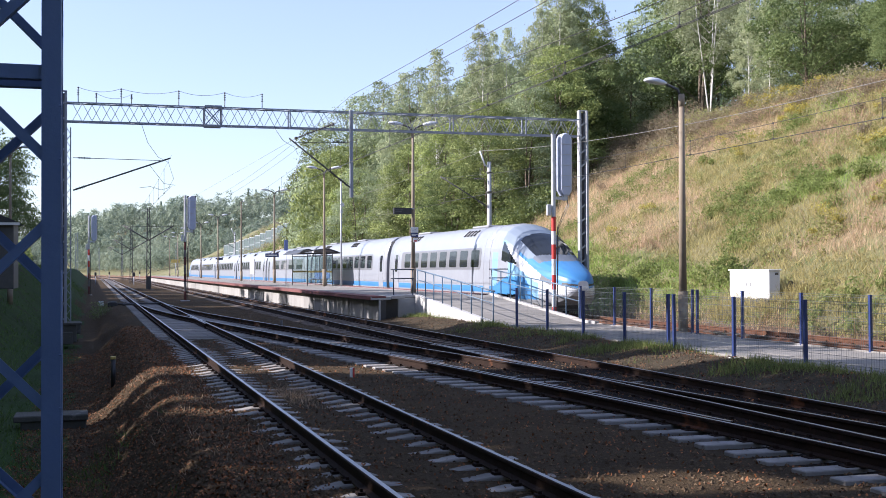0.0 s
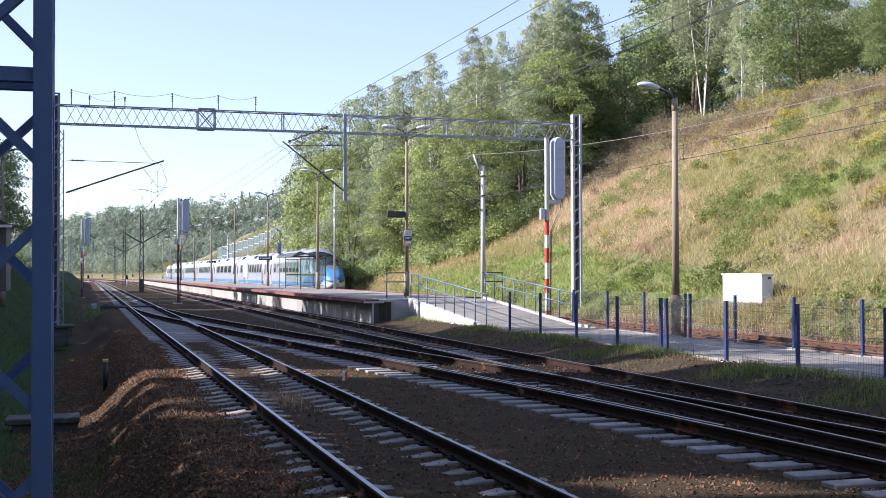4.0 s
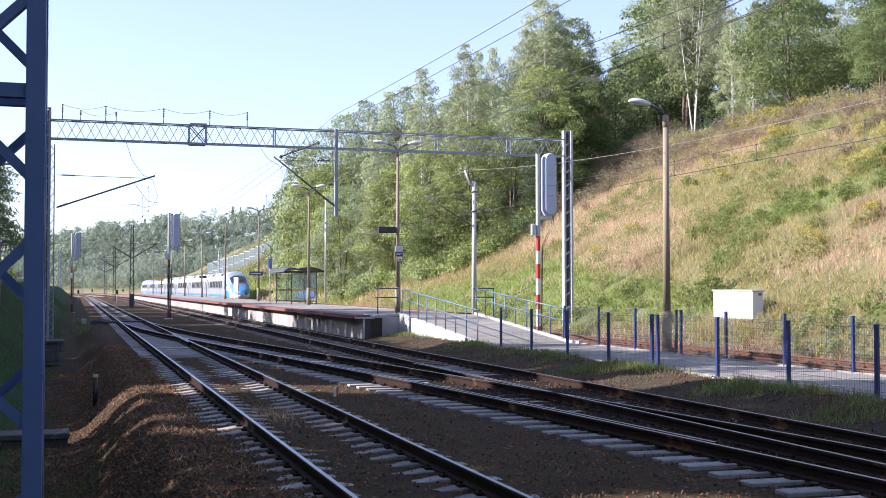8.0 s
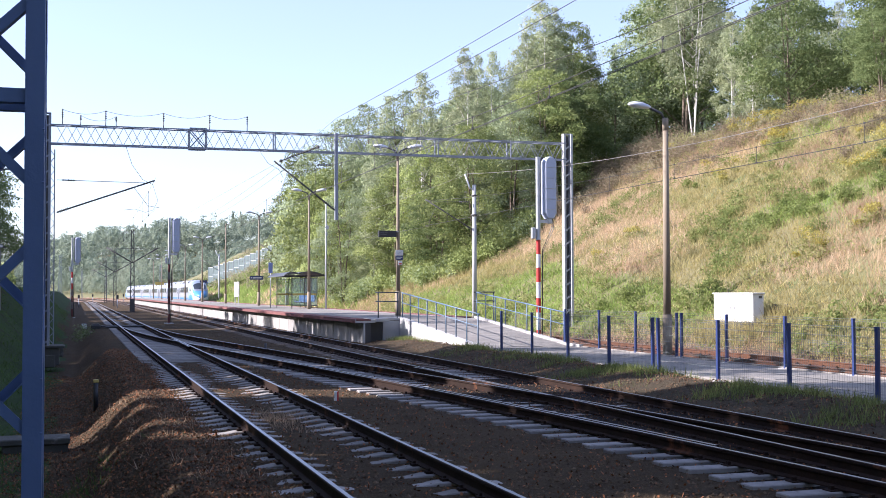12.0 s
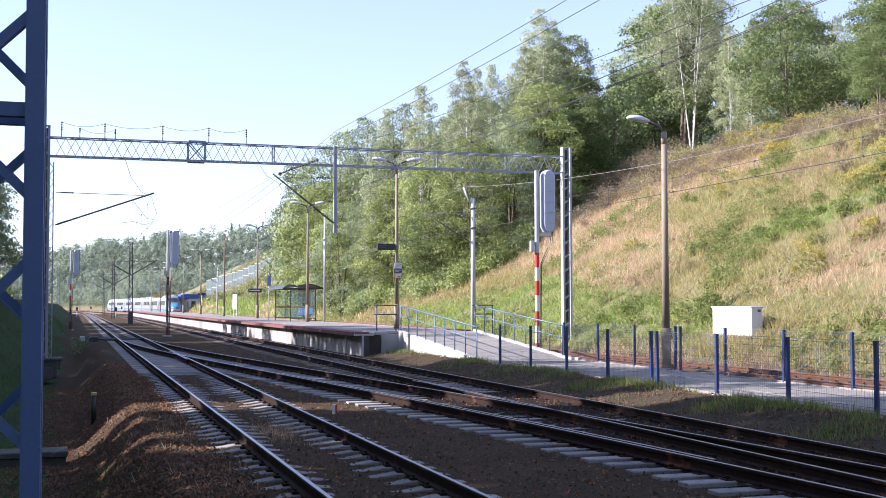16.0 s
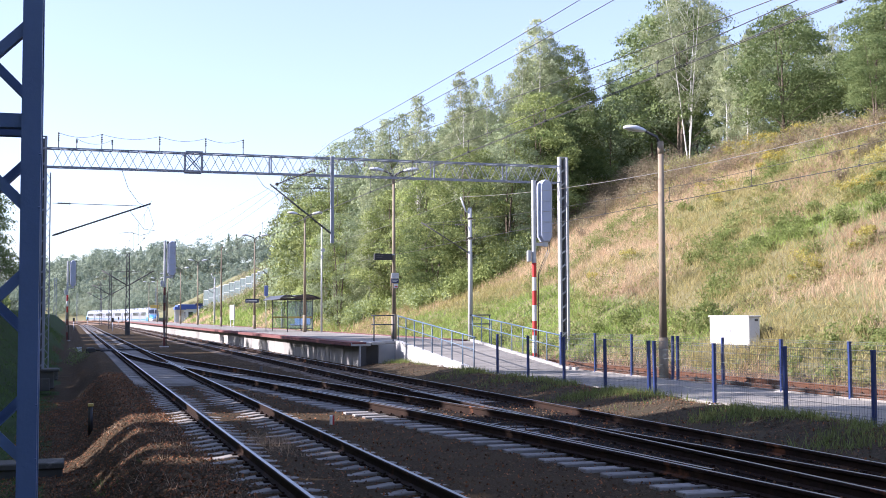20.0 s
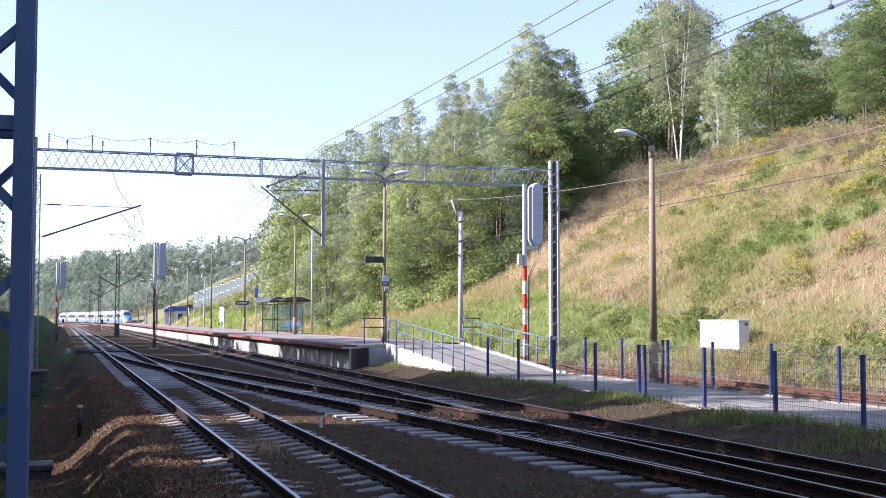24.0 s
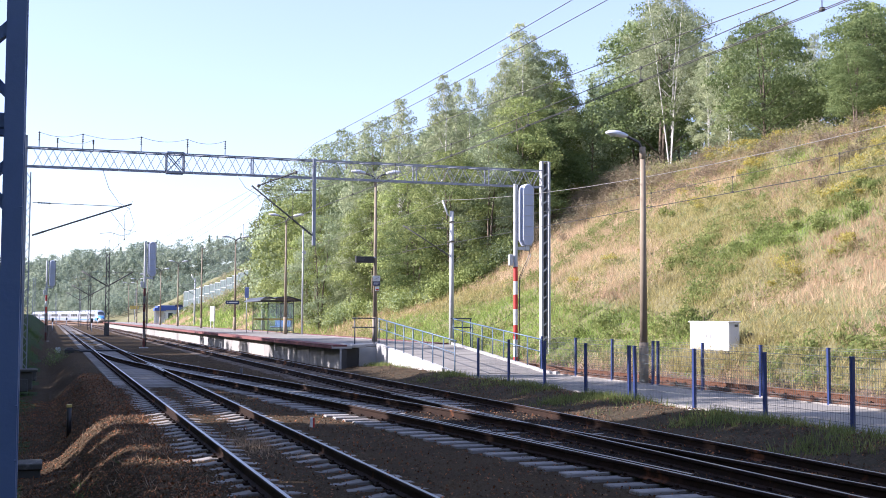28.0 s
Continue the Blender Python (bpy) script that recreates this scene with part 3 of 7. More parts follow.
# black sheet over the panel's end, painting the shade in the open hollow
part("panel_end", Geo().box((PX0 + 0.50, PY0 - 1.12, 0.1), (0.24, 0.05, 1.04), 0, b=0.005), DARK, platform, "black sheet for the shaded end of the wall")
part("corner_post", Geo().box((PX0 + 0.37, PY0 - 1.08, 0.1), (0.07, 0.14, 1.1), 0, b=0.01), CONCRETE, platform)
part("end_slab", Geo().box((12.42, PY0 + 0.5, PZ - 0.02), (1.42, 1.0, 0.1), 0, b=0.01), CONCRETE, platform)
part("end_slab", Geo().box((12.0, PY0 - 0.55, PZ - 0.04), (0.58, 1.1, 0.12), 0, b=0.01), CONCRETE, platform)
# black board that stands for the shaded hollow under the platform end
part("infill", Geo().box((11.85, PY0 + 0.05, 0.05), (0.82, 0.1, 1.2), 0, b=0.01), DARK, platform)

# ---- ramp and path ----
RX0, RX1, RY0, RY1 = 13.0, 16.5, 38.2, 48.3
ramp = thing("ramp", "concrete ramp with a white side wall and paved surface", "ramp", kind="structure")


def ramp_z(y):
    return float(np.clip((y - RY0) / (RY1 - RY0), 0, 1)) * (PZ - 0.02) + 0.02


def wedge(x0, x1, top=0.0, base=-0.6, ext=0.0):
    g = Geo()
    pts = []
    for x in (x0, x1):
        pts += [(x, RY0 - ext, base), (x, RY1, base), (x, RY1, ramp_z(RY1) + top), (x, RY0, ramp_z(RY0) + top), (x, RY0 - ext, ramp_z(RY0) + top)]
    return g.add(pts, [(4, 3, 2, 1, 0), (5, 6, 7, 8, 9), (0, 1, 6, 5), (1, 2, 7, 6), (2, 3, 8, 7), (3, 4, 9, 8), (4, 0, 5, 9)])


part("side_wall", wedge(RX0, RX0 + 0.2, 0.06), WHITECONC, ramp)
part("kerb", wedge(RX1 - 0.15, RX1, 0.08, ext=1.0), CONCRETE, ramp)
part("fill", wedge(RX0 + 0.2, RX1 - 0.15, -0.06), CONCRETE, ramp)
dz = (PZ - 0.02) / (RY1 - RY0)
tile = Geo().box((0, 0, 0), (1.04, 1.0, 0.08), 0, b=0.006).mesh("slab", [PAVING])
for i in range(10):
    for k in range(3):
        yy = RY0 + 0.5 + i * 1.01
        part("slab", tile, None, ramp, at=pose(RX0 + 0.2 + 0.525 + k * 1.05, yy, ramp_z(yy) - 0.045 + rng.normal(0, 0.003), math.degrees(math.atan(dz))))
path = thing("pavement", "grey paved footpath between two blue fences", "pavement", kind="structure")
part("bed", Geo().box((14.75, 18.6, -0.13), (3.5, 39.2, 0.18)), CONCRETE, path)
for side in (13.04, 16.46):
    kerb = Geo().box((0, 0, -0.06), (0.08, 0.98, 0.2), 0, b=0.01).mesh("kerb", [PAVING])
    for i in range(30):
        part("kerb", kerb, None, path, at=pose(side, 8.6 + i, rng.normal(0, 0.005)))
tile = Geo().box((0, 0, -0.04), (1.085, 0.985, 0.08), 0, b=0.006).mesh("slab", [PAVING])
for i in range(30):
    for k in range(3):
        part("slab", tile, None, path, at=pose(13.1 + 0.555 + k * 1.105, 8.6 + i, 0.008 + rng.normal(0, 0.003)))

# ---- fences and railings ----
def fence(name, x, ys, label, h=1.25, double_at=()):
    fe = thing(name, label, "fence", group="blue mesh fences along the path")
    post = Geo().box((0, 0, h / 2 - 0.2), (0.07, 0.07, h + 0.4), 0, b=0.006).box((0, 0, h + 0.012), (0.078, 0.078, 0.025), 0, b=0.004).mesh("post", [BLUEPAINT])
    foot = Geo().box((0, 0, -0.05), (0.3, 0.3, 0.16), 0, b=0.02).mesh("footing", [CONCRETE])
    for y in ys:
        part("post", post, None, fe, at=pose(x, y, 0, 0, rng.normal(0, 0.5), 0))
        part("footing", foot, None, fe, "concrete footing", at=pose(x, y, -0.02))
    for a, b in zip(ys[:-1], ys[1:]):
        if b - a < 1.0 or (a, b) in double_at:
            continue
        g = Geo()
        ln = b - a - 0.08
        n = int(ln / 0.07)
        for i in range(n + 1):
            yy = -ln / 2 + ln * i / n
            g.beam((0, yy, 0.06), (0, yy, h - 0.02), 0.003)
        for z in (0.08, 0.28, 0.48, 0.68, 0.88, 1.08, h - 0.04):
            g.beam((0.005, -ln / 2, z), (0.005, ln / 2, z), 0.006)
            if z in (0.08, 0.68, h - 0.04):
                g.beam((0.02, -ln / 2, z + 0.05), (0.02, ln / 2, z + 0.05), 0.006)
        part("mesh_panel", g, MESHWIRE, fe, "welded wire panel", at=pose(x, (a + b) / 2, 0))
    return fe


front_ys = [6.9, 9.4, 11.9, 14.5, 17.1, 19.7, 22.33, 25.0, 25.3, 27.7, 30.35, 33.05, 35.7]
back_ys = [9.2, 11.8, 14.5, 17.1, 19.75, 22.44, 25.1, 27.8, 30.25, 30.55, 33.15, 35.8, 38.6]
fence("fence", 13.0, front_ys, "blue steel mesh fence on the track side of the path")
fence("fence", 16.45, back_ys, "blue steel mesh fence on the hill side of the path")


def railing(name, x, y0, y1, zf, label, spacing=1.25, h=1.1):
    """A two-rail handrail with round posts that follows a slope."""
    ra = thing(name, label, "railing", group="ramp railings")
    n = max(1, round((y1 - y0) / spacing))
    ys = [y0 + (y1 - y0) * i / n for i in range(n + 1)]
    for y in ys:
        part("post", Geo().tube([(x, y, zf(y) - 0.1), (x, y, zf(y) + h)], 0.024, 8), RAILBLUE, ra)
    part("handrail", Geo().tube([(x, y0 - 0.15, zf(y0) + h), (x, y1 + 0.1, zf(y1) + h)], 0.026, 10), RAILBLUE, ra)
    part("middle_rail", Geo().tube([(x, y0, zf(y0) + h * 0.62), (x, y1, zf(y1) + h * 0.62)], 0.02, 8), RAILBLUE, ra)
    return ra


railing("railing", RX0 + 0.1, RY0 + 0.1, RY1 - 0.2, ramp_z, "faded blue tube railing along the ramp wall")
railing("railing", RX1 - 0.08, RY0 + 0.5, RY1 - 0.1, ramp_z, "faded blue tube railing along the ramp kerb")
for xa, xb in ((12.0, 13.0), (16.35, 17.3)):
    ra = thing("end_railing", "short blue barrier rail at the platform end", "railing", group="platform end rails")
    part("post", Geo().tube([(xa + 0.12, PY0 + 0.15, PZ - 0.1), (xa + 0.12, PY0 + 0.15, PZ + 1.1)], 0.026, 8), BLUEDARK, ra)
    part("post", Geo().tube([(xb - 0.05, PY0 + 0.15, (PZ if xb < 16.6 else 0.3) - 0.3), (xb - 0.05, PY0 + 0.15, PZ + 1.1)], 0.026, 8), BLUEDARK, ra)
    for z in (0.72, 1.1):
        part("rail", Geo().tube([(xa, PY0 + 0.15, PZ + z), (xb, PY0 + 0.15, PZ + z)], 0.024, 8), BLUEDARK, ra)


# ---- overhead line ----
def lattice_parts(parent, p0, p1, q0, q1, n, w):
    """Zigzag bars between two chords p and q, each a part."""
    p0, p1, q0, q1 = map(Vector, (p0, p1, q0, q1))
    shift = n - int(n)
    n = int(n)
    for i in range(n):
        if shift:
            p0, p1, q0, q1 = q0, q1, p0, p1
            shift = 0
        b = q0.lerp(q1, (i + 0.5) / n)
        part("diagonal", Geo().beam(p0.lerp(p1, i / n), b, w), GREYPAINT, parent)
        part("diagonal", Geo().beam(b, p0.lerp(p1, (i + 1) / n), w), GREYPAINT, parent)


GY, GZ0, GZ1 = 50.0, 7.87, 8.67
gantry = thing("overhead_line_gantry", "grey lattice steel portal gantry spanning all the tracks", "gantry")
gx0, gx1, gw = -1.05, 21.3, 0.5
for yy in (GY - gw / 2, GY + gw / 2):
    for z in (GZ0, GZ1):
        part("chord", Geo().angle_bar((gx0, yy, z), (gx1, yy, z), 0.052, 0.010, (0, 1 if yy < GY else -1, 0), (0, 0, 1 if z == GZ0 else -1)), GREYPAINT, gantry)
    lattice_parts(gantry, (gx0 + 0.3, yy, GZ0 + 0.05), (gx1, yy, GZ0 + 0.05), (gx0 + 0.3, yy, GZ1 - 0.05), (gx1, yy, GZ1 - 0.05), 30 if yy < GY else 30.5, 0.020)
for z in (GZ0 + 0.04, GZ1 - 0.04):
    lattice_parts(gantry, (gx0, GY - gw / 2, z), (gx1, GY - gw / 2, z), (gx0, GY + gw / 2, z), (gx1, GY + gw / 2, z), 22, 0.022)
for x in (4.45, 5.15, 8.0, 15.2, 18.6):
    for yy in (GY - gw / 2 - 0.012, GY + gw / 2 + 0.012):
        g = Geo().beam((x, yy, GZ0), (x, yy, GZ1), 0.05)
        if x == 4.45:
            g.beam((x, yy, GZ0), (x + 0.7, yy, GZ1), 0.04).beam((x, yy, GZ1), (x + 0.7, yy, GZ0), 0.04)
            g.beam((x, yy, GZ1), (x + 0.7, yy, GZ1), 0.09).beam((x, yy, GZ0), (x + 0.7, yy, GZ0), 0.08)
        part("splice_frame", g, GREYPAINT, gantry)


def lattice_mast(g_parent, x, y, z0, z1, w0, w1, mats, leg=0.09, n=14, name="mast"):
    """Four legs with zigzag bracing."""
    def at(z):
        k = (z - z0) / (z1 - z0)
        return (w0 + (w1 - w0) * k) / 2
    for sx in (-1, 1):
        for sy in (-1, 1):
            part("leg", Geo().angle_bar((x + sx * at(z0), y + sy * at(z0), z0), (x + sx * at(z1), y + sy * at(z1), z1), leg, 0.012, (-sx, 0, 0), (0, -sy, 0)), mats, g_parent)
    for side in range(4):
        g = Geo()
        for i in range(n):
            za, zb = z0 + (z1 - z0) * i / n, z0 + (z1 - z0) * (i + 1) / n
            a, b = at(za), at(zb)
            s = 1 if i % 2 else -1
            bar = Geo() if y < 150 else g
            if side < 2:
                k = (-1, 1)[side]
                bar.beam((x + s * a, y + k * a, za), (x - s * b, y + k * b, zb), leg * 0.55, 0.012, up=(0, 1, 0))
            else:
                k = (-1, 1)[side - 2]
                bar.beam((x + k * a, y + s * a, za), (x + k * b, y - s * b, zb), leg * 0.55, 0.012, up=(1, 0, 0))
            if y < 150:
                part("brace", bar, mats, g_parent)
        if y >= 150:
            tagged(part("bracing", g, mats, g_parent), kind="stuff")


def ladder_post(parent, x, y, z0, z1, wx, wy, mats, proud=0.0):
    """Two channel legs joined by slanting battens, as on the gantry's posts."""
    for s in (-1, 1):
        ahead = proud if s > 0 else 0
        part("channel", Geo().box((x + s * wx / 2, y - ahead / 2, (z0 + z1) / 2), (0.10, wy + ahead, z1 - z0), 0, b=0.006), mats, parent)
    # dark plate added to stand for the shade between the channels
    part("web", Geo().box((x, y + wy * 0.3, (z0 + z1) / 2), (wx - 0.105, 0.012, z1 - z0 - 0.1)), DARKSTEEL, parent, "dark plate for the shaded gap inside the post")
    n = int((z1 - z0) / 0.62)
    for i in range(n):
        z = z0 + 0.5 + i * 0.62
        for k in (-1, 1):
            part("batten", Geo().beam((x - wx / 2, y + k * wy * 0.48, z), (x + wx / 2, y + k * wy * 0.48, z + 0.20), 0.07, 0.012, up=(0, 1, 0)), mats, parent)
    part("cap", Geo().box((x, y, z1 + 0.02), (wx + 0.1, wy + 0.03, 0.04), 0, b=0.005), mats, parent)
    part("footing", Geo().box((x, y, z0 - 0.1), (0.9, 0.9, 0.5), 0, b=0.03), DARKCONC, parent, "concrete footing")


ladder_post(gantry, 21.42, GY, -0.2, 9.05, 0.29, 0.26, MASTGREY, 0.13)
ladder_post(gantry, -1.2, GY, -0.7, 9.1, 0.34, 0.2, GREYPAINT)
part("footing", Geo().box((-0.95, GY + 0.1, -0.62), (0.7, 0.9, 0.7), 0, b=0.03).box((-0.9, GY + 0.1, -0.24), (1.0, 1.05, 0.1), 0, b=0.02), DARKCONC, gantry, "dark concrete footing")
dp = Geo().box((10.62, GY - 0.30, (GZ1 + 5.0) / 2), (0.135, 0.14, GZ1 - 5.0 + 0.06), 0, b=0.008)
part("drop_post", dp, GREYPAINT, gantry)


def insulator(g, p, q, r=0.06, n=5, slot=0):
    """A ribbed insulator from p to q."""
    p, q = Vector(p), Vector(q)
    g.tube([p, q], r * 0.45, 8, slot)
    d = (q - p).normalized() * 0.012
    for i in range(n):
        c = p.lerp(q, (i + 0.5) / n)
        g.tube([c - d, c + d], r, 10, slot)


# pin insulators and the slack line on top of the gantry
for x, dy in ((-0.55, 0), (0.15, 0.4), (1.12, 0), (1.54, 0.4), (3.41, 0), (5.28, 0), (6.83, 0)):
    g = Geo()
    insulator(g, (x, GY + dy - 0.2, GZ1 + 0.25), (x, GY + dy - 0.2, GZ1 + (0.62 if dy < 0.3 else 0.45)), 0.042, 4)
    g.tube([(x, GY + dy - 0.2, GZ1), (x, GY + dy - 0.2, GZ1 + 0.3)], 0.018, 6)
    part("pin_insulator", g, DARKSTEEL, gantry)


def sag(p, q, drop, n=14):
    p, q = Vector(p), Vector(q)
    return [p.lerp(q, i / n) - Vector((0, 0, drop * 4 * (i / n) * (1 - i / n))) for i in range(n + 1)]


def wire(pts, label, r=0.007, mat=None, name="overhead_wire"):
    return thing(name, label, "overhead wire", geo=Geo().tube(pts, r, 5), mats=mat or WIRE, group="overhead line wires")


pins = [-0.55, 1.12, 3.41, 5.28, 6.83]
g = Geo()
for a, b in zip(pins[:-1], pins[1:]):
    g.tube(sag((a, GY - 0.2, GZ1 + 0.6), (b, GY - 0.2, GZ1 + 0.6), 0.16, 8), 0.009, 5)
g.tube(sag((0.15, GY + 0.2, GZ1 + 0.44), (1.54, GY + 0.2, GZ1 + 0.44), 0.2, 8), 0.008, 5)
part("jumper", g, GREYPAINT, gantry)


def cantilever(x, y, z, reach, label, rise=0.36, thick=1.0):
    """A bracket that holds the wires: slanting tube, top stay and insulators."""
    ca = thing("cantilever", label, "cantilever", group="overhead line brackets")
    s = 1 if reach > 0 else -1
    up_ = abs(reach) * rise
    part("strut", Geo().tube([(x, y, z), (x + reach, y, z + up_)], 0.035 * thick, 8), DARKSTEEL, ca)
    part("stay", Geo().tube([(x, y, z + up_ * 0.95), (x + reach * 0.9, y, z + up_ * 0.92)], 0.014 * thick, 6), DARKSTEEL, ca)
    g = Geo()
    insulator(g, (x + s * 0.1, y, z + 0.1 * rise), (x + s * 0.5, y, z + 0.5 * rise), 0.07, 5)
    part("insulator", g, DARKSTEEL, ca)
    g = Geo()
    insulator(g, (x + s * 0.2, y, z + up_ * 0.95), (x + s * 0.75, y, z + up_ * 0.945), 0.055, 5)
    part("insulator", g, DARKSTEEL, ca)
    part("steady_arm", Geo().tube([(x + reach * 0.78, y, z + up_ * 0.78), (x + reach * 0.93, y, z + 0.35), (x + reach * 1.05, y, z + 0.28)], 0.010, 6), DARKSTEEL, ca)
    return ca


cant_mast = thing("overhead_line_mast", "slim grey lattice mast carrying a bracket", "mast")
lattice_mast(cant_mast, -0.98, 53.4, -0.6, 8.05, 0.22, 0.20, GREYPAINT, 0.04, 30)
part("footing", Geo().box((-0.98, 53.4, -0.55), (1.0, 1.0, 0.5), 0, b=0.03), DARKCONC, cant_mast)
cantilever(-0.8, 53.4, 5.35, 4.1, "dark bracket reaching over the first main track")
cantilever(10.55, GY - 0.3, 5.4, -2.6, "dark bracket hung from the gantry over the second track", 0.78)

# contact and carrier wires, joined by droppers
def catenary(cx, spans, label, zc=5.6, zm=6.95, drop=0.95):
    for a, b in spans:
        oh = thing("overhead_line", label, "overhead line", group="overhead line wires")
        xa, xb = cx + 0.15 - float(bend(a)), cx - 0.15 - float(bend(b))
        part("carrier_wire", Geo().tube(sag((xa, a, zm), (xb, b, zm), drop, 20), 0.008 if a < 40 else 0.005, 5), WIRE, oh)
        for d in (-0.025, 0.025):
            part("contact_wire", Geo().tube([(xa + d, a, zc), (xb + d, b, zc)], 0.007 if a < 40 else 0.004, 5), WIRE, oh)
        n = int((b - a) / 4.6)
        for i in range(1, n):
            t = (i + 0.13) / n
            zt = zm - drop * 4 * t * (1 - t)
            x, y = xa + (xb - xa) * t, a + (b - a) * t
            part("dropper", Geo().tube([(x, y, zc), (x, y, zt)], 0.008 if y < 60 else 0.005, 4), WIRE, oh)
            part("clamp", Geo().box((x, y, zc + 0.01), (0.05, 0.05, 0.05)), WIRE, oh)
            part("clamp", Geo().box((x, y, zt), (0.03, 0.05, 0.05)), WIRE, oh)


catenary(TRACK_A, [(53.4, 138), (138, 200), (200, 262)], "contact and carrier wires above the first track", drop=0.8)
catenary(TRACK_B, [(-12, 50), (50, 138), (138, 200), (200, 262)], "contact and carrier wires above the second track", zc=5.78)
catenary(TRACK_C, [(0, 63), (63, 125), (125, 187), (187, 250)], "contact and carrier wires above the third track", zc=5.55)


# ---- the near mast ----
near_mast = thing("overhead_line_mast", "blue-grey lattice mast of riveted angle steel close by", "mast")
NMX, NMY = -0.30, 7.0
NM_R, NM_L, NM_W = -0.172, -0.75, 0.52
for xa, ax in ((NM_R, -1), (NM_L, 1)):
    for ya, ay in ((NMY, 1), (NMY + NM_W, -1)):
        lean = 0.0
        part("leg", Geo().angle_bar((xa - lean * 3.0, ya, -1.3), (xa + lean * 7, ya, 8.5), 0.105, 0.012, (ax, 0, 0), (0, ay, 0)), BLUEGREY, near_mast)
for face, z0 in ((0, 2.29), (1, 2.98)):
    ya = NMY + 0.014 if face == 0 else NMY + NM_W - 0.014
    for i in range(-3, 5):
        zc = z0 + i * 1.40
        for dz in (-0.70, 0.70):
            part("brace", Geo().angle_bar((NM_R - 0.02, ya, zc + dz * 0.18), (NM_L + 0.02, ya, zc + dz * 0.95), 0.08, 0.008, (0, 0, 1), (0, -1 if face else 1, 0)), BLUEGREY, near_mast)
for s, xa in ((0, NM_R - 0.004), (1, NM_L + 0.004)):
    for i in range(-3, 5):
        zc = 2.66 + i * 1.40
        for dz in (-0.70, 0.70):
            part("brace", Geo().beam((xa, NMY + 0.02, zc + dz * 0.18), (xa, NMY + NM_W - 0.02, zc + dz * 0.95), 0.07, 0.01, up=(1, 0, 0)), BLUEGREY, near_mast)
for ya, z in ((NMY + 0.026, 2.96), (NMY + NM_W - 0.026, 2.97)):
    part("tie", Geo().angle_bar((NM_L, ya, z), (NM_R, ya, z), 0.08, 0.01, (0, 0, 1), (0, -1 if ya > NMY + 0.2 else 1, 0)), BLUEGREY, near_mast)
part("footing", Geo().box((-0.46, NMY + 0.26, -1.25), (1.2, 1.2, 0.6), 0, b=0.03), CONCRETE, near_mast, "concrete footing")
blk = thing("cable_trough", "dark concrete slab across the ditch", "concrete slab", pose(-0.76, 24.3, -1.02))
part("lid", Geo().box((0, 0, 0.08), (1.36, 0.8, 0.12), 0, b=0.02), DARKCONC, blk)
part("body", Geo().box((0.05, 0, -0.2), (1.2, 0.7, 0.46), 0, b=0.02), DARKCONC, blk)


# ---- signals ----
# darkened band paints that stand for shade low on the signal posts
SHADEWHITE = material("shaded_white_band", (0.20, 0.18, 0.17), (0.12, 0.11, 0.10), 3, 0.8, 0, 0.2, 30)
SHADERED = material("shaded_red_band", (0.13, 0.035, 0.03), (0.08, 0.03, 0.027), 3, 0.8, 0, 0.2, 30)


def light_signal(x, y, label, base=-0.25, top=6.95, shade_top=-9):
    si = thing("railway_signal", label, "railway signal", pose(x, y, 0), group="railway signals")
    bands = [(base, 0.45, 1), (0.45, 1.1, 0), (1.1, 1.65, 1), (1.65, 2.25, 0), (2.25, 2.8, 1), (2.8, 3.3, 0), (3.3, 3.85, 1), (3.85, top, 2)]
    for a, b, c in bands:
        part("post_band", Geo().tube([(0, 0, a), (0, 0, b)], 0.085, 14, cap=False), ((SHADEWHITE, SHADERED, GALV) if a < shade_top else (WHITEPAINT, REDPAINT, GALV))[c], si, ("white band", "red band", "galvanised tube")[c])
    part("footing", Geo().box((0, 0, base - 0.1), (0.6, 0.6, 0.4), 0, b=0.03), CONCRETE, si)
    part("cap", Geo().disc((0, 0, top + 0.01), 0.095, 0.03, "z", 14), GALV, si)
    # the ribbed back of the lamp case
    ring = []
    w, h0, h1 = 0.27, 4.75, 7.02
    for k in range(17):
        a = math.pi * k / 16
        ring.append((w * math.cos(a), h1 - w + w * math.sin(a)))
    ring += [(-w, h0 + 0.1), (-w + 0.12, h0 - 0.1), (w - 0.12, h0 - 0.1), (w, h0 + 0.1)]
    g = Geo()
    g.loft([[(0.46 + u * k, d, v if k == 1 else h0 + 1.15 + (v - h0 - 1.15) * (0.9 + 0.1 * k)) for u, v in ring] for d, k in ((0.16, 1.0), (-0.06, 1.0), (-0.17, 0.72))], 0, False)
    part("lamp_case", g, PLASTIC, si, "grey ribbed lamp case seen from behind")
    for i in range(5):
        z = 5.0 + i * 0.40
        part("rib", Geo().box((0.46, -0.175, z), (0.44, 0.03, 0.025), 0, b=0.005), GALV, si)
    part("plate", Geo().box((0.46, 0.19, 5.9), (0.6, 0.02, 2.2), 0, b=0.005), DARK, si)
    part("bracket", Geo().box((0.24, 0, 4.55), (0.5, 0.12, 0.12), 0, b=0.01).box((0.46, 0, 4.62), (0.18, 0.16, 0.3), 0, b=0.02), GALV, si)
    part("cable", Geo().tube([(0.6, 0, 4.7), (0.55, 0, 4.3), (0.14, -0.04, 3.45), (0.11, -0.04, base)], 0.018, 6), DARKSTEEL, si)
    part("cable", Geo().tube([(0.66, 0.02, 4.75), (0.62, 0.02, 4.25), (0.18, 0, 3.4), (0.14, 0, base)], 0.014, 6), DARKSTEEL, si)
    part("relay_box", Geo().box((-0.2, 0, 4.1), (0.16, 0.14, 0.42), 0, b=0.02), GALV, si)
    return si


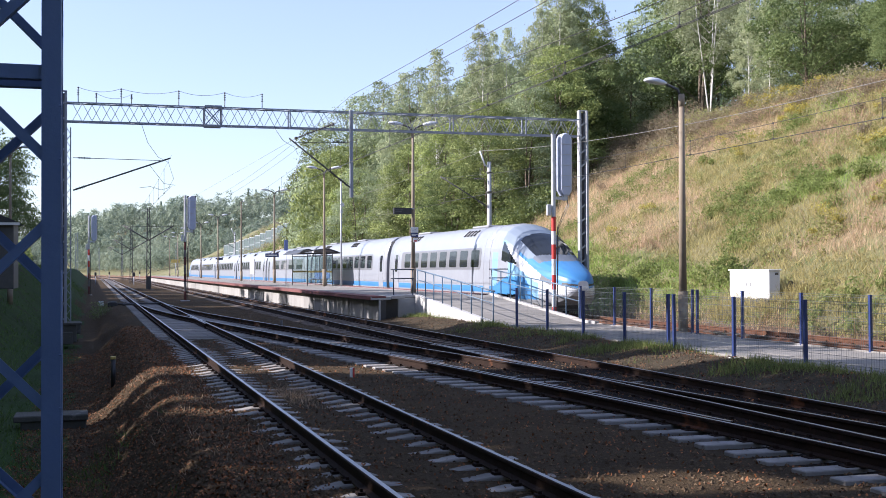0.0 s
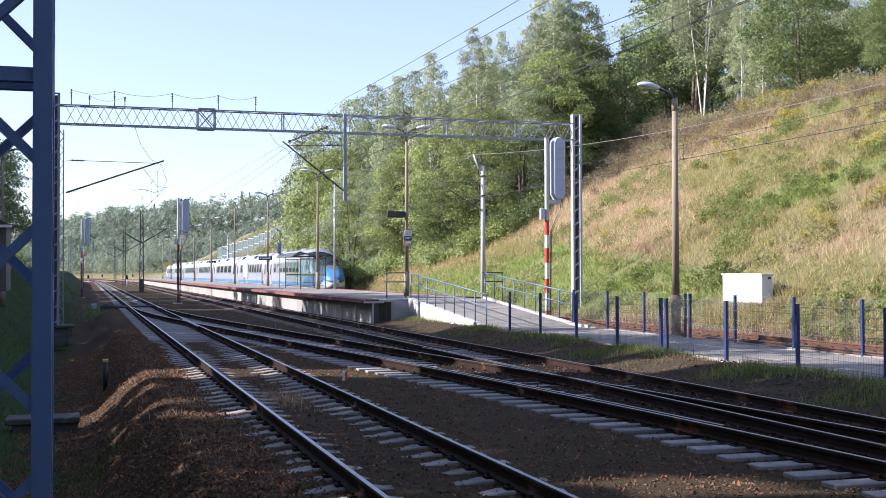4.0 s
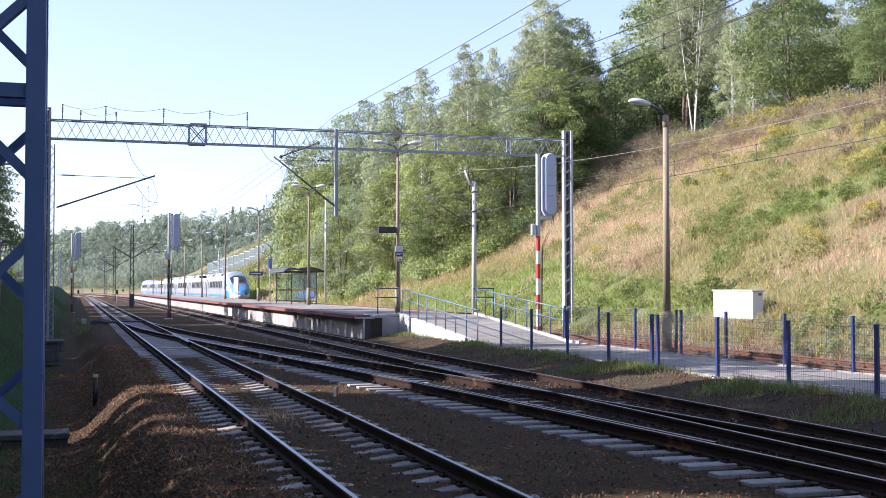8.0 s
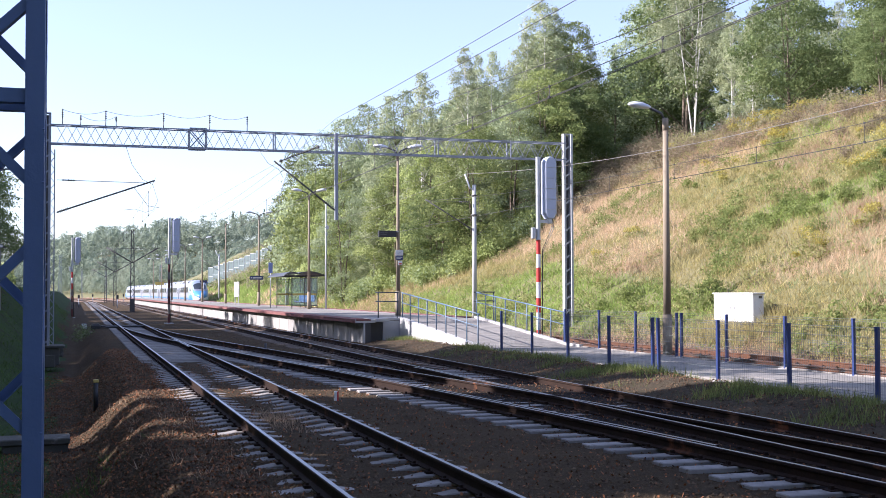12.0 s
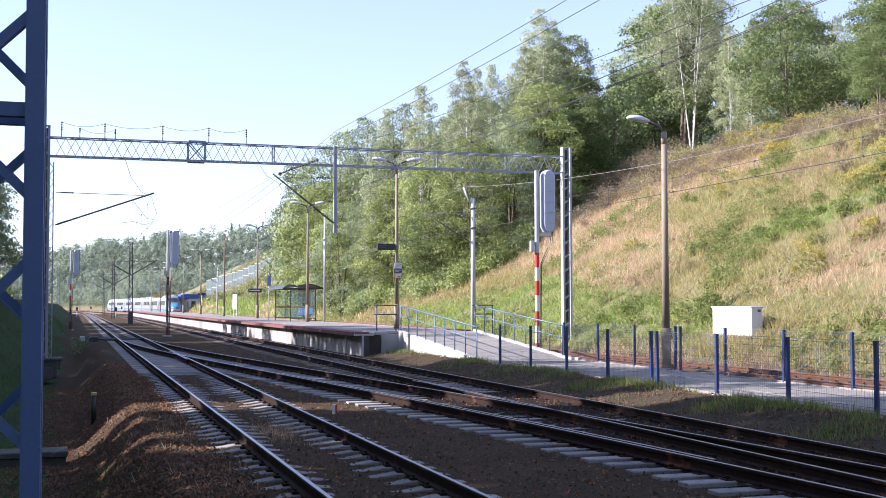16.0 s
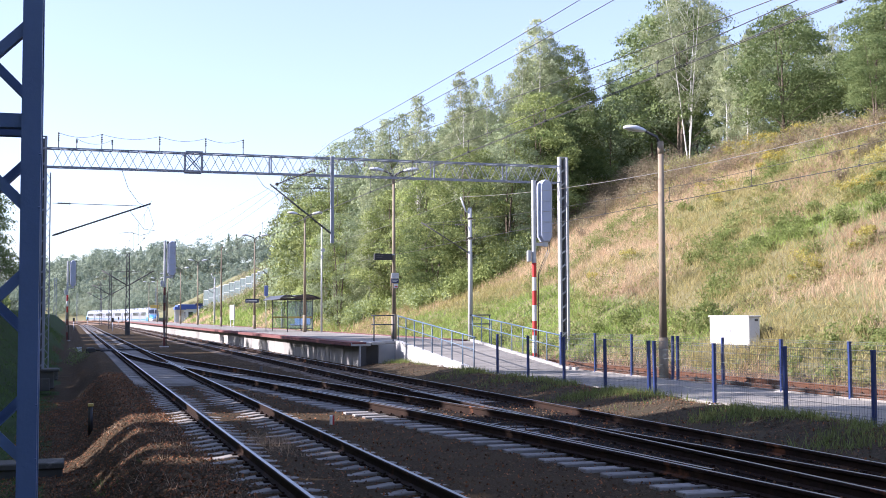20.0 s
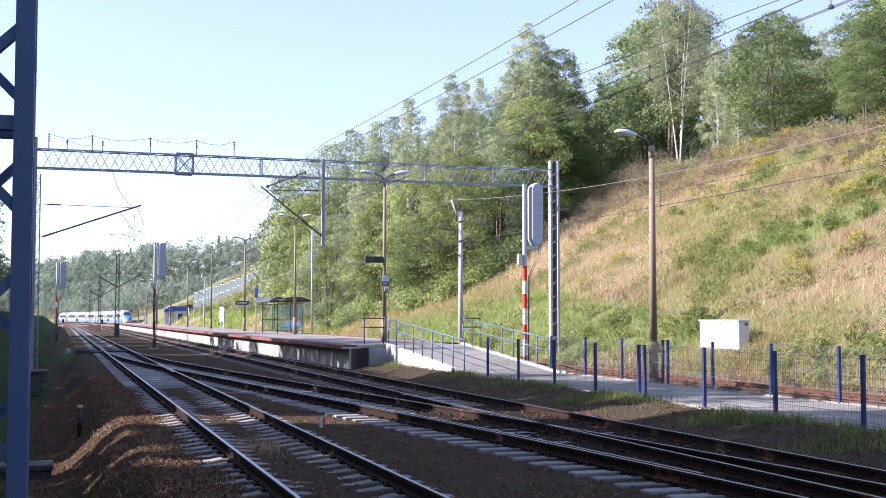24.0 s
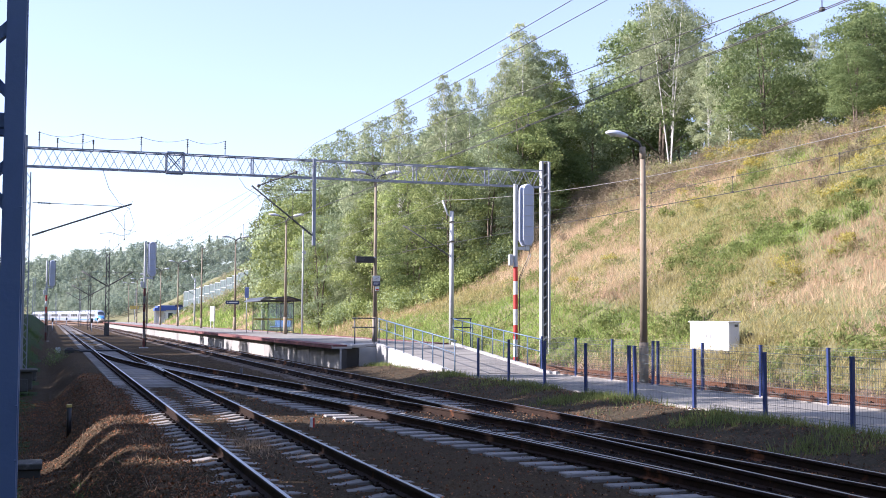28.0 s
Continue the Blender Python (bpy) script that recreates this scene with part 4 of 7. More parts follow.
light_signal(16.72, 41.8, "red and white banded signal post beside the ramp")
light_signal(6.1, 83.0, "signal post between two tracks, lower bands in shade colours", top=7.0, shade_top=3.5)
light_signal(-0.3, 114.0, "distant signal post at the edge of the yard", base=-0.4, shade_top=1.8)


# ---- lamps ----
def lamp_head(g, root, tip, slot=0):
    """A cobra-head housing from root to tip."""
    root, tip = Vector(root), Vector(tip)
    d = tip - root
    up = Vector((0, 0, 1))
    side = d.cross(up).normalized()
    up = side.cross(d).normalized()
    rings = []
    for t, w, h in ((0, 0.05, 0.05), (0.15, 0.11, 0.09), (0.45, 0.17, 0.125), (0.75, 0.165, 0.11), (0.93, 0.11, 0.07), (1.0, 0.04, 0.03)):
        c = root + d * t
        rings.append([c + side * (w * math.cos(a)) + up * (h * math.sin(a) * (1.0 if math.sin(a) > 0 else 0.55)) for a in [2 * math.pi * k / 14 for k in range(14)]])
    g.loft(rings, slot)
    return g


def street_lamp(x, y, z, height, heads, label, mat=None, r0=0.10, r1=0.055, base_h=1.15, base_r=0.13, group="platform lamps"):
    la = thing("street_lamp", label, "street lamp", pose(x, y, z), group=group)
    part("base_tube", Geo().tube([(0, 0, -0.2), (0, 0, base_h)], base_r, 16), mat or POLE, la)
    part("pole", Geo().tube([(0, 0, base_h - 0.02), (0, 0, height)], r0, 16, r1=r1), mat or POLE, la)
    part("collar", Geo().tube([(0, 0, height - 0.25), (0, 0, height + 0.12)], r1 + 0.012, 12), mat or POLE, la)
    for dx, dy, rise in heads:
        ln = math.hypot(dx, dy)
        ux, uy = dx / ln, dy / ln
        arm = [(0, 0, height), (ux * 0.12, uy * 0.12, height + rise * 0.5), (ux * ln * 0.45, uy * ln * 0.45, height + rise * 0.85)]
        part("arm", Geo().tube(arm, 0.042, 8), DARKSTEEL, la)
        p = part("lamp_head", lamp_head(Geo(), (ux * ln * 0.40, uy * ln * 0.40, height + rise * 0.82), (ux * ln, uy * ln, height + rise)), LAMPHEAD, la, "light grey lamp housing")
        g = Geo().box((ux * ln * 0.72, uy * ln * 0.72, height + rise * 0.93 - 0.055), (0.30, 0.22, 0.03), 0, rz=math.atan2(uy, ux), b=0.01)
        part("diffuser", g, GLASS, p)
    return la


street_lamp(16.85, 31.85, -0.1, 7.05, [(-1.15, 0.15, 0.52)], "tall concrete street lamp with one curved arm beside the path", r0=0.115, r1=0.08, base_h=1.3, base_r=0.14, group="")
LAMP_YS = [54.0, 78.7, 101.5, 125, 149, 173, 197, 221, 245]
for i, y in enumerate(LAMP_YS):
    lx = 14.5 + (0.45 if i else 0.0)
    if y == 125:
        street_lamp(lx, y, PZ, 8.2, [(0.4, 0, 0.12)], "bare concrete lamp post on the platform", base_h=1.0)
        continue
    street_lamp(lx, y, PZ, 7.55, [(-1.15, 0.2, 0.46), (1.15, -0.2, 0.46)], "concrete platform lamp with two curved heads")
street_lamp(-3.5, 56.0, 0.6, 6.6, [(1.2, 0, 0.25)], "slender street lamp on a grassy bank", r0=0.07, r1=0.05, base_h=0.8, group="")
pole = thing("utility_pole", "thin grey pole with a loudspeaker on the platform", "pole", pose(16.0, 78.2, PZ))
part("tube", Geo().tube([(0, 0, -0.1), (0, 0, 7.2)], 0.07, 12, r1=0.05), GALV, pole)
part("speaker", Geo().tube([(0, -0.1, 5.5), (0, -0.4, 5.45)], 0.06, 10, r1=0.14), LAMPHEAD, pole)
part("box", Geo().box((0.0, -0.1, 5.0), (0.14, 0.12, 0.26), 0, b=0.01), GALV, pole)


def bars(parent, x, y, z, widths, h, mat, depth=0.004):
    """Lines of writing too small to read, as plain bars that face -y."""
    for row, ws in enumerate(widths):
        cx = x
        for w in ws:
            part("text_bar", Geo().box((cx + w / 2, y, z - row * h * 1.7), (w, depth, h)), mat, parent)
            cx += w + h * 0.6


# display and signs on the first platform lamp
disp = thing("departure_display", "black departure display hung beside a lamp post", "display", pose(13.95, 53.9, 4.62))
part("case", Geo().box((0, 0, 0), (0.86, 0.22, 0.30), 0, b=0.015), DARK, disp)
part("arm", Geo().box((0.45, 0.05, 0.12), (0.24, 0.06, 0.06)), GALV, disp)
bars(disp, -0.36, -0.114, 0.06, [[0.2, 0.12], [0.3]], 0.05, DARKSTEEL)
sg = thing("pictogram_sign", "white and blue pictogram board on a lamp post", "sign", pose(14.52, 53.83, 3.62))
part("board", Geo().box((0, 0, 0.12), (0.36, 0.02, 0.26), 0, b=0.004), WHITEPAINT, sg)
part("board", Geo().box((0, 0, -0.12), (0.36, 0.02, 0.2), 0, b=0.004), SIGNBLUE, sg, "dark blue lower board")
part("board", Geo().box((0.04, 0, -0.36), (0.2, 0.02, 0.2), 0, b=0.004), WHITEPAINT, sg)
part("pictogram", Geo().beam((-0.12, -0.013, 0.06), (0.12, -0.013, 0.18), 0.05, 0.006), SIGNBLUE, sg)
part("stripe", Geo().box((0.04, -0.013, -0.40), (0.14, 0.004, 0.06)), REDPAINT, sg)
bars(sg, -0.14, -0.013, -0.09, [[0.28], [0.2]], 0.03, WHITEPAINT)
ns = thing("station_name_sign", "dark blue station name board on a lamp post", "sign", pose(14.72, 101.3, 3.15))
part("board", Geo().box((0, 0, 0), (1.15, 0.04, 0.32), 0, b=0.01), SIGNBLUE, ns)
bars(ns, -0.48, -0.024, 0.0, [[0.1, 0.75]], 0.1, WHITEPAINT)
for x, y, z, w, h, mt, lab in ((15.2, 150.0, 3.3, 0.9, 0.28, SIGNBLUE, "dark blue board on the platform"), (14.6, 222.0, 3.6, 1.6, 0.6, material("yellow_board", (0.55, 0.42, 0.12), (0.5, 0.38, 0.1), 3, 0.6), "yellow board at the far end of the platform")):
    ns = thing("platform_sign", lab, "sign", pose(x, y, z))
    part("board", Geo().box((0, 0, 0), (w, 0.04, h), 0, b=0.01), mt, ns)
    part("hanger", Geo().tube([(0, 0.03, h / 2), (0, 0.03, -z + PZ)], 0.03, 8), GALV, ns)
cab = thing("info_cabinet", "white timetable cabinet on two legs", "cabinet", pose(15.6, 121.0, PZ, 0, 0, -62))
part("case", Geo().box((0, 0, 1.45), (0.75, 0.14, 1.5), 0, b=0.02), WHITEPAINT, cab)
for sx in (-0.28, 0.28):
    part("leg", Geo().box((sx, 0, 0.35), (0.06, 0.06, 0.75)), GALV, cab)

# ---- shelter ----
YELLOW = material("yellow_strip", (0.55, 0.42, 0.12), (0.48, 0.36, 0.10), 3, 0.6)
SEATBLUE = material("blue_seat_plastic", (0.06, 0.12, 0.28), (0.05, 0.10, 0.24), 3, 0.4)
sh = thing("waiting_shelter", "glazed platform shelter with a curved translucent roof", "shelter", pose(14.2, 81.0, PZ))
SW, SL, SH = 1.75, 6.4, 2.25
for px, pys in ((0.0, (0.0, SL)), (SW, (0.0, SL / 3, 2 * SL / 3, SL))):
    for py in pys:
        part("post", Geo().box((px, py, SH / 2), (0.055, 0.055, SH), 0, b=0.006), DARKSTEEL, sh)
for k in range(3):
    part("pane", Geo().box((SW, SL / 3 * (k + 0.5), 1.15), (0.012, SL / 3 - 0.12, 1.9)), GLASS, sh)
    part("band", Geo().box((SW - 0.02, SL / 3 * (k + 0.5), 0.98), (0.012, SL / 3 - 0.12, 0.1)), YELLOW, sh, "yellow band")
    for z in (0.2, 2.1):
        part("rail", Geo().box((SW, SL / 3 * (k + 0.5), z), (0.04, SL / 3 - 0.06, 0.04)), DARKSTEEL, sh)
for py in (0.0, SL):
    for k in range(2):
        part("pane", Geo().box((SW / 2 * (k + 0.5), py, 1.15), (SW / 2 - 0.05, 0.012, 1.9)), GLASS, sh)
    part("mullion", Geo().box((SW * 0.5, py, 1.15), (0.035, 0.04, 1.9)), DARKSTEEL, sh)
    part("band", Geo().box((SW / 2, py - 0.012, 0.98), (SW - 0.1, 0.012, 0.12)), YELLOW, sh, "yellow band")
    for z in (0.2, 2.1):
        part("rail", Geo().box((SW / 2, py, z), (SW, 0.045, 0.045)), DARKSTEEL, sh)
# ribbed translucent sheet and bench along the back
for k in range(10):
    part("mullion", Geo().box((SW - 0.03, 0.3 + k * 0.64, 1.5), (0.03, 0.03, 1.1)), GALV, sh)
for k in range(9):
    seat = Geo().box((SW - 0.35, 0.5 + k * 0.66, 0.46), (0.42, 0.56, 0.05), 0, b=0.02).box((SW - 0.14, 0.5 + k * 0.66, 0.72), (0.05, 0.56, 0.46), 0, b=0.02)
    part("seat", seat, SEATBLUE, sh, "blue plastic seat")
part("bench_beam", Geo().box((SW - 0.35, SL / 2, 0.38), (0.08, SL - 0.4, 0.08)), DARKSTEEL, sh)
ROOFSHEET = material("smoked_roof_sheet", (0.045, 0.048, 0.055), (0.07, 0.075, 0.08), 2, 0.45, spec=0.35)
for x0, x1, za, zb in ((-0.62, 0.42, 0.0, 0.16), (0.42, SW + 0.55, 0.20, 0.02)):
    rings = []
    for py in np.linspace(-0.4, SL + 0.4, 9):
        arc = [(x0 + (x1 - x0) * k, py, SH + za + (zb - za) * k + 0.20 * math.sin(math.pi * k)) for k in np.linspace(0, 1, 11)]
        rings.append(arc + [(x, yy, z - 0.045) for x, yy, z in arc[::-1]])
    part("roof", Geo().loft(rings), ROOFSHEET, sh, "dark curved roof wing")
for py in (0.0, SL / 2, SL):
    part("roof_beam", Geo().beam((-0.55, py, SH + 0.02), (SW + 0.5, py, SH + 0.04), 0.06, 0.07), DARKSTEEL, sh)

# ---- concrete masts of track C ----
for y in (63.0, 125.0, 187.0):
    ma = thing("overhead_line_mast", "round concrete mast with a bracket over the track", "mast", pose(21.35 - float(bend(y)), y, 0), group="concrete line masts")
    part("pole", Geo().tube([(0, 0, -0.6), (0, 0, 7.9)], 0.15, 16, r1=0.11), MASTGREY, ma)
    part("strap", Geo().disc((0, 0, 7.3), 0.175, 0.08, "z", 16).disc((0, 0, 6.2), 0.18, 0.08, "z", 16), DARKSTEEL, ma)
    part("feeder_arm", Geo().tube([(0.1, 0, 7.55), (-0.25, 0, 7.7), (-0.55, 0, 8.5)], 0.05, 8), GALV, ma)
    cantilever(21.2 - float(bend(y)), y, 5.4, -2.7, "dark bracket over the track behind the platform", 0.6)
    if y > 63:
        wire(sag((20.8, y - 62, 8.45), (20.8, y, 8.45), 0.5), "pale feeder wire along the cutting", 0.008, PALEWIRE, "feeder_wire")
wire(sag((21.0, -2, 8.35), (20.8, 63, 8.5), 1.4), "pale feeder wire along the cutting", 0.011, PALEWIRE, "feeder_wire")
for z in (9.7, 9.25):
    wire(sag((12.0, -14, z + 0.4), (10.7, 50, z - 0.3), 0.5), "feeder wire above the second track", 0.010)
    wire(sag((10.7, 50, z - 0.3), (10.6, 138, z - 0.6), 0.8), "feeder wire above the second track", 0.008)
wire([(9.2, 2, 5.75), (9.2, 21.4, 6.52), (8.3, 42.0, 7.12)], "thin carrier wire running across to the crossover", 0.008)
wire([(7.55, 45.6, 6.98), (6.0, 95.0, 6.7), (4.2, 138.0, 6.9)], "thin carrier wire running across to the crossover", 0.005)
ins = thing("section_insulator", "dark section insulator hung in a carrier wire", "insulator")
g = Geo()
insulator(g, (8.3, 42.0, 7.12), (7.55, 45.6, 6.98), 0.042, 13)
part("rod", g, DARK, ins)
part("clamp", Geo().box((8.3, 42.0, 7.12), (0.08, 0.2, 0.1), 0, b=0.01), DARKSTEEL, ins)
part("clamp", Geo().box((7.55, 45.6, 6.98), (0.08, 0.2, 0.1), 0, b=0.01), DARKSTEEL, ins)

# ---- yard masts further off ----
for y in (138.0, 200.0, 262.0):
    ma = thing("overhead_line_mast", "dark lattice mast between the tracks with brackets on both sides", "mast", group="yard masts")
    lattice_mast(ma, 6.1 - float(bend(y)), y, -0.4, 9.0, 0.55, 0.35, DARKSTEEL, 0.09, 12)
    if y < 140:
        part("sleeve", Geo().box((6.1 - float(bend(y)), y, 0.5), (0.40, 0.40, 1.5), 0, b=0.02), DARKSTEEL, ma)
    for r in (-2.8, 2.8):
        cantilever(6.1 - float(bend(y)), y, 5.3, r, "dark bracket on a mast between the tracks", 0.6, 2.0)
for x, y in ((-3.0, 250.0), (-1.0, 330.0), (22.0, 330.0), (2.0, 400.0), (-8.0, 400.0), (10.0, 430.0), (-14, 470.0)):
    ma = thing("overhead_line_mast", "grey lattice mast far along the line", "mast", group="far masts")
    lattice_mast(ma, x, y, -0.4, 9.5, 0.6, 0.45, GREYPAINT, 0.10, 10)
for x, y in ((5.7, 175.0), (11.5, 300.0), (4.0, 290.0), (0.5, 200.0)):
    si = thing("ground_signal", "low yard signal post with a dark head", "railway signal", pose(x - float(bend(y)), y, 0), group="yard signals")
    part("post", Geo().tube([(0, 0, -0.4), (0, 0, 1.1)], 0.06, 8), GREYPAINT, si)
    part("head", Geo().box((0, 0, 1.35), (0.34, 0.25, 0.6), 0, b=0.05), DARK, si)

# ---- cabinets and small things by the tracks ----
WX, WY = 21.9, 36.4
wb = thing("relay_cabinet", "white metal equipment cabinet at the foot of the slope", "cabinet", pose(WX + 0.1, WY, 0.82))
part("body", Geo().box((0, 0, 0.48), (0.42, 2.56, 0.96), 0, b=0.012), WHITEPAINT, wb)
part("lid", Geo().box((0, 0, 0.985), (0.50, 2.64, 0.05), 0, b=0.01), WHITEPAINT, wb)
for k in (-0.64, 0.64):
    d = part("door", Geo().box((-0.215, k, 0.48), (0.02, 1.2, 0.88), 0, b=0.006), WHITEPAINT, wb)
    part("handle", Geo().box((-0.235, k * 0.2, 0.5), (0.03, 0.04, 0.14), 0, b=0.006), GALV, d)
part("plinth", Geo().box((0, 0, -0.35), (0.38, 2.4, 0.72), 0, b=0.01), DARKCONC, wb)
part("vent", Geo().box((0.08, -1.285, 0.86), (0.12, 0.01, 0.08)), DARKSTEEL, wb)
dr = thing("cable_reel", "dark cable reel lying in the grass", "cable reel", pose(WX + 0.95, WY - 1.3, 0.95))
part("drum", Geo().disc((0, 0, 0.25), 0.16, 0.5, "x", 14), DARK, dr)
part("flange", Geo().disc((-0.22, 0, 0.25), 0.25, 0.04, "x", 16), DARKSTEEL, dr)
part("flange", Geo().disc((0.22, 0, 0.25), 0.25, 0.04, "x", 16), DARKSTEEL, dr)
mk = thing("track_marker", "small red and white fouling point marker between tracks", "marker post", pose(4.85, 22.7, -0.25))
part("stub", Geo().box((0, 0, 0.10), (0.08, 0.08, 0.24), 0, b=0.012), WHITEPAINT, mk)
part("red_face", Geo().box((0.022, -0.042, 0.11), (0.034, 0.006, 0.22)), REDPAINT, mk)
mk = thing("track_marker", "small dark marker stub between tracks", "marker post", pose(6.2, 40.5, -0.25))
part("stub", Geo().tube([(0, 0, 0), (0, 0, 0.42)], 0.05, 10), DARKSTEEL, mk)
mk = thing("cable_post", "small dark post with a yellow cap beside the ditch", "marker post", pose(0.48, 29.5, -0.75))
part("stub", Geo().tube([(0, 0, -0.2), (0, 0, 0.52)], 0.055, 10), DARK, mk)
part("cap", Geo().box((0, 0, 0.55), (0.13, 0.13, 0.07), 0, b=0.01), YELLOW, mk)

# ---- station building and noise barrier ----
ROOFBLUE = material("blue_fascia", (0.05, 0.10, 0.34), (0.045, 0.085, 0.3), 3, 0.5)
WINDOW = material("dark_window_glass", (0.03, 0.04, 0.05), (0.05, 0.06, 0.07), 2, 0.1)
kb = thing("station_kiosk", "small white station building with a blue fascia", "building", pose(23.3, 249.0, 0.3))
part("wall", Geo().box((0, 0, 1.5), (4.6, 6.0, 3.2), 0, b=0.02), WHITEPAINT, kb)
part("fascia", Geo().box((0, 0, 3.4), (5.2, 6.6, 0.85), 0, b=0.03), ROOFBLUE, kb)
part("roof", Geo().box((0, 0, 3.9), (4.2, 5.4, 0.18), 0, b=0.02), CONCRETE, kb)
for x in (-1.5, 0.0, 1.5):
    w = part("window", Geo().box((x, -3.01, 1.75), (1.1, 0.03, 1.5)), WHITEPAINT, kb)
    part("pane", Geo().box((x, -3.03, 1.75), (0.95, 0.02, 1.35)), WINDOW, w)
for x, y in ((20.6, 240.0),):
    sb = thing("stair_canopy", "blue roofed underpass entrance at the platform", "canopy", pose(x, y, PZ))
    part("roof", Geo().box((0, 0, 2.6), (2.2, 3.0, 0.55), 0, b=0.03), ROOFBLUE, sb)
    for sx in (-0.9, 0.9):
        for sy in (-1.3, 1.3):
            part("post", Geo().box((sx, sy, 0.85), (0.12, 0.12, 3.1)), WHITEPAINT, sb)
    part("wall", Geo().box((0, 1.2, 1.0), (1.8, 0.1, 2.8)), WHITEPAINT, sb)
nb = thing("noise_barrier", "pale glazed noise barrier climbing the slope", "noise barrier", kind="structure")
NBN = 12


def barrier_at(i):
    t = i / NBN
    x, y = 25.4 + 7.8 * t, 241 - 34 * t
    return x, y, float(ground_z(x, y)) + 0.1, 4.15 - 0.75 * min(1, t * 2) - 0.35 * t


for i in range(NBN + 1):
    x, y, z, h = barrier_at(i)
    part("post", Geo().box((x, y, z + h / 2 - 0.5), (0.16, 0.16, h + 1.0)), GALV, nb)
    if i < NBN:
        x2, y2, z2, h2 = barrier_at(i + 1)
        a = math.atan2(y2 - y, x2 - x)
        ln = math.hypot(x2 - x, y2 - y) - 0.2
        mx, my, p = (x + x2) / 2, (y + y2) / 2, (h - 0.5) / 2
        for k in range(2):
            part("panel", Geo().box((mx, my, z + 0.5 + p * (k + 0.5)), (ln, 0.06, p - 0.1), 0, rz=a), NOISEGLASS, nb)
            part("frame", Geo().box((mx, my, z + 0.5 + k * p), (ln, 0.08, 0.09), 0, rz=a), GALV, nb)
        part("frame", Geo().box((mx, my, z + h), (ln, 0.08, 0.09), 0, rz=a), GALV, nb)
        part("plinth", Geo().box((mx, my, z - 0.25), (ln + 0.1, 0.2, 1.1), 0, rz=a), CONCRETE, nb)

shed = thing("shed", "small dark boarded shed on the grassy bank", "shed", pose(-4.6, 50.0, 1.5))
part("wall", Geo().box((0, 0, 1.0), (3.4, 3.0, 2.6), 0, b=0.02), DARKSTEEL, shed)
part("roof", Geo().add([(-1.9, -1.7, 2.25), (1.9, -1.7, 2.25), (1.9, 1.7, 2.25), (-1.9, 1.7, 2.25), (0, -1.7, 3.1), (0, 1.7, 3.1)], [(0, 1, 4), (1, 2, 5, 4), (2, 3, 5), (3, 0, 4, 5), (3, 2, 1, 0)]), DARK, shed)
part("eave_trim", Geo().beam((-1.92, -1.72, 2.2), (1.92, -1.72, 2.2), 0.06, 0.1), WHITEPAINT, shed)
part("door", Geo().box((0.6, -1.52, 0.85), (0.85, 0.05, 1.9), 0, b=0.01), DARKCONC, shed)

# jumper wires hung from the gantry
wire([(1.95, 50.3, 7.88), (2.35, 54, 7.55), (2.8, 54, 6.91), (3.24, 54, 6.69), (3.47, 54, 5.97), (3.25, 54, 5.56), (2.93, 54, 5.46), (2.47, 54, 5.6), (2.0, 54, 5.54)], "thin jumper wire looping down from the gantry", 0.010, PALEWIRE)
wire([(7.38, 50, 7.88), (7.74, 50, 7.36), (8.22, 50, 7.09), (8.39, 50, 6.75)], "thin jumper wire looping down from the gantry", 0.010, PALEWIRE)

tb = thing("platform_board", "narrow pale blue board on a thin post beside the shelter", "sign", pose(13.9, 88.5, PZ))
part("post", Geo().tube([(0, 0, -0.05), (0, 0, 3.4)], 0.03, 8), GALV, tb)
part("board", Geo().box((0, -0.05, 2.95), (0.30, 0.03, 0.78), 0, b=0.008), material("pale_blue_board", (0.22, 0.27, 0.50), (0.19, 0.235, 0.44), 3, 0.5), tb, "pale blue panel")

# ---- train ----
SILVER = material("silver_white_train_paint", (0.325, 0.348, 0.388), (0.285, 0.305, 0.345), 0.6, 0.3, 0.15)
TRAINBLUE = material("bright_blue_train_paint", (0.06, 0.215, 0.46), (0.05, 0.185, 0.41), 0.6, 0.4, spec=0.25)
PALEBLUE = material("pale_blue_train_paint", (0.24, 0.42, 0.58), (0.19, 0.36, 0.53), 0.6, 0.35, spec=0.3)
CHIN = material("white_nose_paint", (0.62, 0.64, 0.67), (0.56, 0.58, 0.61), 0.6, 0.3)
CABMASK = material("grey_cab_mask", (0.13, 0.15, 0.18), (0.11, 0.125, 0.155), 1, 0.4)
TRAINGREY = material("grey_underframe", (0.30, 0.31, 0.33), (0.24, 0.25, 0.27), 2, 0.6)
TRAINGLASS = material("tinted_train_window", (0.014, 0.018, 0.024), (0.022, 0.026, 0.032), 1, 0.06, spec=0.35)
WINDOWBAND = material("grey_window_band", (0.17, 0.175, 0.19), (0.14, 0.145, 0.16), 1, 0.35)
BOGIE = material("dark_bogie_steel", (0.035, 0.033, 0.032), (0.06, 0.055, 0.05), 4, 0.7)
HALF = [(0.0, 0.22), (0.80, 0.22), (1.22, 0.34), (1.385, 0.84), (1.405, 1.12), (1.405, 1.25), (1.40, 1.75), (1.375, 2.30), (1.32, 2.80), (1.20, 3.25), (1.00, 3.60), (0.72, 3.80), (0.36, 3.90), (0.0, 3.93)]


def section(y, scale_w=1.0, top=3.93, low=0.22, drop=0.0):
    """The body outline at y, squeezed for the nose."""
    k = (top - low) / (3.93 - 0.22)
    right = [(x * scale_w, low + (z - 0.22) * k + drop) for x, z in HALF]
    return [(x, y, z) for x, z in right] + [(-x, y, z) for x, z in right[-2:0:-1]]


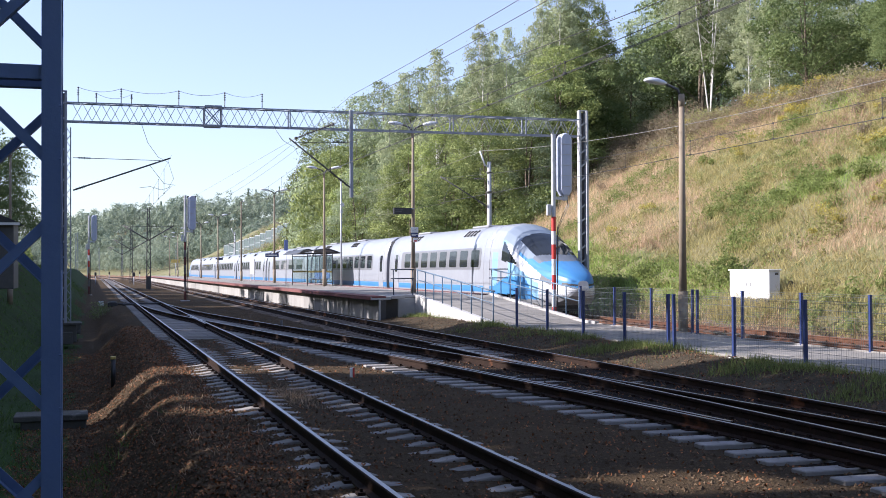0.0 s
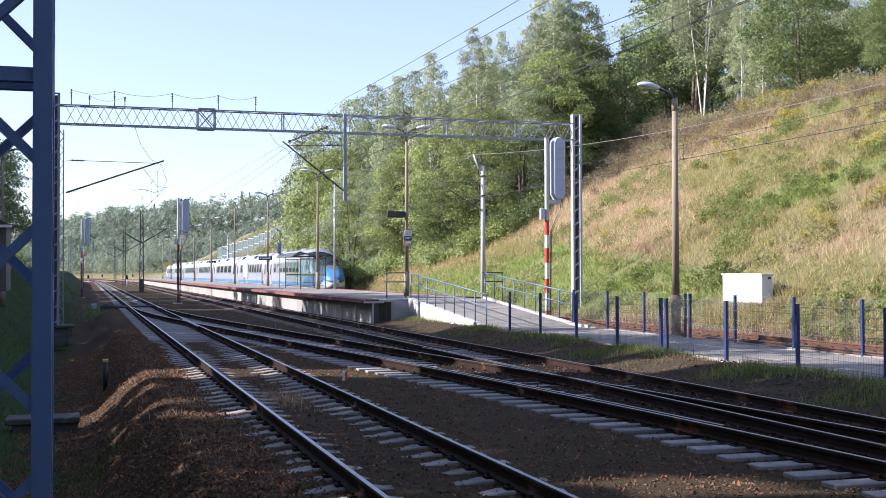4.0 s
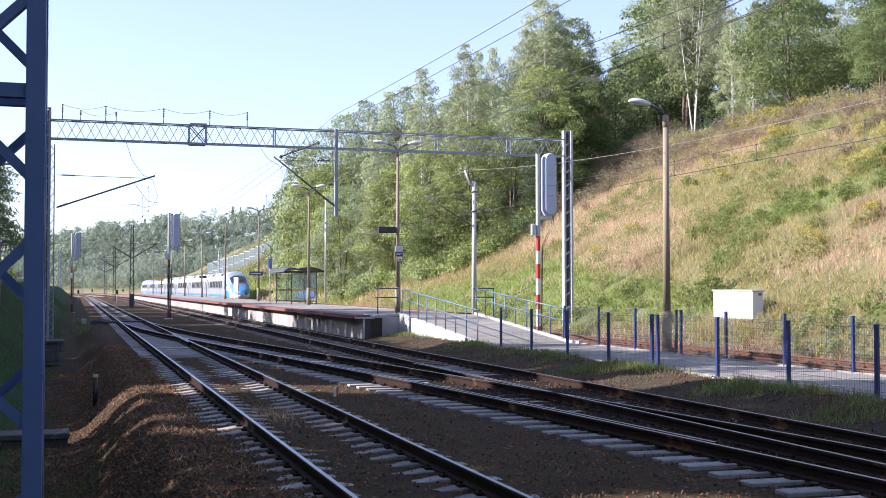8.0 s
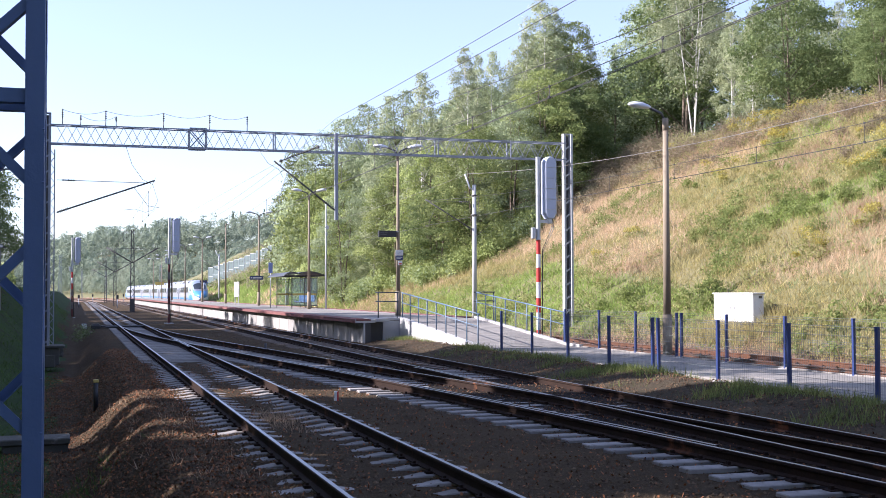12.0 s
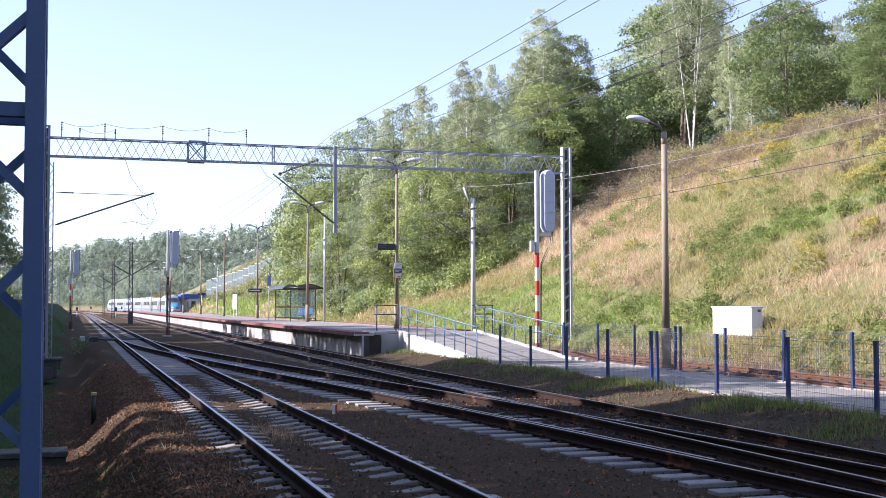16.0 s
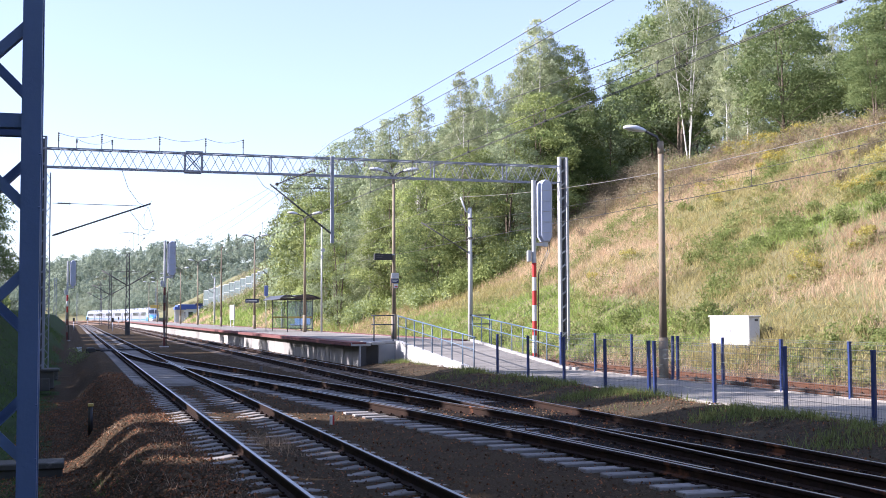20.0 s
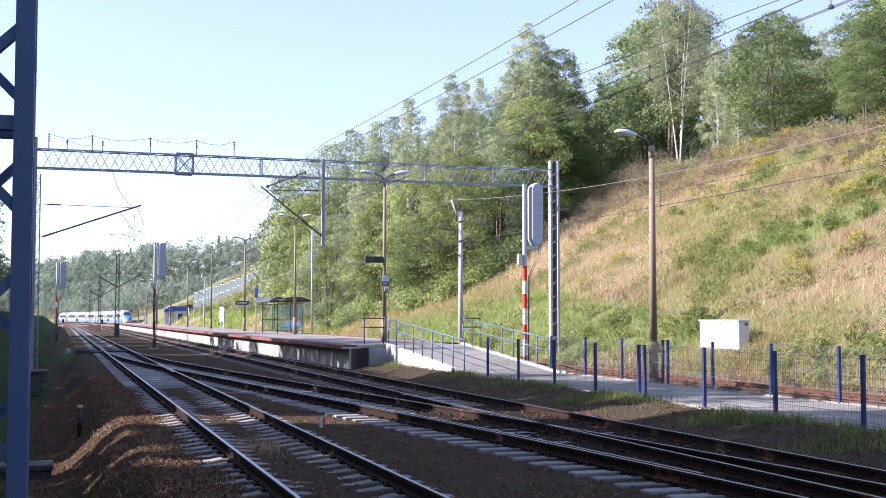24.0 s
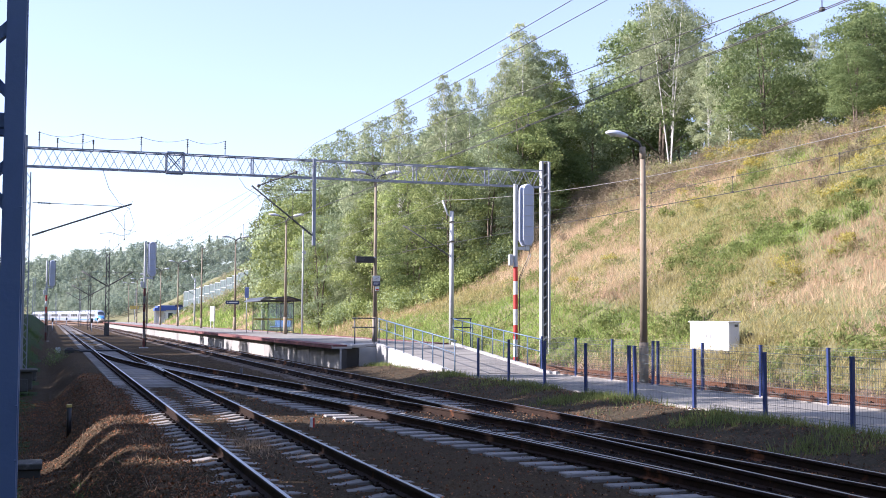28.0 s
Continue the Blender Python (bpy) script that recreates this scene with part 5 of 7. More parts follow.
def body_mesh(rings, name):
    """Body skin whose lower strip is blue and whose foot is grey."""
    g = Geo()
    n = len(rings[0])
    g.v = [tuple(v) for r in rings for v in r]
    for i in range(len(rings) - 1):
        for k in range(n):
            kk = k if k < len(HALF) - 1 else n - 1 - k
            slot = 2 if kk <= 2 else 1 if kk == 3 else 0
            g.f.append((i * n + k, i * n + (k + 1) % n, (i + 1) * n + (k + 1) % n, (i + 1) * n + k))
            g.s.append(slot)
            g.smooth.append(True)
    g.f += [tuple(range(n))[::-1], tuple((len(rings) - 1) * n + k for k in range(n))]
    g.s += [0, 0]
    g.smooth += [False, False]
    return g


def side_x(z):
    return float(np.interp(z, [p[1] for p in HALF[3:]], [p[0] for p in HALF[3:]]))


def side_panel(g, s, y0, y1, z0, z1, off=0.008, r=0.12, slot=0, rows=8):
    """A rounded window that follows the curve of the body's side."""
    zs = sorted({z0, z1, z0 + r, z1 - r, z0 + r * 0.3, z1 - r * 0.3, *np.linspace(z0 + r, z1 - r, rows)})
    ends = []
    for z in zs:
        d = max(z0 + r - z, z - (z1 - r), 0.0)
        cut = r - math.sqrt(max(r * r - d * d, 0.0))
        ends.append((y0 + cut, y1 - cut))
    v = [(s * (side_x(z) + off), e[k], z) for z, e in zip(zs, ends) for k in (0, 1)]
    f = [(2 * i, 2 * i + 1, 2 * i + 3, 2 * i + 2) for i in range(len(zs) - 1)]
    rim = [2 * i for i in range(len(zs))] + [2 * i + 1 for i in range(len(zs) - 1, -1, -1)]
    n = len(v)
    v += [(x - s * (off + 0.03), y, z) for x, y, z in v]
    f += [(rim[i], rim[(i + 1) % len(rim)], n + rim[(i + 1) % len(rim)], n + rim[i]) for i in range(len(rim))]
    g.add(v, f if s > 0 else [q[::-1] for q in f], slot)


def bogie(parent, y):
    g = Geo()
    for s in (-1, 1):
        g.box((s * 1.0, y, 0.5), (0.16, 3.2, 0.26), 0, b=0.03).box((s * 1.0, y, 0.72), (0.3, 0.9, 0.3), 0, b=0.05)
        for d in (-1.3, 1.3):
            g.box((s * 1.02, y + d, 0.46), (0.22, 0.36, 0.32), 0, b=0.04)
    g.box((0, y, 0.55), (1.9, 0.5, 0.25), 0, b=0.03)
    bo = part("bogie", g, BOGIE, parent, "dark steel bogie")
    for d in (-1.35, 1.35):
        w = Geo()
        for s in (-1, 1):
            w.disc((s * 0.75, y + d, 0.43), 0.43, 0.13, "x", 24)
        w.tube([(-0.75, y + d, 0.43), (0.75, y + d, 0.43)], 0.08, 10)
        part("wheelset", w, RAIL_SIDE, bo)


ARCH = material("grey_blue_arch_paint", (0.22, 0.265, 0.32), (0.185, 0.225, 0.28), 0.6, 0.3, 0.1)
CAB_PARTS = {
    "body": (SILVER, "silver white cab sides and roof"), "windscreen": (TRAINGLASS, "large raked windscreen"), "cab_mask": (CABMASK, "dark grey mask below the windscreen"),
    "arch": (ARCH, "silver grey arch over the windscreen"), "nose_cover": (TRAINBLUE, "bright blue nose cover"), "sweep": (CHIN, "white sweep from the cab window to the chin"),
    "side_sweep": (TRAINBLUE, "blue sweep along the cab side"), "pale_panel": (PALEBLUE, "pale blue panel behind the sweep"), "cab_side_window": (TRAINGLASS, "pointed cab side window"),
    "headlight": (WINDOWBAND, "narrow dark headlight"), "skirt": (TRAINGREY, "grey skirt"), "rear_skirt": (TRAINGREY, "grey skirt behind the bogie"), "bumper_slot": (DARK, "dark slot across the nose"),
}


CAB_MESH = {}


def cab_zone(y, z, u):
    """Which piece of the cab a spot belongs to; u: 0 on the centre line, 1 at the side."""
    top = float(np.interp(y, [0, 0.9, 2.4, 4.2, 5.8, 7.4], [1.40, 1.92, 2.42, 3.26, 3.83, 3.93]))
    sweep = float(np.interp(y, [0.0, 0.8, 1.6, 2.6, 3.6, 4.6, 5.4], [0.92, 1.12, 1.34, 1.70, 2.08, 2.42, 2.62]))
    if z < 0.5 * top:
        u = 1.0
    front = 2.50 + 0.75 * u * u
    if u < 0.70 and front < y < 4.60 - 0.25 * u * u:
        return "windscreen"
    if u < 0.80 and 1.75 + 0.9 * u * u < y <= front:
        return "cab_mask"
    if u < 0.86 and front < y < 6.0 and z > 2.3:
        return "arch"
    if 4.05 < y < 5.85 and 2.08 + 0.10 * (y - 4.05) < z < 2.12 + 0.56 * (y - 4.05) and u > 0.75:
        return "cab_side_window"
    if u > 0.80 and 1.15 < y < 1.95 and abs(z - sweep - 0.10) < 0.10:
        return "headlight"
    if y < 0.55 and abs(z - 1.22 - 0.15 * y) < 0.035:
        return "bumper_slot"
    if abs(z - sweep) < 0.17 + 0.02 * y and y < 5.6:
        return "sweep"
    if z > sweep:
        if y < 4.4 - 0.35 * u:
            return "nose_cover"
        return "pale_panel" if 4.6 < y < 6.0 and z > 3.0 else "body"
    if y < 2.0:
        return "sweep" if z > 0.86 else "skirt"
    if z < 0.62:
        return "skirt" if y < 5.0 else "rear_skirt"
    if z < 0.62 + 0.95 * float(smooth(2.0, 3.4, y)) * (1 - 0.48 * float(smooth(4.8, 7.2, y))):
        return "side_sweep"
    return "pale_panel" if y < 5.0 or 6.3 < y < 7.1 else "body"


def cab_front(ca, st):
    """The raked cab as one fine skin, cut into its painted and glazed pieces."""
    ys = np.linspace(0, 7.4, 112)
    cols = []
    for k in (1, 2, 3):
        v = np.interp(ys, [q[0] for q in st], [q[k] for q in st])
        for _ in range(6):
            v[1:-1] = 0.25 * v[:-2] + 0.5 * v[1:-1] + 0.25 * v[2:]
        cols.append(v)
    along = np.concatenate([[0], np.cumsum([math.dist(HALF[i], HALF[i + 1]) for i in range(len(HALF) - 1)])])
    fine = np.linspace(0, along[-1], 92)
    px, pz = np.interp(fine, along, [p[0] for p in HALF]), np.interp(fine, along, [p[1] for p in HALF])
    ring = list(zip(px, pz)) + [(-x, z) for x, z in list(zip(px, pz))[-2:0:-1]]
    n = len(ring)
    grid = [[(x * w, float(y), lo + (z - 0.22) * (t - lo) / 3.71) for x, z in ring] for y, w, t, lo in zip(ys, *cols)]
    pieces = {}
    for (name, side), mesh in CAB_MESH.items():
        part(name, mesh, None, ca, CAB_PARTS.get(name, ("", ""))[1])
    for i in range(0 if CAB_MESH else len(ys) - 1):
        for k in range(n):
            q = [grid[i][k], grid[i][(k + 1) % n], grid[i + 1][(k + 1) % n], grid[i + 1][k]]
            y, z = sum(p[1] for p in q) / 4, sum(p[2] for p in q) / 4
            u = abs(ring[k][0] + ring[(k + 1) % n][0]) / 2 / 1.405
            if 3.9 < y < 6.4 and z < 0.80:
                continue
            zone = cab_zone(y, z, u)
            side = 0 if zone not in ("cab_side_window", "headlight", "side_sweep", "pale_panel") else 1 if k < n // 2 else -1
            pieces.setdefault((zone, side), []).append((i, k))
    for (name, side), cells in pieces.items():
        ids, g = {}, Geo()
        for i, k in cells:
            f = []
            for a, b in ((i, k), (i, (k + 1) % n), (i + 1, (k + 1) % n), (i + 1, k)):
                if (a, b) not in ids:
                    ids[a, b] = len(g.v)
                    g.v.append(grid[a][b])
                f.append(ids[a, b])
            g.f.append(tuple(f))
        g.s, g.smooth = [0] * len(g.f), [True] * len(g.f)
        CAB_MESH[name, side] = part(name, g, CAB_PARTS[name][0], ca, CAB_PARTS[name][1]).data
    if pieces:
        CAB_MESH["nose_tip", 0] = part("nose_tip", Geo().add(grid[0], [tuple(range(n))[::-1]]), CHIN, ca).data
        CAB_MESH["wiper", 0] = part("wiper", Geo().beam((-0.1, 2.95, 2.72), (0.62, 3.55, 2.92), 0.03), DARK, ca).data


def carriage(length, nose, windows, label, name="train_carriage"):
    """One car, its rear (camera) end at y = 0; a nose car has its cab there."""
    ca = thing(name, label, "train car", group="cars of one express train")
    if nose:
        st = [(0.0, 0.16, 1.40, 1.05), (0.10, 0.30, 1.54, 0.85), (0.4, 0.47, 1.72, 0.62), (0.9, 0.62, 1.92, 0.46), (1.6, 0.75, 2.14, 0.34), (2.4, 0.86, 2.42, 0.27), (3.3, 0.94, 2.82, 0.23), (4.2, 0.985, 3.26, 0.22), (5.0, 1.0, 3.60, 0.22), (5.8, 1.0, 3.83, 0.22), (6.6, 1.0, 3.93, 0.22)]
    else:
        rings = [section(0.35)]
    if nose:
        cab_front(ca, st)
        rings = [section(7.4)]
    rings += [section(y) for y in np.linspace(8.0 if nose else 2.0, length - 2, 8)] + [section(length - 0.35)]
    part("body", body_mesh(rings, "body"), [SILVER, TRAINBLUE, TRAINGREY], ca, "silver white body with a blue lower stripe")
    part("gangway", Geo().box((0, length, 2.0), (2.2, 0.72, 3.2), 0, b=0.05), DARK, ca, "black gangway bellows")
    w0 = 8.7 if nose else 4.2
    w1 = length - (3.2 if nose else 4.2)
    for s in (-1, 1):
        g = Geo()
        side_panel(g, s, w0, w1, 1.86, 2.88, 0.006, 0.2)
        wb_ = part("window_band", g, WINDOWBAND, ca, "grey band round the windows")
        n = windows
        step = (w1 - w0 - 0.5) / n
        for i in range(n):
            g = Geo()
            side_panel(g, s, w0 + 0.3 + i * step, w0 + 0.3 + i * step + step * 0.68, 1.98, 2.77, 0.012, 0.09)
            part("window", g, TRAINGLASS, wb_, "dark tinted window")
        for y0 in ((length - 2.6,) if nose else (1.3, length - 2.6)):
            g = Geo()
            side_panel(g, s, y0, y0 + 1.1, 0.55, 2.95, 0.006, 0.08)
            d = part("door", g, SILVER, ca, "plug door")
            g = Geo()
            side_panel(g, s, y0 + 0.25, y0 + 0.85, 1.75, 2.75, 0.014, 0.12)
            part("door_window", g, TRAINGLASS, d)
            g = Geo()
            for e in (y0 - 0.03, y0 + 1.1):
                side_panel(g, s, e, e + 0.035, 0.55, 2.98, 0.012, 0.01)
            part("door_seal", g, TRAINGREY, d)
    bogie(ca, 5.0 if nose else 4.0)
    bogie(ca, length - 4.0)
    part("underframe", Geo().box((0, length / 2 + (1.2 if nose else 0), 0.42), (2.3, length - (17.5 if nose else 13.5), 0.5), 0, b=0.06), TRAINGREY, ca)
    for y0 in (length * 0.42, length * 0.80):
        g = Geo().box((0, y0, 3.91), (1.2, 2.4, 0.12), 0, b=0.05)
        u = part("roof_unit", g, TRAINGREY, ca, "grey roof equipment")
        for i in range(4):
            part("louvre", Geo().beam((-0.86, y0 - 0.9 + i * 0.5, 3.72), (-1.08, y0 - 0.6 + i * 0.5, 3.46), 0.22, 0.02), DARK, u)
    if nose:
        for s in (-1, 1):
            g = Geo()
            side_panel(g, s, 7.45, 8.25, 0.9, 3.25, 0.006, 0.1)
            d = part("cab_door", g, SILVER, ca, "narrow cab door")
            g = Geo()
            for e in (7.42, 8.25):
                side_panel(g, s, e, e + 0.03, 0.9, 3.28, 0.012, 0.01)
            part("door_seal", g, TRAINGREY, d)
        part("snow_plough", Geo().loft([[(-1.15, 2.6, 0.18), (1.15, 2.6, 0.18), (1.15, 2.6, 0.5), (-1.15, 2.6, 0.5)], [(-0.8, 1.2, 0.18), (0.8, 1.2, 0.18), (0.7, 1.3, 0.5), (-0.7, 1.3, 0.5)]], 0, False), BOGIE, ca)
    return ca


CARS = [(26.6, True, 8), (26.3, False, 9), (26.3, False, 4), (26.3, False, 9), (26.3, False, 9), (26.3, False, 9)]
cars, offs, o = [], [], 0.0
for i, (ln, nose, nw) in enumerate(CARS):
    cars.append(carriage(ln, nose, nw, "end car of the train with a raked blue nose" if nose else "silver and blue train car with dark windows"))
    offs.append(o)
    o += ln
cars.append(carriage(26.6, True, 8, "leading car of the train with a raked blue nose"))
offs.append(o + 26.6)


def on_line(s):
    """Place and heading on track C after s metres."""
    x = TRACK_C - float(bend(s))
    slope = max(0.0, s - 267.0) / 1650.0
    return x, s, math.degrees(math.atan(slope))


def tail_at(t):
    """How far along the line the rear tip of the train is."""
    return float(np.interp(t, [0, 3, 8, 11, 14.5, 17, 20, 24, 28], [43.4, 78.2, 138.5, 174.0, 214.0, 245.5, 282.0, 328.0, 373.0]))

# ---- plants ----
def leaf_material(name, c1, c2, island=0.22, per_tree=0.0, translucent=0.6):
    return material(name, c1, c2, 0.75, 0.6, 0, 0, island=island, random_obj=per_tree, translucent=translucent, spec=0.12)


LEAF = [leaf_material("birch_leaves", (0.205, 0.252, 0.148), (0.45, 0.475, 0.285), 0.16, 0.22, 0.36), leaf_material("broad_leaves", (0.112, 0.172, 0.062), (0.39, 0.425, 0.158), 0.16, 0.38, 0.34),
        leaf_material("willow_leaves", (0.215, 0.285, 0.158), (0.42, 0.47, 0.285), 0.16, 0.24, 0.38), leaf_material("dark_leaves", (0.08, 0.125, 0.048), (0.215, 0.26, 0.105), 0.16, 0.14, 0.4),
        # far leaves: distance haze is mixed into the pale bluish green
        material("hazed_far_leaves", (0.195, 0.258, 0.200), (0.29, 0.33, 0.235), 0.03, 0.7, 0, 0, island=0.16, translucent=0.4, spec=0.1),
        leaf_material("spruce_needles", (0.16, 0.22, 0.125), (0.20, 0.26, 0.15), 0.3, 0.1, 0.3)]
BARK = material("grey_brown_bark", (0.16, 0.12, 0.09), (0.10, 0.08, 0.06), 3, 0.9, 0, 0.5, 20)
BIRCHBARK = material("white_birch_bark", (0.62, 0.60, 0.57), (0.50, 0.48, 0.45), 3, 0.8, 0, 0.3, 20, spots=(0.06, 0.05, 0.045), spot_scale=4, spot_at=0.6)

# crown outlines: share of the radius at a share of the crown's height
OUTLINE = {
    "birch": ([0, 0.12, 0.35, 0.6, 0.8, 0.92, 1.0], [0.35, 0.85, 1.0, 0.8, 0.52, 0.30, 0.06]),
    "broad": ([0, 0.10, 0.30, 0.55, 0.8, 0.94, 1.0], [0.55, 0.95, 1.0, 0.95, 0.70, 0.42, 0.12]),
    "willow": ([0, 0.10, 0.40, 0.7, 0.88, 1.0], [0.70, 0.95, 1.0, 0.78, 0.50, 0.14]),
    "spruce": ([0, 0.08, 0.3, 0.6, 0.85, 1.0], [0.75, 1.0, 0.80, 0.46, 0.18, 0.02]),
}


def crown_mesh(seed, form, h, base, radius, leaves, size, mat, clumps, blob, flat):
    """Leaves gathered on the upper shells of many clumps; the outline is uneven, with gaps between the clumps."""
    r = np.random.default_rng(seed)
    ks, ws = OUTLINE[form]
    limbs = []
    for i in range(clumps):
        k = ((i + r.uniform(0, 1)) / clumps) ** 0.9
        a = i * 2.4 + r.uniform(-0.6, 0.6)
        bulge = 1 + 0.55 * noise.noise((math.cos(a) * 1.3, math.sin(a) * 1.3, k * 5 + seed))
        wide = radius * float(np.interp(k, ks, ws)) * bulge
        d = wide * r.uniform(0.3, 1.0) ** 0.5
        limbs.append((math.cos(a) * d, math.sin(a) * d, base + (h - base) * k + r.uniform(-0.3, 0.3), blob * r.uniform(0.55, 1.35) * (0.55 + 0.6 * wide / radius)))
    limbs = np.array(limbs)
    weight = limbs[:, 3] ** 2
    pick = r.choice(clumps, leaves, p=weight / weight.sum())
    d = r.normal(size=(leaves, 3))
    d[:, 2] = np.where(r.uniform(0, 1, leaves) < 0.8, np.abs(d[:, 2]), d[:, 2])
    d /= np.linalg.norm(d, axis=1)[:, None]
    rad = limbs[pick, 3] * np.clip(r.normal(0.88, 0.18, leaves), 0.1, 1.6)
    c = limbs[pick, :3] + d * rad[:, None] * np.array([1, 1, flat])
    # sprays that hang or reach past the clump
    loose = r.uniform(0, 1, leaves) < 0.11
    c[loose] += r.normal(0, 0.33, (int(loose.sum()), 3)) * np.array([1, 1, 1.3])
    c[:, 2] = np.clip(c[:, 2], base * 0.6, h + 0.15)
    out = c * np.array([1, 1, 0]) / (radius + 0.01)
    u, v = leaf_axes(r, 0.55 * d + 0.2 * out + np.array([0, -0.12, 0.15]), 0.62)
    s = size * r.uniform(0.55, 1.4, leaves)
    return quads_mesh("crown", c, u * (s * 0.42)[:, None], v * (s * 0.60)[:, None], mat, tips="leaf"), limbs


def trunk_geo(seed, h, r0, limbs, stems=1, lean=0.05):
    r = np.random.default_rng(seed)
    g = Geo()
    for s in range(stems):
        a = s * 2.1 + 0.3
        dx, dy = (math.cos(a) * lean * h, math.sin(a) * lean * h)
        pts = [(dx * k ** 1.2 + r.normal(0, 0.03) * (k > 0), dy * k ** 1.2 + r.normal(0, 0.03) * (k > 0), -0.5 + (h * 0.94 + 0.5) * k) for k in np.linspace(0, 1, 8)]
        g.tube(pts, r0, 7, r1=r0 * 0.15)
    for x, y, z, rr in limbs[::4]:
        z0 = max(z - 1.2 - 0.35 * math.hypot(x, y), h * 0.12)
        g.tube([(0, 0, z0), (x * 0.5, y * 0.5, (z0 + z) / 2 + 0.15), (x, y, z)], r0 * 0.26, 4, r1=r0 * 0.05, cap=False)
    return g


def tree_kind(name, seed, form, h, base, radius, leaves, size, leaf, bark, label, stems=1, r0=0.16, lean=0.05, clumps=90, blob=0.9, flat=0.7):
    me, limbs = crown_mesh(seed, form, h, base, radius, leaves, size, leaf, clumps, blob, flat)
    t = thing(name, label, "tree")
    part("trunk", trunk_geo(seed + 1, h, r0, limbs, stems, lean), bark, t)
    part("crown", me, None, t)
    return t


KINDS = [
    tree_kind("birch_tree", 11, "birch", 16, 2.6, 2.5, 20000, 0.118, LEAF[0], BIRCHBARK, "slender birch with light grey-green leaves", 1, 0.13, 0.03, 120, 0.56, 1.0),
    tree_kind("deciduous_tree", 23, "broad", 14, 1.8, 3.7, 20000, 0.142, LEAF[1], BARK, "dense yellow-green broadleaf tree on the cutting", clumps=66, blob=0.95, flat=0.78),
    tree_kind("willow_tree", 37, "willow", 13, 1.0, 3.4, 21000, 0.122, LEAF[2], BARK, "grey-green sallow with loose foliage", 2, 0.12, 0.08, 85, 0.80, 0.9),
    tree_kind("birch_tree", 41, "birch", 18, 3.6, 2.2, 17000, 0.122, LEAF[0], BIRCHBARK, "tall narrow birch with an open crown", 1, 0.14, 0.02, 110, 0.52, 1.1),
    tree_kind("deciduous_tree", 53, "broad", 11, 2.0, 3.9, 19000, 0.145, LEAF[3], BARK, "dark spreading broadleaf tree", 2, 0.14, 0.10, 75, 1.05, 0.55),
    tree_kind("birch_tree", 67, "birch", 15, 4.6, 3.1, 24000, 0.092, LEAF[0], BIRCHBARK, "three-stemmed birch with white trunks on the crest", 3, 0.065, 0.11, 130, 0.66, 1.0),
    tree_kind("spruce_tree", 71, "spruce", 15, 1.5, 2.6, 9000, 0.16, LEAF[5], BARK, "dark pointed spruce inside the wood", 1, 0.13, 0.01, 130, 0.62, 0.5),
    tree_kind("deciduous_tree", 83, "broad", 14, 2.0, 3.8, 6500, 0.27, LEAF[1], BARK, "green broadleaf tree deeper in the wood", clumps=70, blob=1.1, flat=0.7),
    tree_kind("willow_tree", 97, "willow", 14, 1.5, 3.2, 6500, 0.26, LEAF[2], BARK, "grey-green sallow deeper in the wood", clumps=80, blob=0.95, flat=0.9),
]
TALL = [16, 14, 13, 18, 11, 15, 15, 14, 14]
used = [False] * len(KINDS)


def plant(k, x, y, scale=1.0, turn=0.0, dz=0.0, tall=1.0):
    m = Matrix.Translation((x, y, float(ground_z(x, y)) - 0.1 + dz)) @ Matrix.Rotation(turn, 4, "Z") @ Matrix.Diagonal((scale, scale, scale * tall, 1))
    if not used[k]:
        used[k] = True
        KINDS[k].matrix_basis = m
        return KINDS[k]
    c = copy_thing(KINDS[k], m)
    c.matrix_basis = m
    return c


tr_rng = np.random.default_rng(5)
plant(5, 43.6, 78.0, 1.0, 0.4)
# how high the wood stands against the sky, by bearing
BEARING = [9.0, 9.7, 11.3, 12.4, 13.5, 14.5, 15.3, 16.3, 17.2, 18.3, 19.1, 19.7, 20.4, 21.3, 22.0, 22.8, 23.9, 24.6, 25.5, 26.4, 27.3, 28.1, 29.0, 30.9, 32.2, 33.9, 35.6, 37.3]
CANOPY = [0.062, 0.096, 0.134, 0.146, 0.156, 0.165, 0.168, 0.185, 0.172, 0.206, 0.198, 0.203, 0.192, 0.222, 0.250, 0.238, 0.217, 0.204, 0.206, 0.20, 0.243, 0.265, 0.263, 0.249, 0.243, 0.254, 0.232, 0.253]


def canopy_height(x, y):
    """The height of a tree at (x, y) whose top keeps to the canopy line."""
    return math.hypot(x, y) * float(np.interp(math.degrees(math.atan2(x, y)), BEARING, CANOPY)) + 1.9 - float(ground_z(x, y))


def fitted(k, x, y, lo=0.8, hi=1.02):
    """Scale of a tree so that its top keeps to the canopy line."""
    want = canopy_height(x, y) * tr_rng.uniform(lo, hi) / TALL[k]
    return min(max(want, 0.35), 1.35)


def wood_edge(x):
    """Where the wood begins, going along the line."""
    return np.interp(x, [21.5, 24.2, 24.8, 26, 28, 30, 33, 36, 40, 44, 60], [97, 93, 84, 80, 77.5, 77, 80, 86, 93, 100, 104])


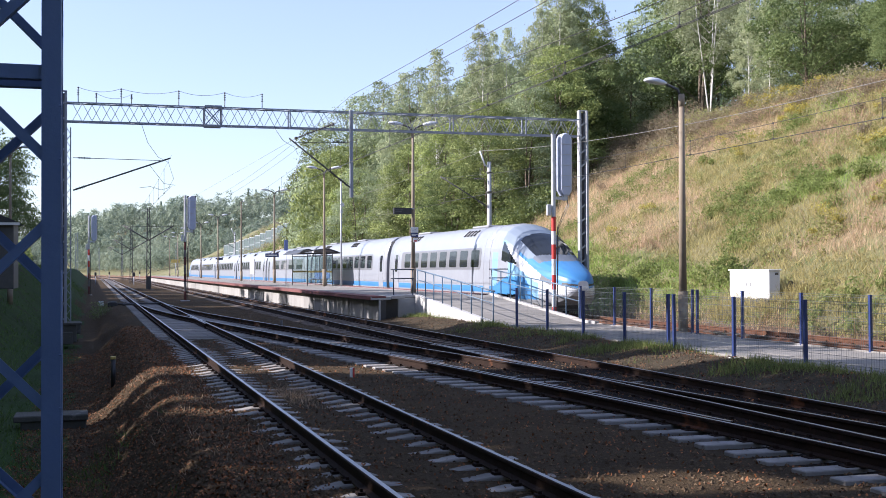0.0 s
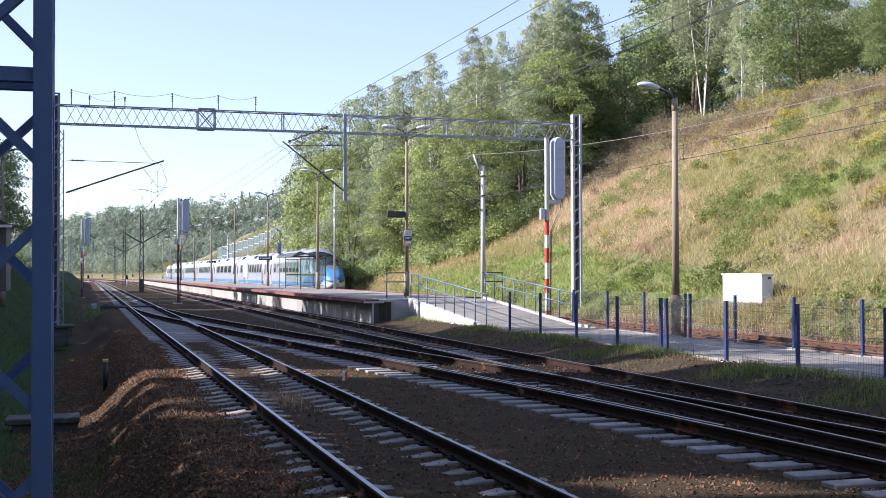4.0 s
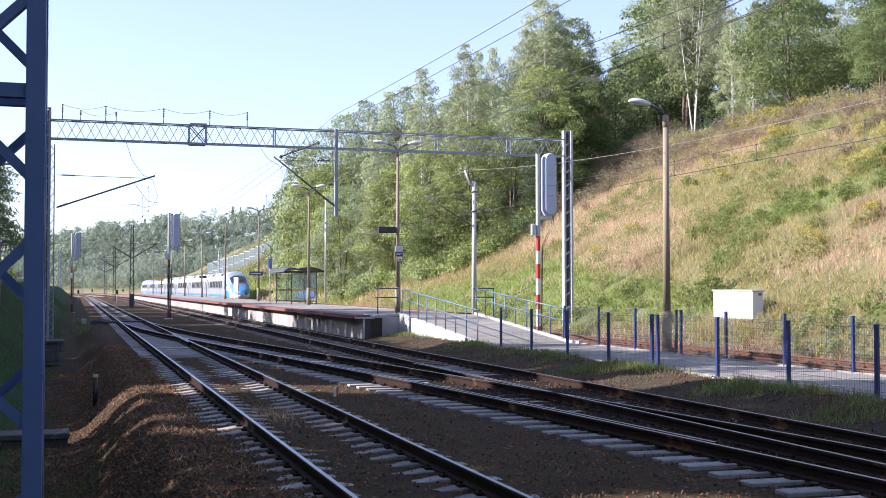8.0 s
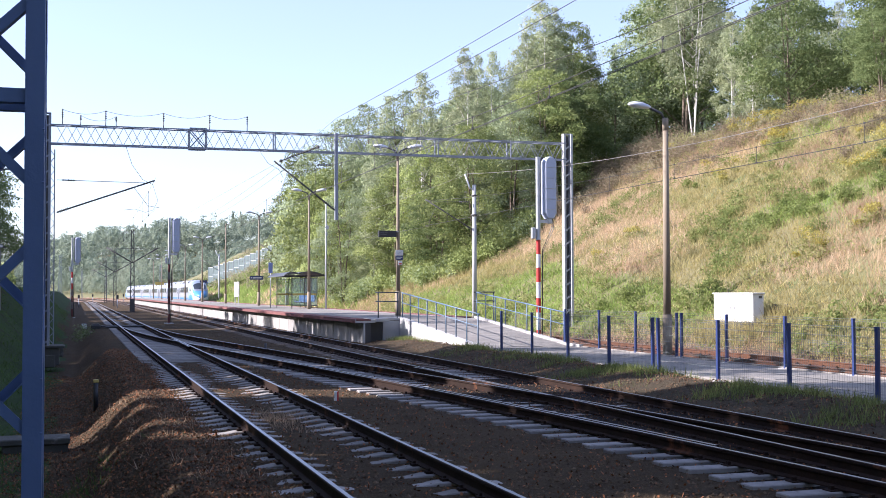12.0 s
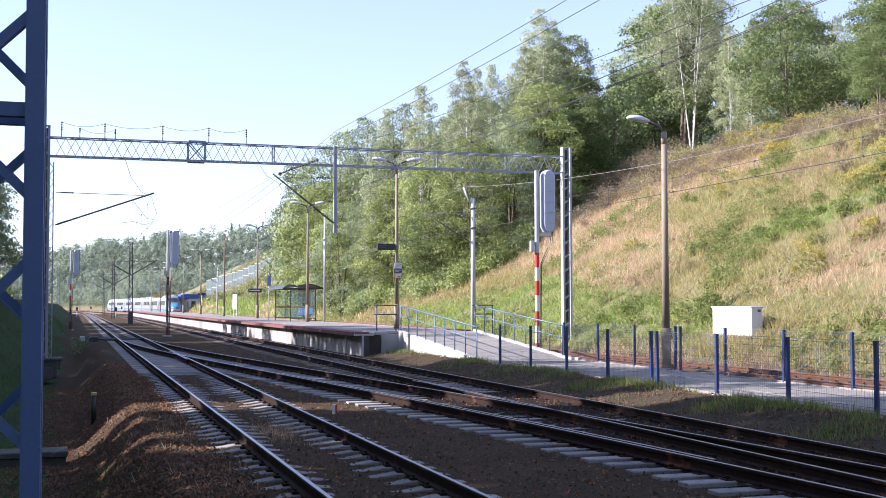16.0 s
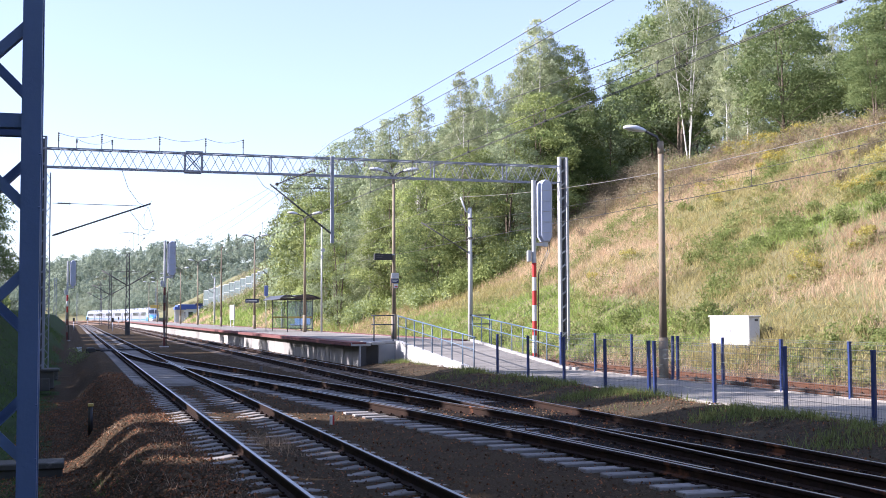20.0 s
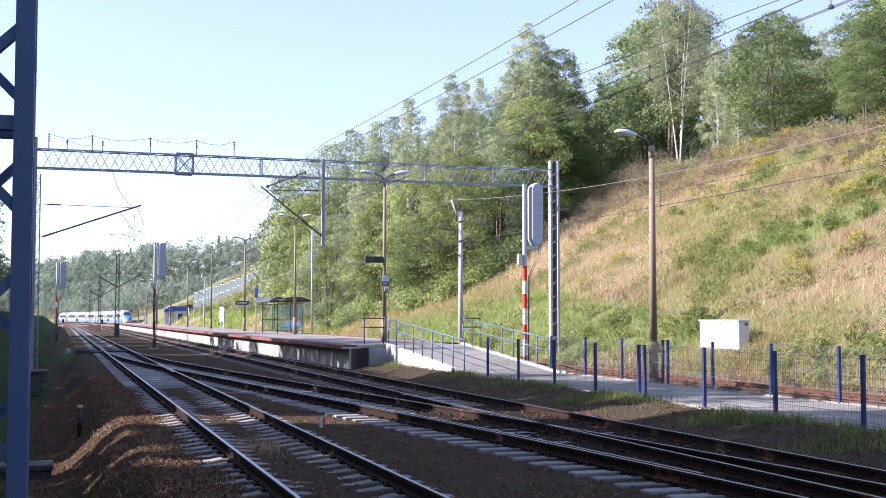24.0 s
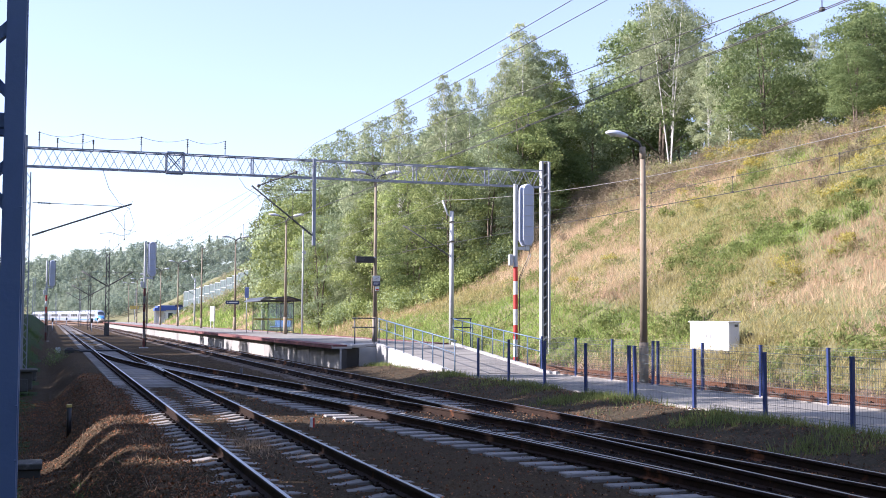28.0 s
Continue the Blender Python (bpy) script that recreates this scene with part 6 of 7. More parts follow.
# the tall trees whose tops stand out: bearing, distance, kind, slenderness
spots = []
for b, d, k, slim in ((10.6, 128, 1, 1.0), (12.3, 118, 2, 1.0), (13.6, 112, 2, 0.8), (14.5, 104, 0, 0.75), (15.3, 102, 2, 0.8), (16.3, 94, 0, 0.85), (18.3, 90, 3, 0.9), (18.9, 94, 0, 0.6), (19.7, 91, 0, 0.7),
                      (21.2, 94, 0, 0.8), (22.0, 95, 3, 1.1), (22.7, 96, 3, 0.9), (24.4, 99, 0, 0.75), (25.5, 101, 6, 0.85), (23.5, 98, 1, 0.8)):
    x, y = d * math.sin(radians(b)), d * math.cos(radians(b))
    f = canopy_height(x, y) / TALL[k]
    plant(k, x, y, f * slim, b * 1.7, tall=1 / slim)
    spots.append((x, y))
for x, y, top, k in ((33.4, 82.0, 0.185, 1), (30.2, 80.8, 0.160, 2), (35.6, 85.0, 0.165, 4), (37.6, 86.5, 0.175, 4), (27.2, 80.5, 0.140, 1)):
    h = math.hypot(x, y) * top + 1.9 - float(ground_z(x, y))
    plant(k, x, y, (h / TALL[k]) ** 0.7, x, tall=(h / TALL[k]) ** 0.3)
    spots.append((x, y))
first = len(spots)
for _ in range(9000):
    x, y = tr_rng.uniform(21.5, 60), tr_rng.uniform(74, 140)
    if y < wood_edge(x) + tr_rng.uniform(0.8, 3.0) or x < 0.170 * y + 1.2 or len(spots) > 88:
        continue
    gap = 2.7 + max(0, y - 88) * 0.05
    if all((x - a) ** 2 + (y - b) ** 2 > gap * gap for a, b in spots):
        spots.append((x, y))
for x, y in spots[first:]:
    deep = y - float(wood_edge(x))
    if deep > 13:
        k = int(tr_rng.choice([7, 8, 6], p=[0.55, 0.35, 0.10]))
    elif x > 30.5 and deep < 9:
        k = int(tr_rng.choice([4, 1, 0], p=[0.2, 0.5, 0.3]))
    else:
        k = int(tr_rng.choice([0, 1, 2, 4], p=[0.16, 0.48, 0.28, 0.08]))
    f = fitted(k, x, y, 0.55, 0.84) * (0.66 + 0.34 * float(smooth(0.5, 9, deep)))
    wide = max(0.62, f) ** 0.6
    plant(k, x, y, wide, tr_rng.uniform(0, 6.28), tall=f / wide)
# trees along the crest
for x, y, k in ((48, 86, 3), (47.5, 71, 2), (47, 75, 0), (49, 68, 0), (46, 59, 4), (44.6, 56.3, 4), (48, 53, 4), (47.5, 48.5, 4), (49, 77, 2), (54, 62, 8), (54, 80, 7),
                (52, 92, 8), (47, 94, 4), (46.5, 89, 2), (45.5, 83, 4), (50.5, 64, 7), (51, 58, 7), (43.8, 50.5, 4)):
    f = fitted(k, x, y, 0.86, 1.0)
    plant(k, x, y, f, tr_rng.uniform(0, 6.28))
for x, y, f in ((47.8, 64, 0.55), (48.6, 60, 0.6), (47.4, 68, 0.5), (48.8, 56, 0.6), (49.5, 72, 0.6)):
    plant(4, x, y, f, x)
plant(4, 42.7, 64.2, 0.78, 1.0, tall=1.0)
plant(4, 41.0, 53.2, 0.44, 2.0)
plant(0, 43.2, 71.8, 0.55, 3.0)
plant(3, 43.5, 69.8, 0.47, 0.5)
# the tree on the bank across the track, and those beside the line that shade the yard
for x, y, k, s in ((-6.3, 76, 4, 0.75), (-10, 84, 1, 0.7), (-5.0, 66, 4, 0.55)):
    plant(k, x, y, s, 0.7)


LANES = ((29.33, 0.85, -9), (15.42, 0.36, 4.4, 6.4))


def dapple(x, y, z):
    """Small openings through which the sun reaches the bank beside the ditch."""
    lane, land = y + 0.25 * (x + 14), x + z / 0.571
    hole = np.zeros(len(x), bool)
    for i in np.nonzero((lane > 19.0) & (lane < 28.4) & (land > -1.2) & (land < 2.6))[0]:
        hole[i] = noise.noise((lane[i] * 1.3, land[i] * 1.0, 3.3)) + 0.7 * noise.noise((lane[i] * 4.1, land[i] * 3.7, 8.1)) > 0.25
    return hole


def tree_belt(y0, y1, gaps, label, n=30000, high=15.6):
    """A dense belt of trees beside the line, open along a few sun-wise lanes."""
    r = np.random.default_rng(31)
    x, y = r.uniform(-19.5, -13, n), r.uniform(y0, y1, n)
    top = high - np.where(y > 46, 1.7, 0) + np.where((y > 86.5) & (y < 100.5), 4.2, 0) + np.where((y > 54.5) & (y < 70), 1.5, 0) + np.where(y > 46, 0.7, 1.6) * np.sin(y * 0.55) + np.where(y > 46, 0.6, 1.0) * np.sin(y * 1.31 + 1) - 0.25 * np.abs(x + 16) ** 1.3
    z = 0.6 + (top - 0.6) * r.uniform(0, 1, n) ** 0.85
    lane = y + 0.25 * (x + 14)
    keep = np.ones(n, bool)
    for c, w, x0, *x1 in gaps:
        keep &= (np.abs(lane - c) > w * (0.85 + 0.3 * r.uniform(0, 1, n)) + 0.3) | (z + 2.0 < (x0 - x) * 0.571) | (z + 2.0 > ((x1 or [99])[0] - x) * 0.571)
    keep &= ~dapple(x, y, z + 2.0)
    c = np.stack([x, y, z + 2.0], 1)[keep]
    u = r.normal(size=c.shape)
    v = np.cross(u, r.normal(size=c.shape))
    u /= np.linalg.norm(u, axis=1)[:, None]
    v /= np.linalg.norm(v, axis=1)[:, None]
    s = r.uniform(0.22, 0.42, (len(c), 1))
    tagged(new("tree_belt", quads_mesh("tree_belt", c, u * s, v * s, LEAF[1])), label, "trees", kind="stuff")
    g = Geo()
    for i in range(15):
        yy = y0 + (y1 - y0) * (i + 0.5) / 15
        if all(abs(yy - c) > 1.2 for c, w, *_ in gaps):
            g.tube([(-16.2, yy, 1.5), (-16.1, yy + 0.2, 8), (-16, yy, 14)], 0.2, 8, r1=0.05)
    tagged(new("tree_belt_trunks", g.mesh("tree_belt_trunks", [BARK])), "brown trunks of the tree belt beside the line", "trees", kind="stuff")


tree_belt(-28, 70, LANES + ((48.9, 3.7, 11.0), (46.3, 1.6, 10.6)), "dense tree belt on the bank beside the line", 42600, 16.2)
tree_belt(70, 150, ((74.5, 0.5, 4.2), (86, 0.8, 4.2), (97, 1.0, -9), (112, 1.6, -9), (128, 2.0, -9)), "looser tree belt further along the line", 30000, 12.7)
# added out of view, so the train windows don't mirror bright sky
tree_belt(151, 285, (), "unseen low trees added to darken train window reflections", 16000, 7.0)
for k in range(len(KINDS)):
    if not used[k]:
        plant(k, 60, 110 + k)


def canopy(name, n, spans, gaps, label, seed):
    """Trees close by, beside and behind the viewer, as one mass of leaves."""
    r = np.random.default_rng(seed)
    (xa, xb), (ya, yb), (za, zb) = spans
    c = np.stack([r.uniform(xa, xb, n), r.uniform(ya, yb, n), r.uniform(za, zb, n)], 1)
    lump = np.array([noise.noise((p[0] * 0.35, p[1] * 0.35, p[2] * 0.35)) for p in c])
    lane = c[:, 1] + 0.25 * (c[:, 0] + 14)
    keep = (lump > -0.12) & (c[:, 0] < -0.085 * c[:, 1] - 2.2) | (c[:, 1] < -2.5) & (lump > -0.12)
    for q, w, x0, *x1 in gaps:
        keep &= (np.abs(lane - q) > w + 0.35) | (c[:, 2] < (x0 - c[:, 0]) * 0.571) | (c[:, 2] > ((x1 or [99])[0] - c[:, 0]) * 0.571)
    keep &= ~dapple(c[:, 0], c[:, 1], c[:, 2])
    c = c[keep]
    u = r.normal(size=c.shape)
    v = np.cross(u, r.normal(size=c.shape))
    u /= np.linalg.norm(u, axis=1)[:, None]
    v /= np.linalg.norm(v, axis=1)[:, None]
    s = r.uniform(0.16, 0.30, (len(c), 1))
    tagged(new(name, quads_mesh(name, c, u * s, v * s, LEAF[1])), label, "trees", kind="stuff")


canopy("bank_trees", 16000, ((-13, -3), (-6, 44), (3.5, 13.5)), LANES, "overhanging trees on the bank near the mast", 71)
# unseen leaf mass, added to hold sky light off the near ground
canopy("trees_behind", 14000, ((-14, 16), (-24, -5), (1.0, 14)), LANES, "unseen trees added behind the viewpoint to cut sky light", 72)


def tuft_field(name, pts, height, width, mat, label, seed, blades=5, spread=0.25, lean=0.35):
    """Blades of grass at many places, one object."""
    r = np.random.default_rng(seed)
    n = len(pts)
    base = np.repeat(pts, blades, 0)
    base[:, :2] += r.normal(0, spread, (n * blades, 2))
    base[:, 2] -= 0.05
    a = r.uniform(0, 6.283, n * blades)
    hh = height * r.uniform(0.5, 1.3, n * blades)
    u = np.stack([np.cos(a), np.sin(a), 0 * a], 1) * (width * r.uniform(0.6, 1.4, n * blades))[:, None]
    v = np.stack([r.normal(0, lean, n * blades) * hh, r.normal(0, lean, n * blades) * hh, hh], 1)
    ob = new(name, quads_mesh(name, base, u, v, mat, tips=True))
    return tagged(ob, label, "grass", kind="stuff")


STRAW = leaf_material("dry_straw_grass", (0.57, 0.42, 0.285), (0.65, 0.49, 0.335), 0.3)
PINKGRASS = leaf_material("reddish_seed_grass", (0.50, 0.355, 0.235), (0.43, 0.31, 0.205), 0.3)
GREENGRASS = leaf_material("green_meadow_grass", (0.37, 0.335, 0.14), (0.44, 0.37, 0.18), 0.35)
LUSH = leaf_material("lush_green_weeds", (0.24, 0.345, 0.085), (0.32, 0.39, 0.12), 0.3)
VERGE = leaf_material("dull_verge_grass", (0.15, 0.195, 0.058), (0.20, 0.215, 0.08), 0.4)
GOLD = leaf_material("goldenrod_flowers", (0.52, 0.43, 0.10), (0.40, 0.36, 0.12), 0.3)


def slope_points(n, seed):
    r = np.random.default_rng(seed)
    x, y = r.uniform(20.7, 47, n), r.uniform(18, 112, n)
    keep = x < 0.82 * y + 6
    x, y = x[keep], y[keep]
    return np.stack([x, y, ground_z(x, y) + unevenness(x, y)], 1)


vr0 = np.random.default_rng(77)


def field_noise(p, s, off):
    return np.array([noise.noise((a * s, b * s * 0.8, off)) for a, b in p[:, :2]])


# how the growth on the slope changes: x, y, reach across, reach along, kind (0 straw, 1 reddish, 2 meadow green, 3 lush)
PATCHES = [(23.4, 66, 2.3, 9, 3), (22.6, 74, 2.6, 12, 3), (23.6, 58, 2.0, 8, 3), (25.8, 73, 1.8, 6, 2), (24.6, 62, 1.6, 5, 2), (31, 71, 3.5, 6, 0), (34.2, 67.5, 2.2, 6, 0), (36.5, 62.5, 1.6, 5, 0), (32.5, 53, 2.0, 5, 2), (27, 57, 2.6, 6, 0), (26, 33, 3.0, 6, 0), (28.5, 33, 3, 4, 1), (29.5, 37, 2.0, 4, 1), (26.3, 51.5, 1.6, 3, 1), (36, 51, 1.8, 4, 1), (39, 66, 1.6, 5, 1),
           (30, 45, 2.0, 4, 3), (31, 41, 1.5, 3, 3), (33.4, 60, 1.6, 4, 2), (29, 50, 1.8, 3, 2), (34, 43.5, 2, 4, 2), (39, 56, 1.4, 4, 3), (23.2, 54, 1.9, 9, 3), (23.2, 46, 1.9, 7, 3), (23.0, 39, 1.6, 6, 3), (22.2, 30, 1.0, 7, 2), (25.5, 60, 1.6, 6, 3), (26.5, 44, 1.8, 4, 2), (28.4, 58, 1.1, 3, 2), (25, 46, 1.5, 6, 2), (36, 57, 1.6, 3, 2), (38, 47, 2.4, 4, 2), (24, 36, 1.4, 4, 2)]
P = slope_points(46000, 3)
P = P[(np.abs(P[:, 0] - WX) > 0.9) | (np.abs(P[:, 1] - WY) > 1.6)]
f1, f2 = field_noise(P, 0.10, 1.0), field_noise(P, 0.30, 9.0)
up = (P[:, 0] - 20.6) / 23.0
score = np.stack([0.24 + 0.3 * f1 + 0.2 * f2, 0.20 - 0.25 * f1 + 0.3 * f2, 0.25 - 0.45 * f2, 0.06 - 0.3 * f1 - 0.2 * f2 - 0.3 * up], 1)
for px, py, rx, ry, kind in PATCHES:
    score[:, kind] += 0.75 * np.exp(-((P[:, 0] - px) / rx) ** 2 - ((P[:, 1] - py) / ry) ** 2)
choice = np.argmax(score + vr0.normal(0, 0.13, score.shape), 1)
straw, pink, green, lush = (choice == k for k in range(4))
tuft_field("straw_grass", P[straw], 0.46, 0.012, STRAW, "tall dry straw-coloured grass on the slope", 1, 8, 0.25, 0.45)
tuft_field("seed_grass", P[pink], 0.44, 0.013, PINKGRASS, "reddish seeding grass on the slope", 2, 8, 0.25, 0.5)
tuft_field("meadow_grass", P[green], 0.34, 0.016, GREENGRASS, "green and yellowish meadow grass on the slope", 3, 8, 0.25, 0.55)
tuft_field("weeds", P[lush], 0.30, 0.018, LUSH, "lush green weeds on the slope and at its foot", 4, 8, 0.25, 0.6)


def bush_field(name, pts, radius, leaves, size, mat, label, seed, category="shrubs", lift=0.55, flat=0.75):
    """Low leafy plants scattered over the slope, one object."""
    r = np.random.default_rng(seed)
    n = len(pts)
    rad = np.repeat(radius * r.uniform(0.5, 1.4, n), leaves)
    d = r.normal(size=(n * leaves, 3))
    d /= np.linalg.norm(d, axis=1)[:, None]
    c = np.repeat(pts, leaves, 0) + d * (rad * r.uniform(0.3, 1, n * leaves))[:, None] * np.array([1, 1, flat])
    c[:, 2] += rad * lift
    u, v = leaf_axes(r, 0.4 * d + np.array([-0.2, 0, 0.3]), 0.8)
    s = size * r.uniform(0.5, 1.3, (n * leaves, 1))
    tagged(new(name, quads_mesh(name, c, u * s * 0.7, v * s * 1.2, mat, tips="leaf")), label, category, kind="stuff")


HERB = leaf_material("yellow_green_herbs", (0.29, 0.30, 0.115), (0.35, 0.34, 0.15), 0.25)
SCRUB = leaf_material("grey_brown_scrub", (0.36, 0.31, 0.215), (0.31, 0.30, 0.18), 0.18)
TEASEL = leaf_material("brown_seed_heads", (0.29, 0.225, 0.165), (0.235, 0.205, 0.13), 0.2)
BUSHGREEN = leaf_material("olive_bush_leaves", (0.175, 0.235, 0.075), (0.27, 0.30, 0.105), 0.25)
g1 = field_noise(P, 0.16, 30.0)


def grove(spec, seed, spread=1.0):
    """Places for shrubs: about n round each centre (x, y, n, reach)."""
    r = np.random.default_rng(seed)
    q = np.array([(x + r.normal(0, w), y + r.normal(0, w * 1.6)) for x, y, n, w in spec for _ in range(n)])
    return np.stack([q[:, 0], q[:, 1], ground_z(q[:, 0], q[:, 1]) + unevenness(q[:, 0], q[:, 1])], 1)


near_green = np.exp(-((P[:, 0] - 30.3) / 1.8) ** 2 - ((P[:, 1] - 43.5) / 4.5) ** 2)
bush_field("slope_shrubs", P[(g1 + 0.6 * near_green > 0.36) & (vr0.uniform(0, 1, len(P)) < 0.08)], 0.45, 110, 0.05, BUSHGREEN, "green leafy shrubs dotted over the slope", 21)
bush_field("slope_herbs", P[(f2 > 0.04) & (vr0.uniform(0, 1, len(P)) < 0.11)], 0.42, 56, 0.05, HERB, "yellow-green herbs dotted over the slope", 22)
bush_field("nettle_bushes", grove([(29.5, 44.3, 9, 0.8), (30.2, 46, 7, 0.8), (31.0, 41.5, 8, 0.7), (34, 60.5, 6, 0.9), (33.0, 42.5, 8, 0.6), (28.6, 50.5, 6, 0.7), (37, 57, 5, 0.6), (23.4, 47, 9, 0.8), (23, 41.5, 8, 0.6)], 26), 0.5, 300, 0.05, BUSHGREEN, "leafy green bushes on the slope", 27)
# brownish scrub: the upper corner towards the wood, and near the crest
bush_field("dry_shrubs", grove([(36.6, 80, 14, 1.4), (38.2, 77, 16, 1.3), (39.2, 71, 14, 1.0), (35.0, 78, 10, 1.2), (33.4, 75.5, 7, 1.0), (38.5, 64.5, 8, 0.9), (40.5, 60, 9, 0.8), (39.3, 52, 8, 0.9), (37.5, 49.5, 6, 1.0), (40.6, 68, 8, 0.7), (36.8, 66, 4, 0.8)], 28), 0.80, 420, 0.045, TEASEL, "brownish dry shrubs near the crest", 23)
bush_field("tall_dry_scrub", grove([(34.5, 77.5, 7, 1.0), (36.3, 81, 8, 1.2), (38, 79, 8, 1.2), (33, 75, 5, 0.9), (39.5, 76.5, 7, 1.0), (40.5, 81, 6, 1.0)], 33)[::2], 0.95, 1100, 0.042, TEASEL, "tall brown-grey scrub in the corner by the wood", 34, lift=0.75, flat=0.95)
bush_field("grey_shrubs", grove([(35.5, 78.5, 10, 1.3), (37.3, 78, 9, 1.6), (39.6, 73, 9, 1.0), (36, 76.5, 6, 1.2), (40.3, 64, 6, 0.8), (40.6, 56, 6, 0.9)], 29), 0.75, 320, 0.05, SCRUB, "grey-green scrub near the crest", 30)
# goldenrod: leafy stems below, yellow heads on top
GOLDS = grove([(37.7, 58.8, 6, 0.5), (32.3, 43.5, 5, 0.5), (26.3, 38.8, 4, 0.4), (28.3, 37.7, 3, 0.4), (28.1, 58, 4, 0.8), (41.2, 66.0, 9, 0.5), (41.2, 63.8, 6, 0.4), (41.3, 61.0, 11, 0.5), (40.9, 68.2, 7, 0.4), (40.8, 51, 6, 0.6), (33.8, 58.5, 4, 0.8), (35, 45, 4, 0.8), (40, 72.5, 5, 0.8), (36.6, 47, 3, 0.8)], 31)
bush_field("goldenrod_stems", GOLDS, 0.50, 170, 0.05, HERB, "leafy yellow-green stems of goldenrod", 32, lift=0.6, flat=0.9)
bush_field("goldenrod", GOLDS, 0.42, 130, 0.042, GOLD, "yellow goldenrod in flower", 24, "flowers", 1.55, 0.45)
cr = np.random.default_rng(81)
x, y = cr.uniform(39.5, 43.5, 150), cr.uniform(52, 96, 150)
C = np.stack([x, y, ground_z(x, y)], 1)[((y > 70) | (x > 40.5)) & ((np.abs(y - 64.5) > 5) | (x > 42.4))]
bush_field("crest_scrub", C[::2], 0.85, 300, 0.055, SCRUB, "grey-brown scrub along the crest", 82)
bush_field("crest_bushes", C[1::2], 0.8, 260, 0.06, HERB, "yellow-green bushes along the crest", 83)
x, y = cr.uniform(45, 53, 46), cr.uniform(44, 76, 46)
bush_field("crest_thicket", np.stack([x, y, ground_z(x, y)], 1), 1.5, 420, 0.11, LEAF[3], "dark thicket below the crest trees", 84)
# undergrowth along the edge of the wood
ur = np.random.default_rng(64)
x = ur.uniform(22.2, 34, 330)
y = wood_edge(x) + 9 * ur.uniform(0, 1, 330) ** 1.5
U = np.stack([x, y, ground_z(x, y)], 1)[(x > 0.172 * y + 0.6) & (ur.uniform(0, 1, 330) > smooth(28, 33, x) * 0.85)]
bush_field("undergrowth", U[np.arange(len(U)) % 3 > 0], 1.2, 560, 0.075, LEAF[1], "leafy undergrowth at the edge of the wood", 65)
bush_field("undergrowth_sallow", U[::3], 1.1, 620, 0.065, LEAF[2], "grey-green sallow scrub at the edge of the wood", 66)
# the further slope behind the platform
fr = np.random.default_rng(66)
x, y = fr.uniform(20.9, 42, 26000), fr.uniform(92, 285, 26000)
Q = np.stack([x, y, ground_z(x, y) + unevenness(x, y)], 1)[x < 0.175 * y + 9]
q1 = field_noise(Q, 0.12, 3.0) + fr.normal(0, 0.12, len(Q))
tuft_field("far_meadow_grass", Q[q1 < 0.26], 0.50, 0.05, LUSH, "green meadow grass on the further slope", 67, 6, 0.4, 0.6)
tuft_field("far_straw_grass", Q[q1 >= 0.26], 0.55, 0.05, STRAW, "dry grass on the further slope", 68, 5, 0.4, 0.6)
pick = fr.uniform(0, 1, len(Q))
higher = (Q[:, 0] > 24.5) & (Q[:, 1] > 150)
bush_field("far_shrubs", Q[higher & (pick < 0.05) & (q1 > -0.05)], 1.1, 130, 0.11, LEAF[1], "green shrubs below the noise barrier", 69)
bush_field("far_dry_shrubs", Q[higher & (pick > 0.965) & (q1 < 0.15)], 1.1, 130, 0.10, SCRUB, "brownish scrub below the noise barrier", 70)
bush_field("ditch_bush", np.array([(0.35, 66.0, -0.5), (0.1, 64.5, -0.6), (0.6, 67.5, -0.45)]), 0.5, 220, 0.035, LEAF[3], "dark low bush beside the point machine", 74)
# weeds round the cabinet's foot
x, y = fr.uniform(WX - 1.0, WX + 0.9, 420), fr.uniform(WY - 2.2, WY + 1.6, 420)
W = np.stack([x, y, ground_z(x, y) + unevenness(x, y)], 1)[(np.abs(x - WX - 0.2) > 0.28) | (np.abs(y - WY) > 1.4)]
tuft_field("cabinet_weeds", W, 0.62, 0.016, GREENGRASS, "grass and weeds round the foot of the cabinet", 73, 7, 0.05, 0.45)
# verge beside the path, yard weeds and the bank on the left
vr = np.random.default_rng(8)
x, y = vr.uniform(10.7, 12.95, 7000), vr.uniform(9, 47, 7000)
V = np.stack([x, y, ground_z(x, y) + unevenness(x, y)], 1)
V = V[field_noise(V, 0.6, 4.0) + 0.44 * (V[:, 0] - 12.25) + vr.normal(0, 0.16, len(V)) > 0.04 + 0.5 * smooth(36, 42, V[:, 1])]
tuft_field("verge_grass", V, 0.20, 0.010, VERGE, "short green grass along the path's edge", 6, 9, 0.12)
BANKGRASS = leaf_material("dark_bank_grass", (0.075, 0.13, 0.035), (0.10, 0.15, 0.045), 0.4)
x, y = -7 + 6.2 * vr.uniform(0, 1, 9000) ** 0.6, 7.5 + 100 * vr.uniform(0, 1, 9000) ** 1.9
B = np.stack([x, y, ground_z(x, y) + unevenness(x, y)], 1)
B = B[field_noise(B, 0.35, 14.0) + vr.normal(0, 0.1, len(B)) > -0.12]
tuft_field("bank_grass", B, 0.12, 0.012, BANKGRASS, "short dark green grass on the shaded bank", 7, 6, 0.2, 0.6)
x, y = vr.normal(-0.25, 0.5, 900), vr.uniform(9, 21, 900)
D = np.stack([x, y, ground_z(x, y) + unevenness(x, y)], 1)
D = D[field_noise(D, 0.5, 24.0) + vr.normal(0, 0.1, len(D)) > 0.02]
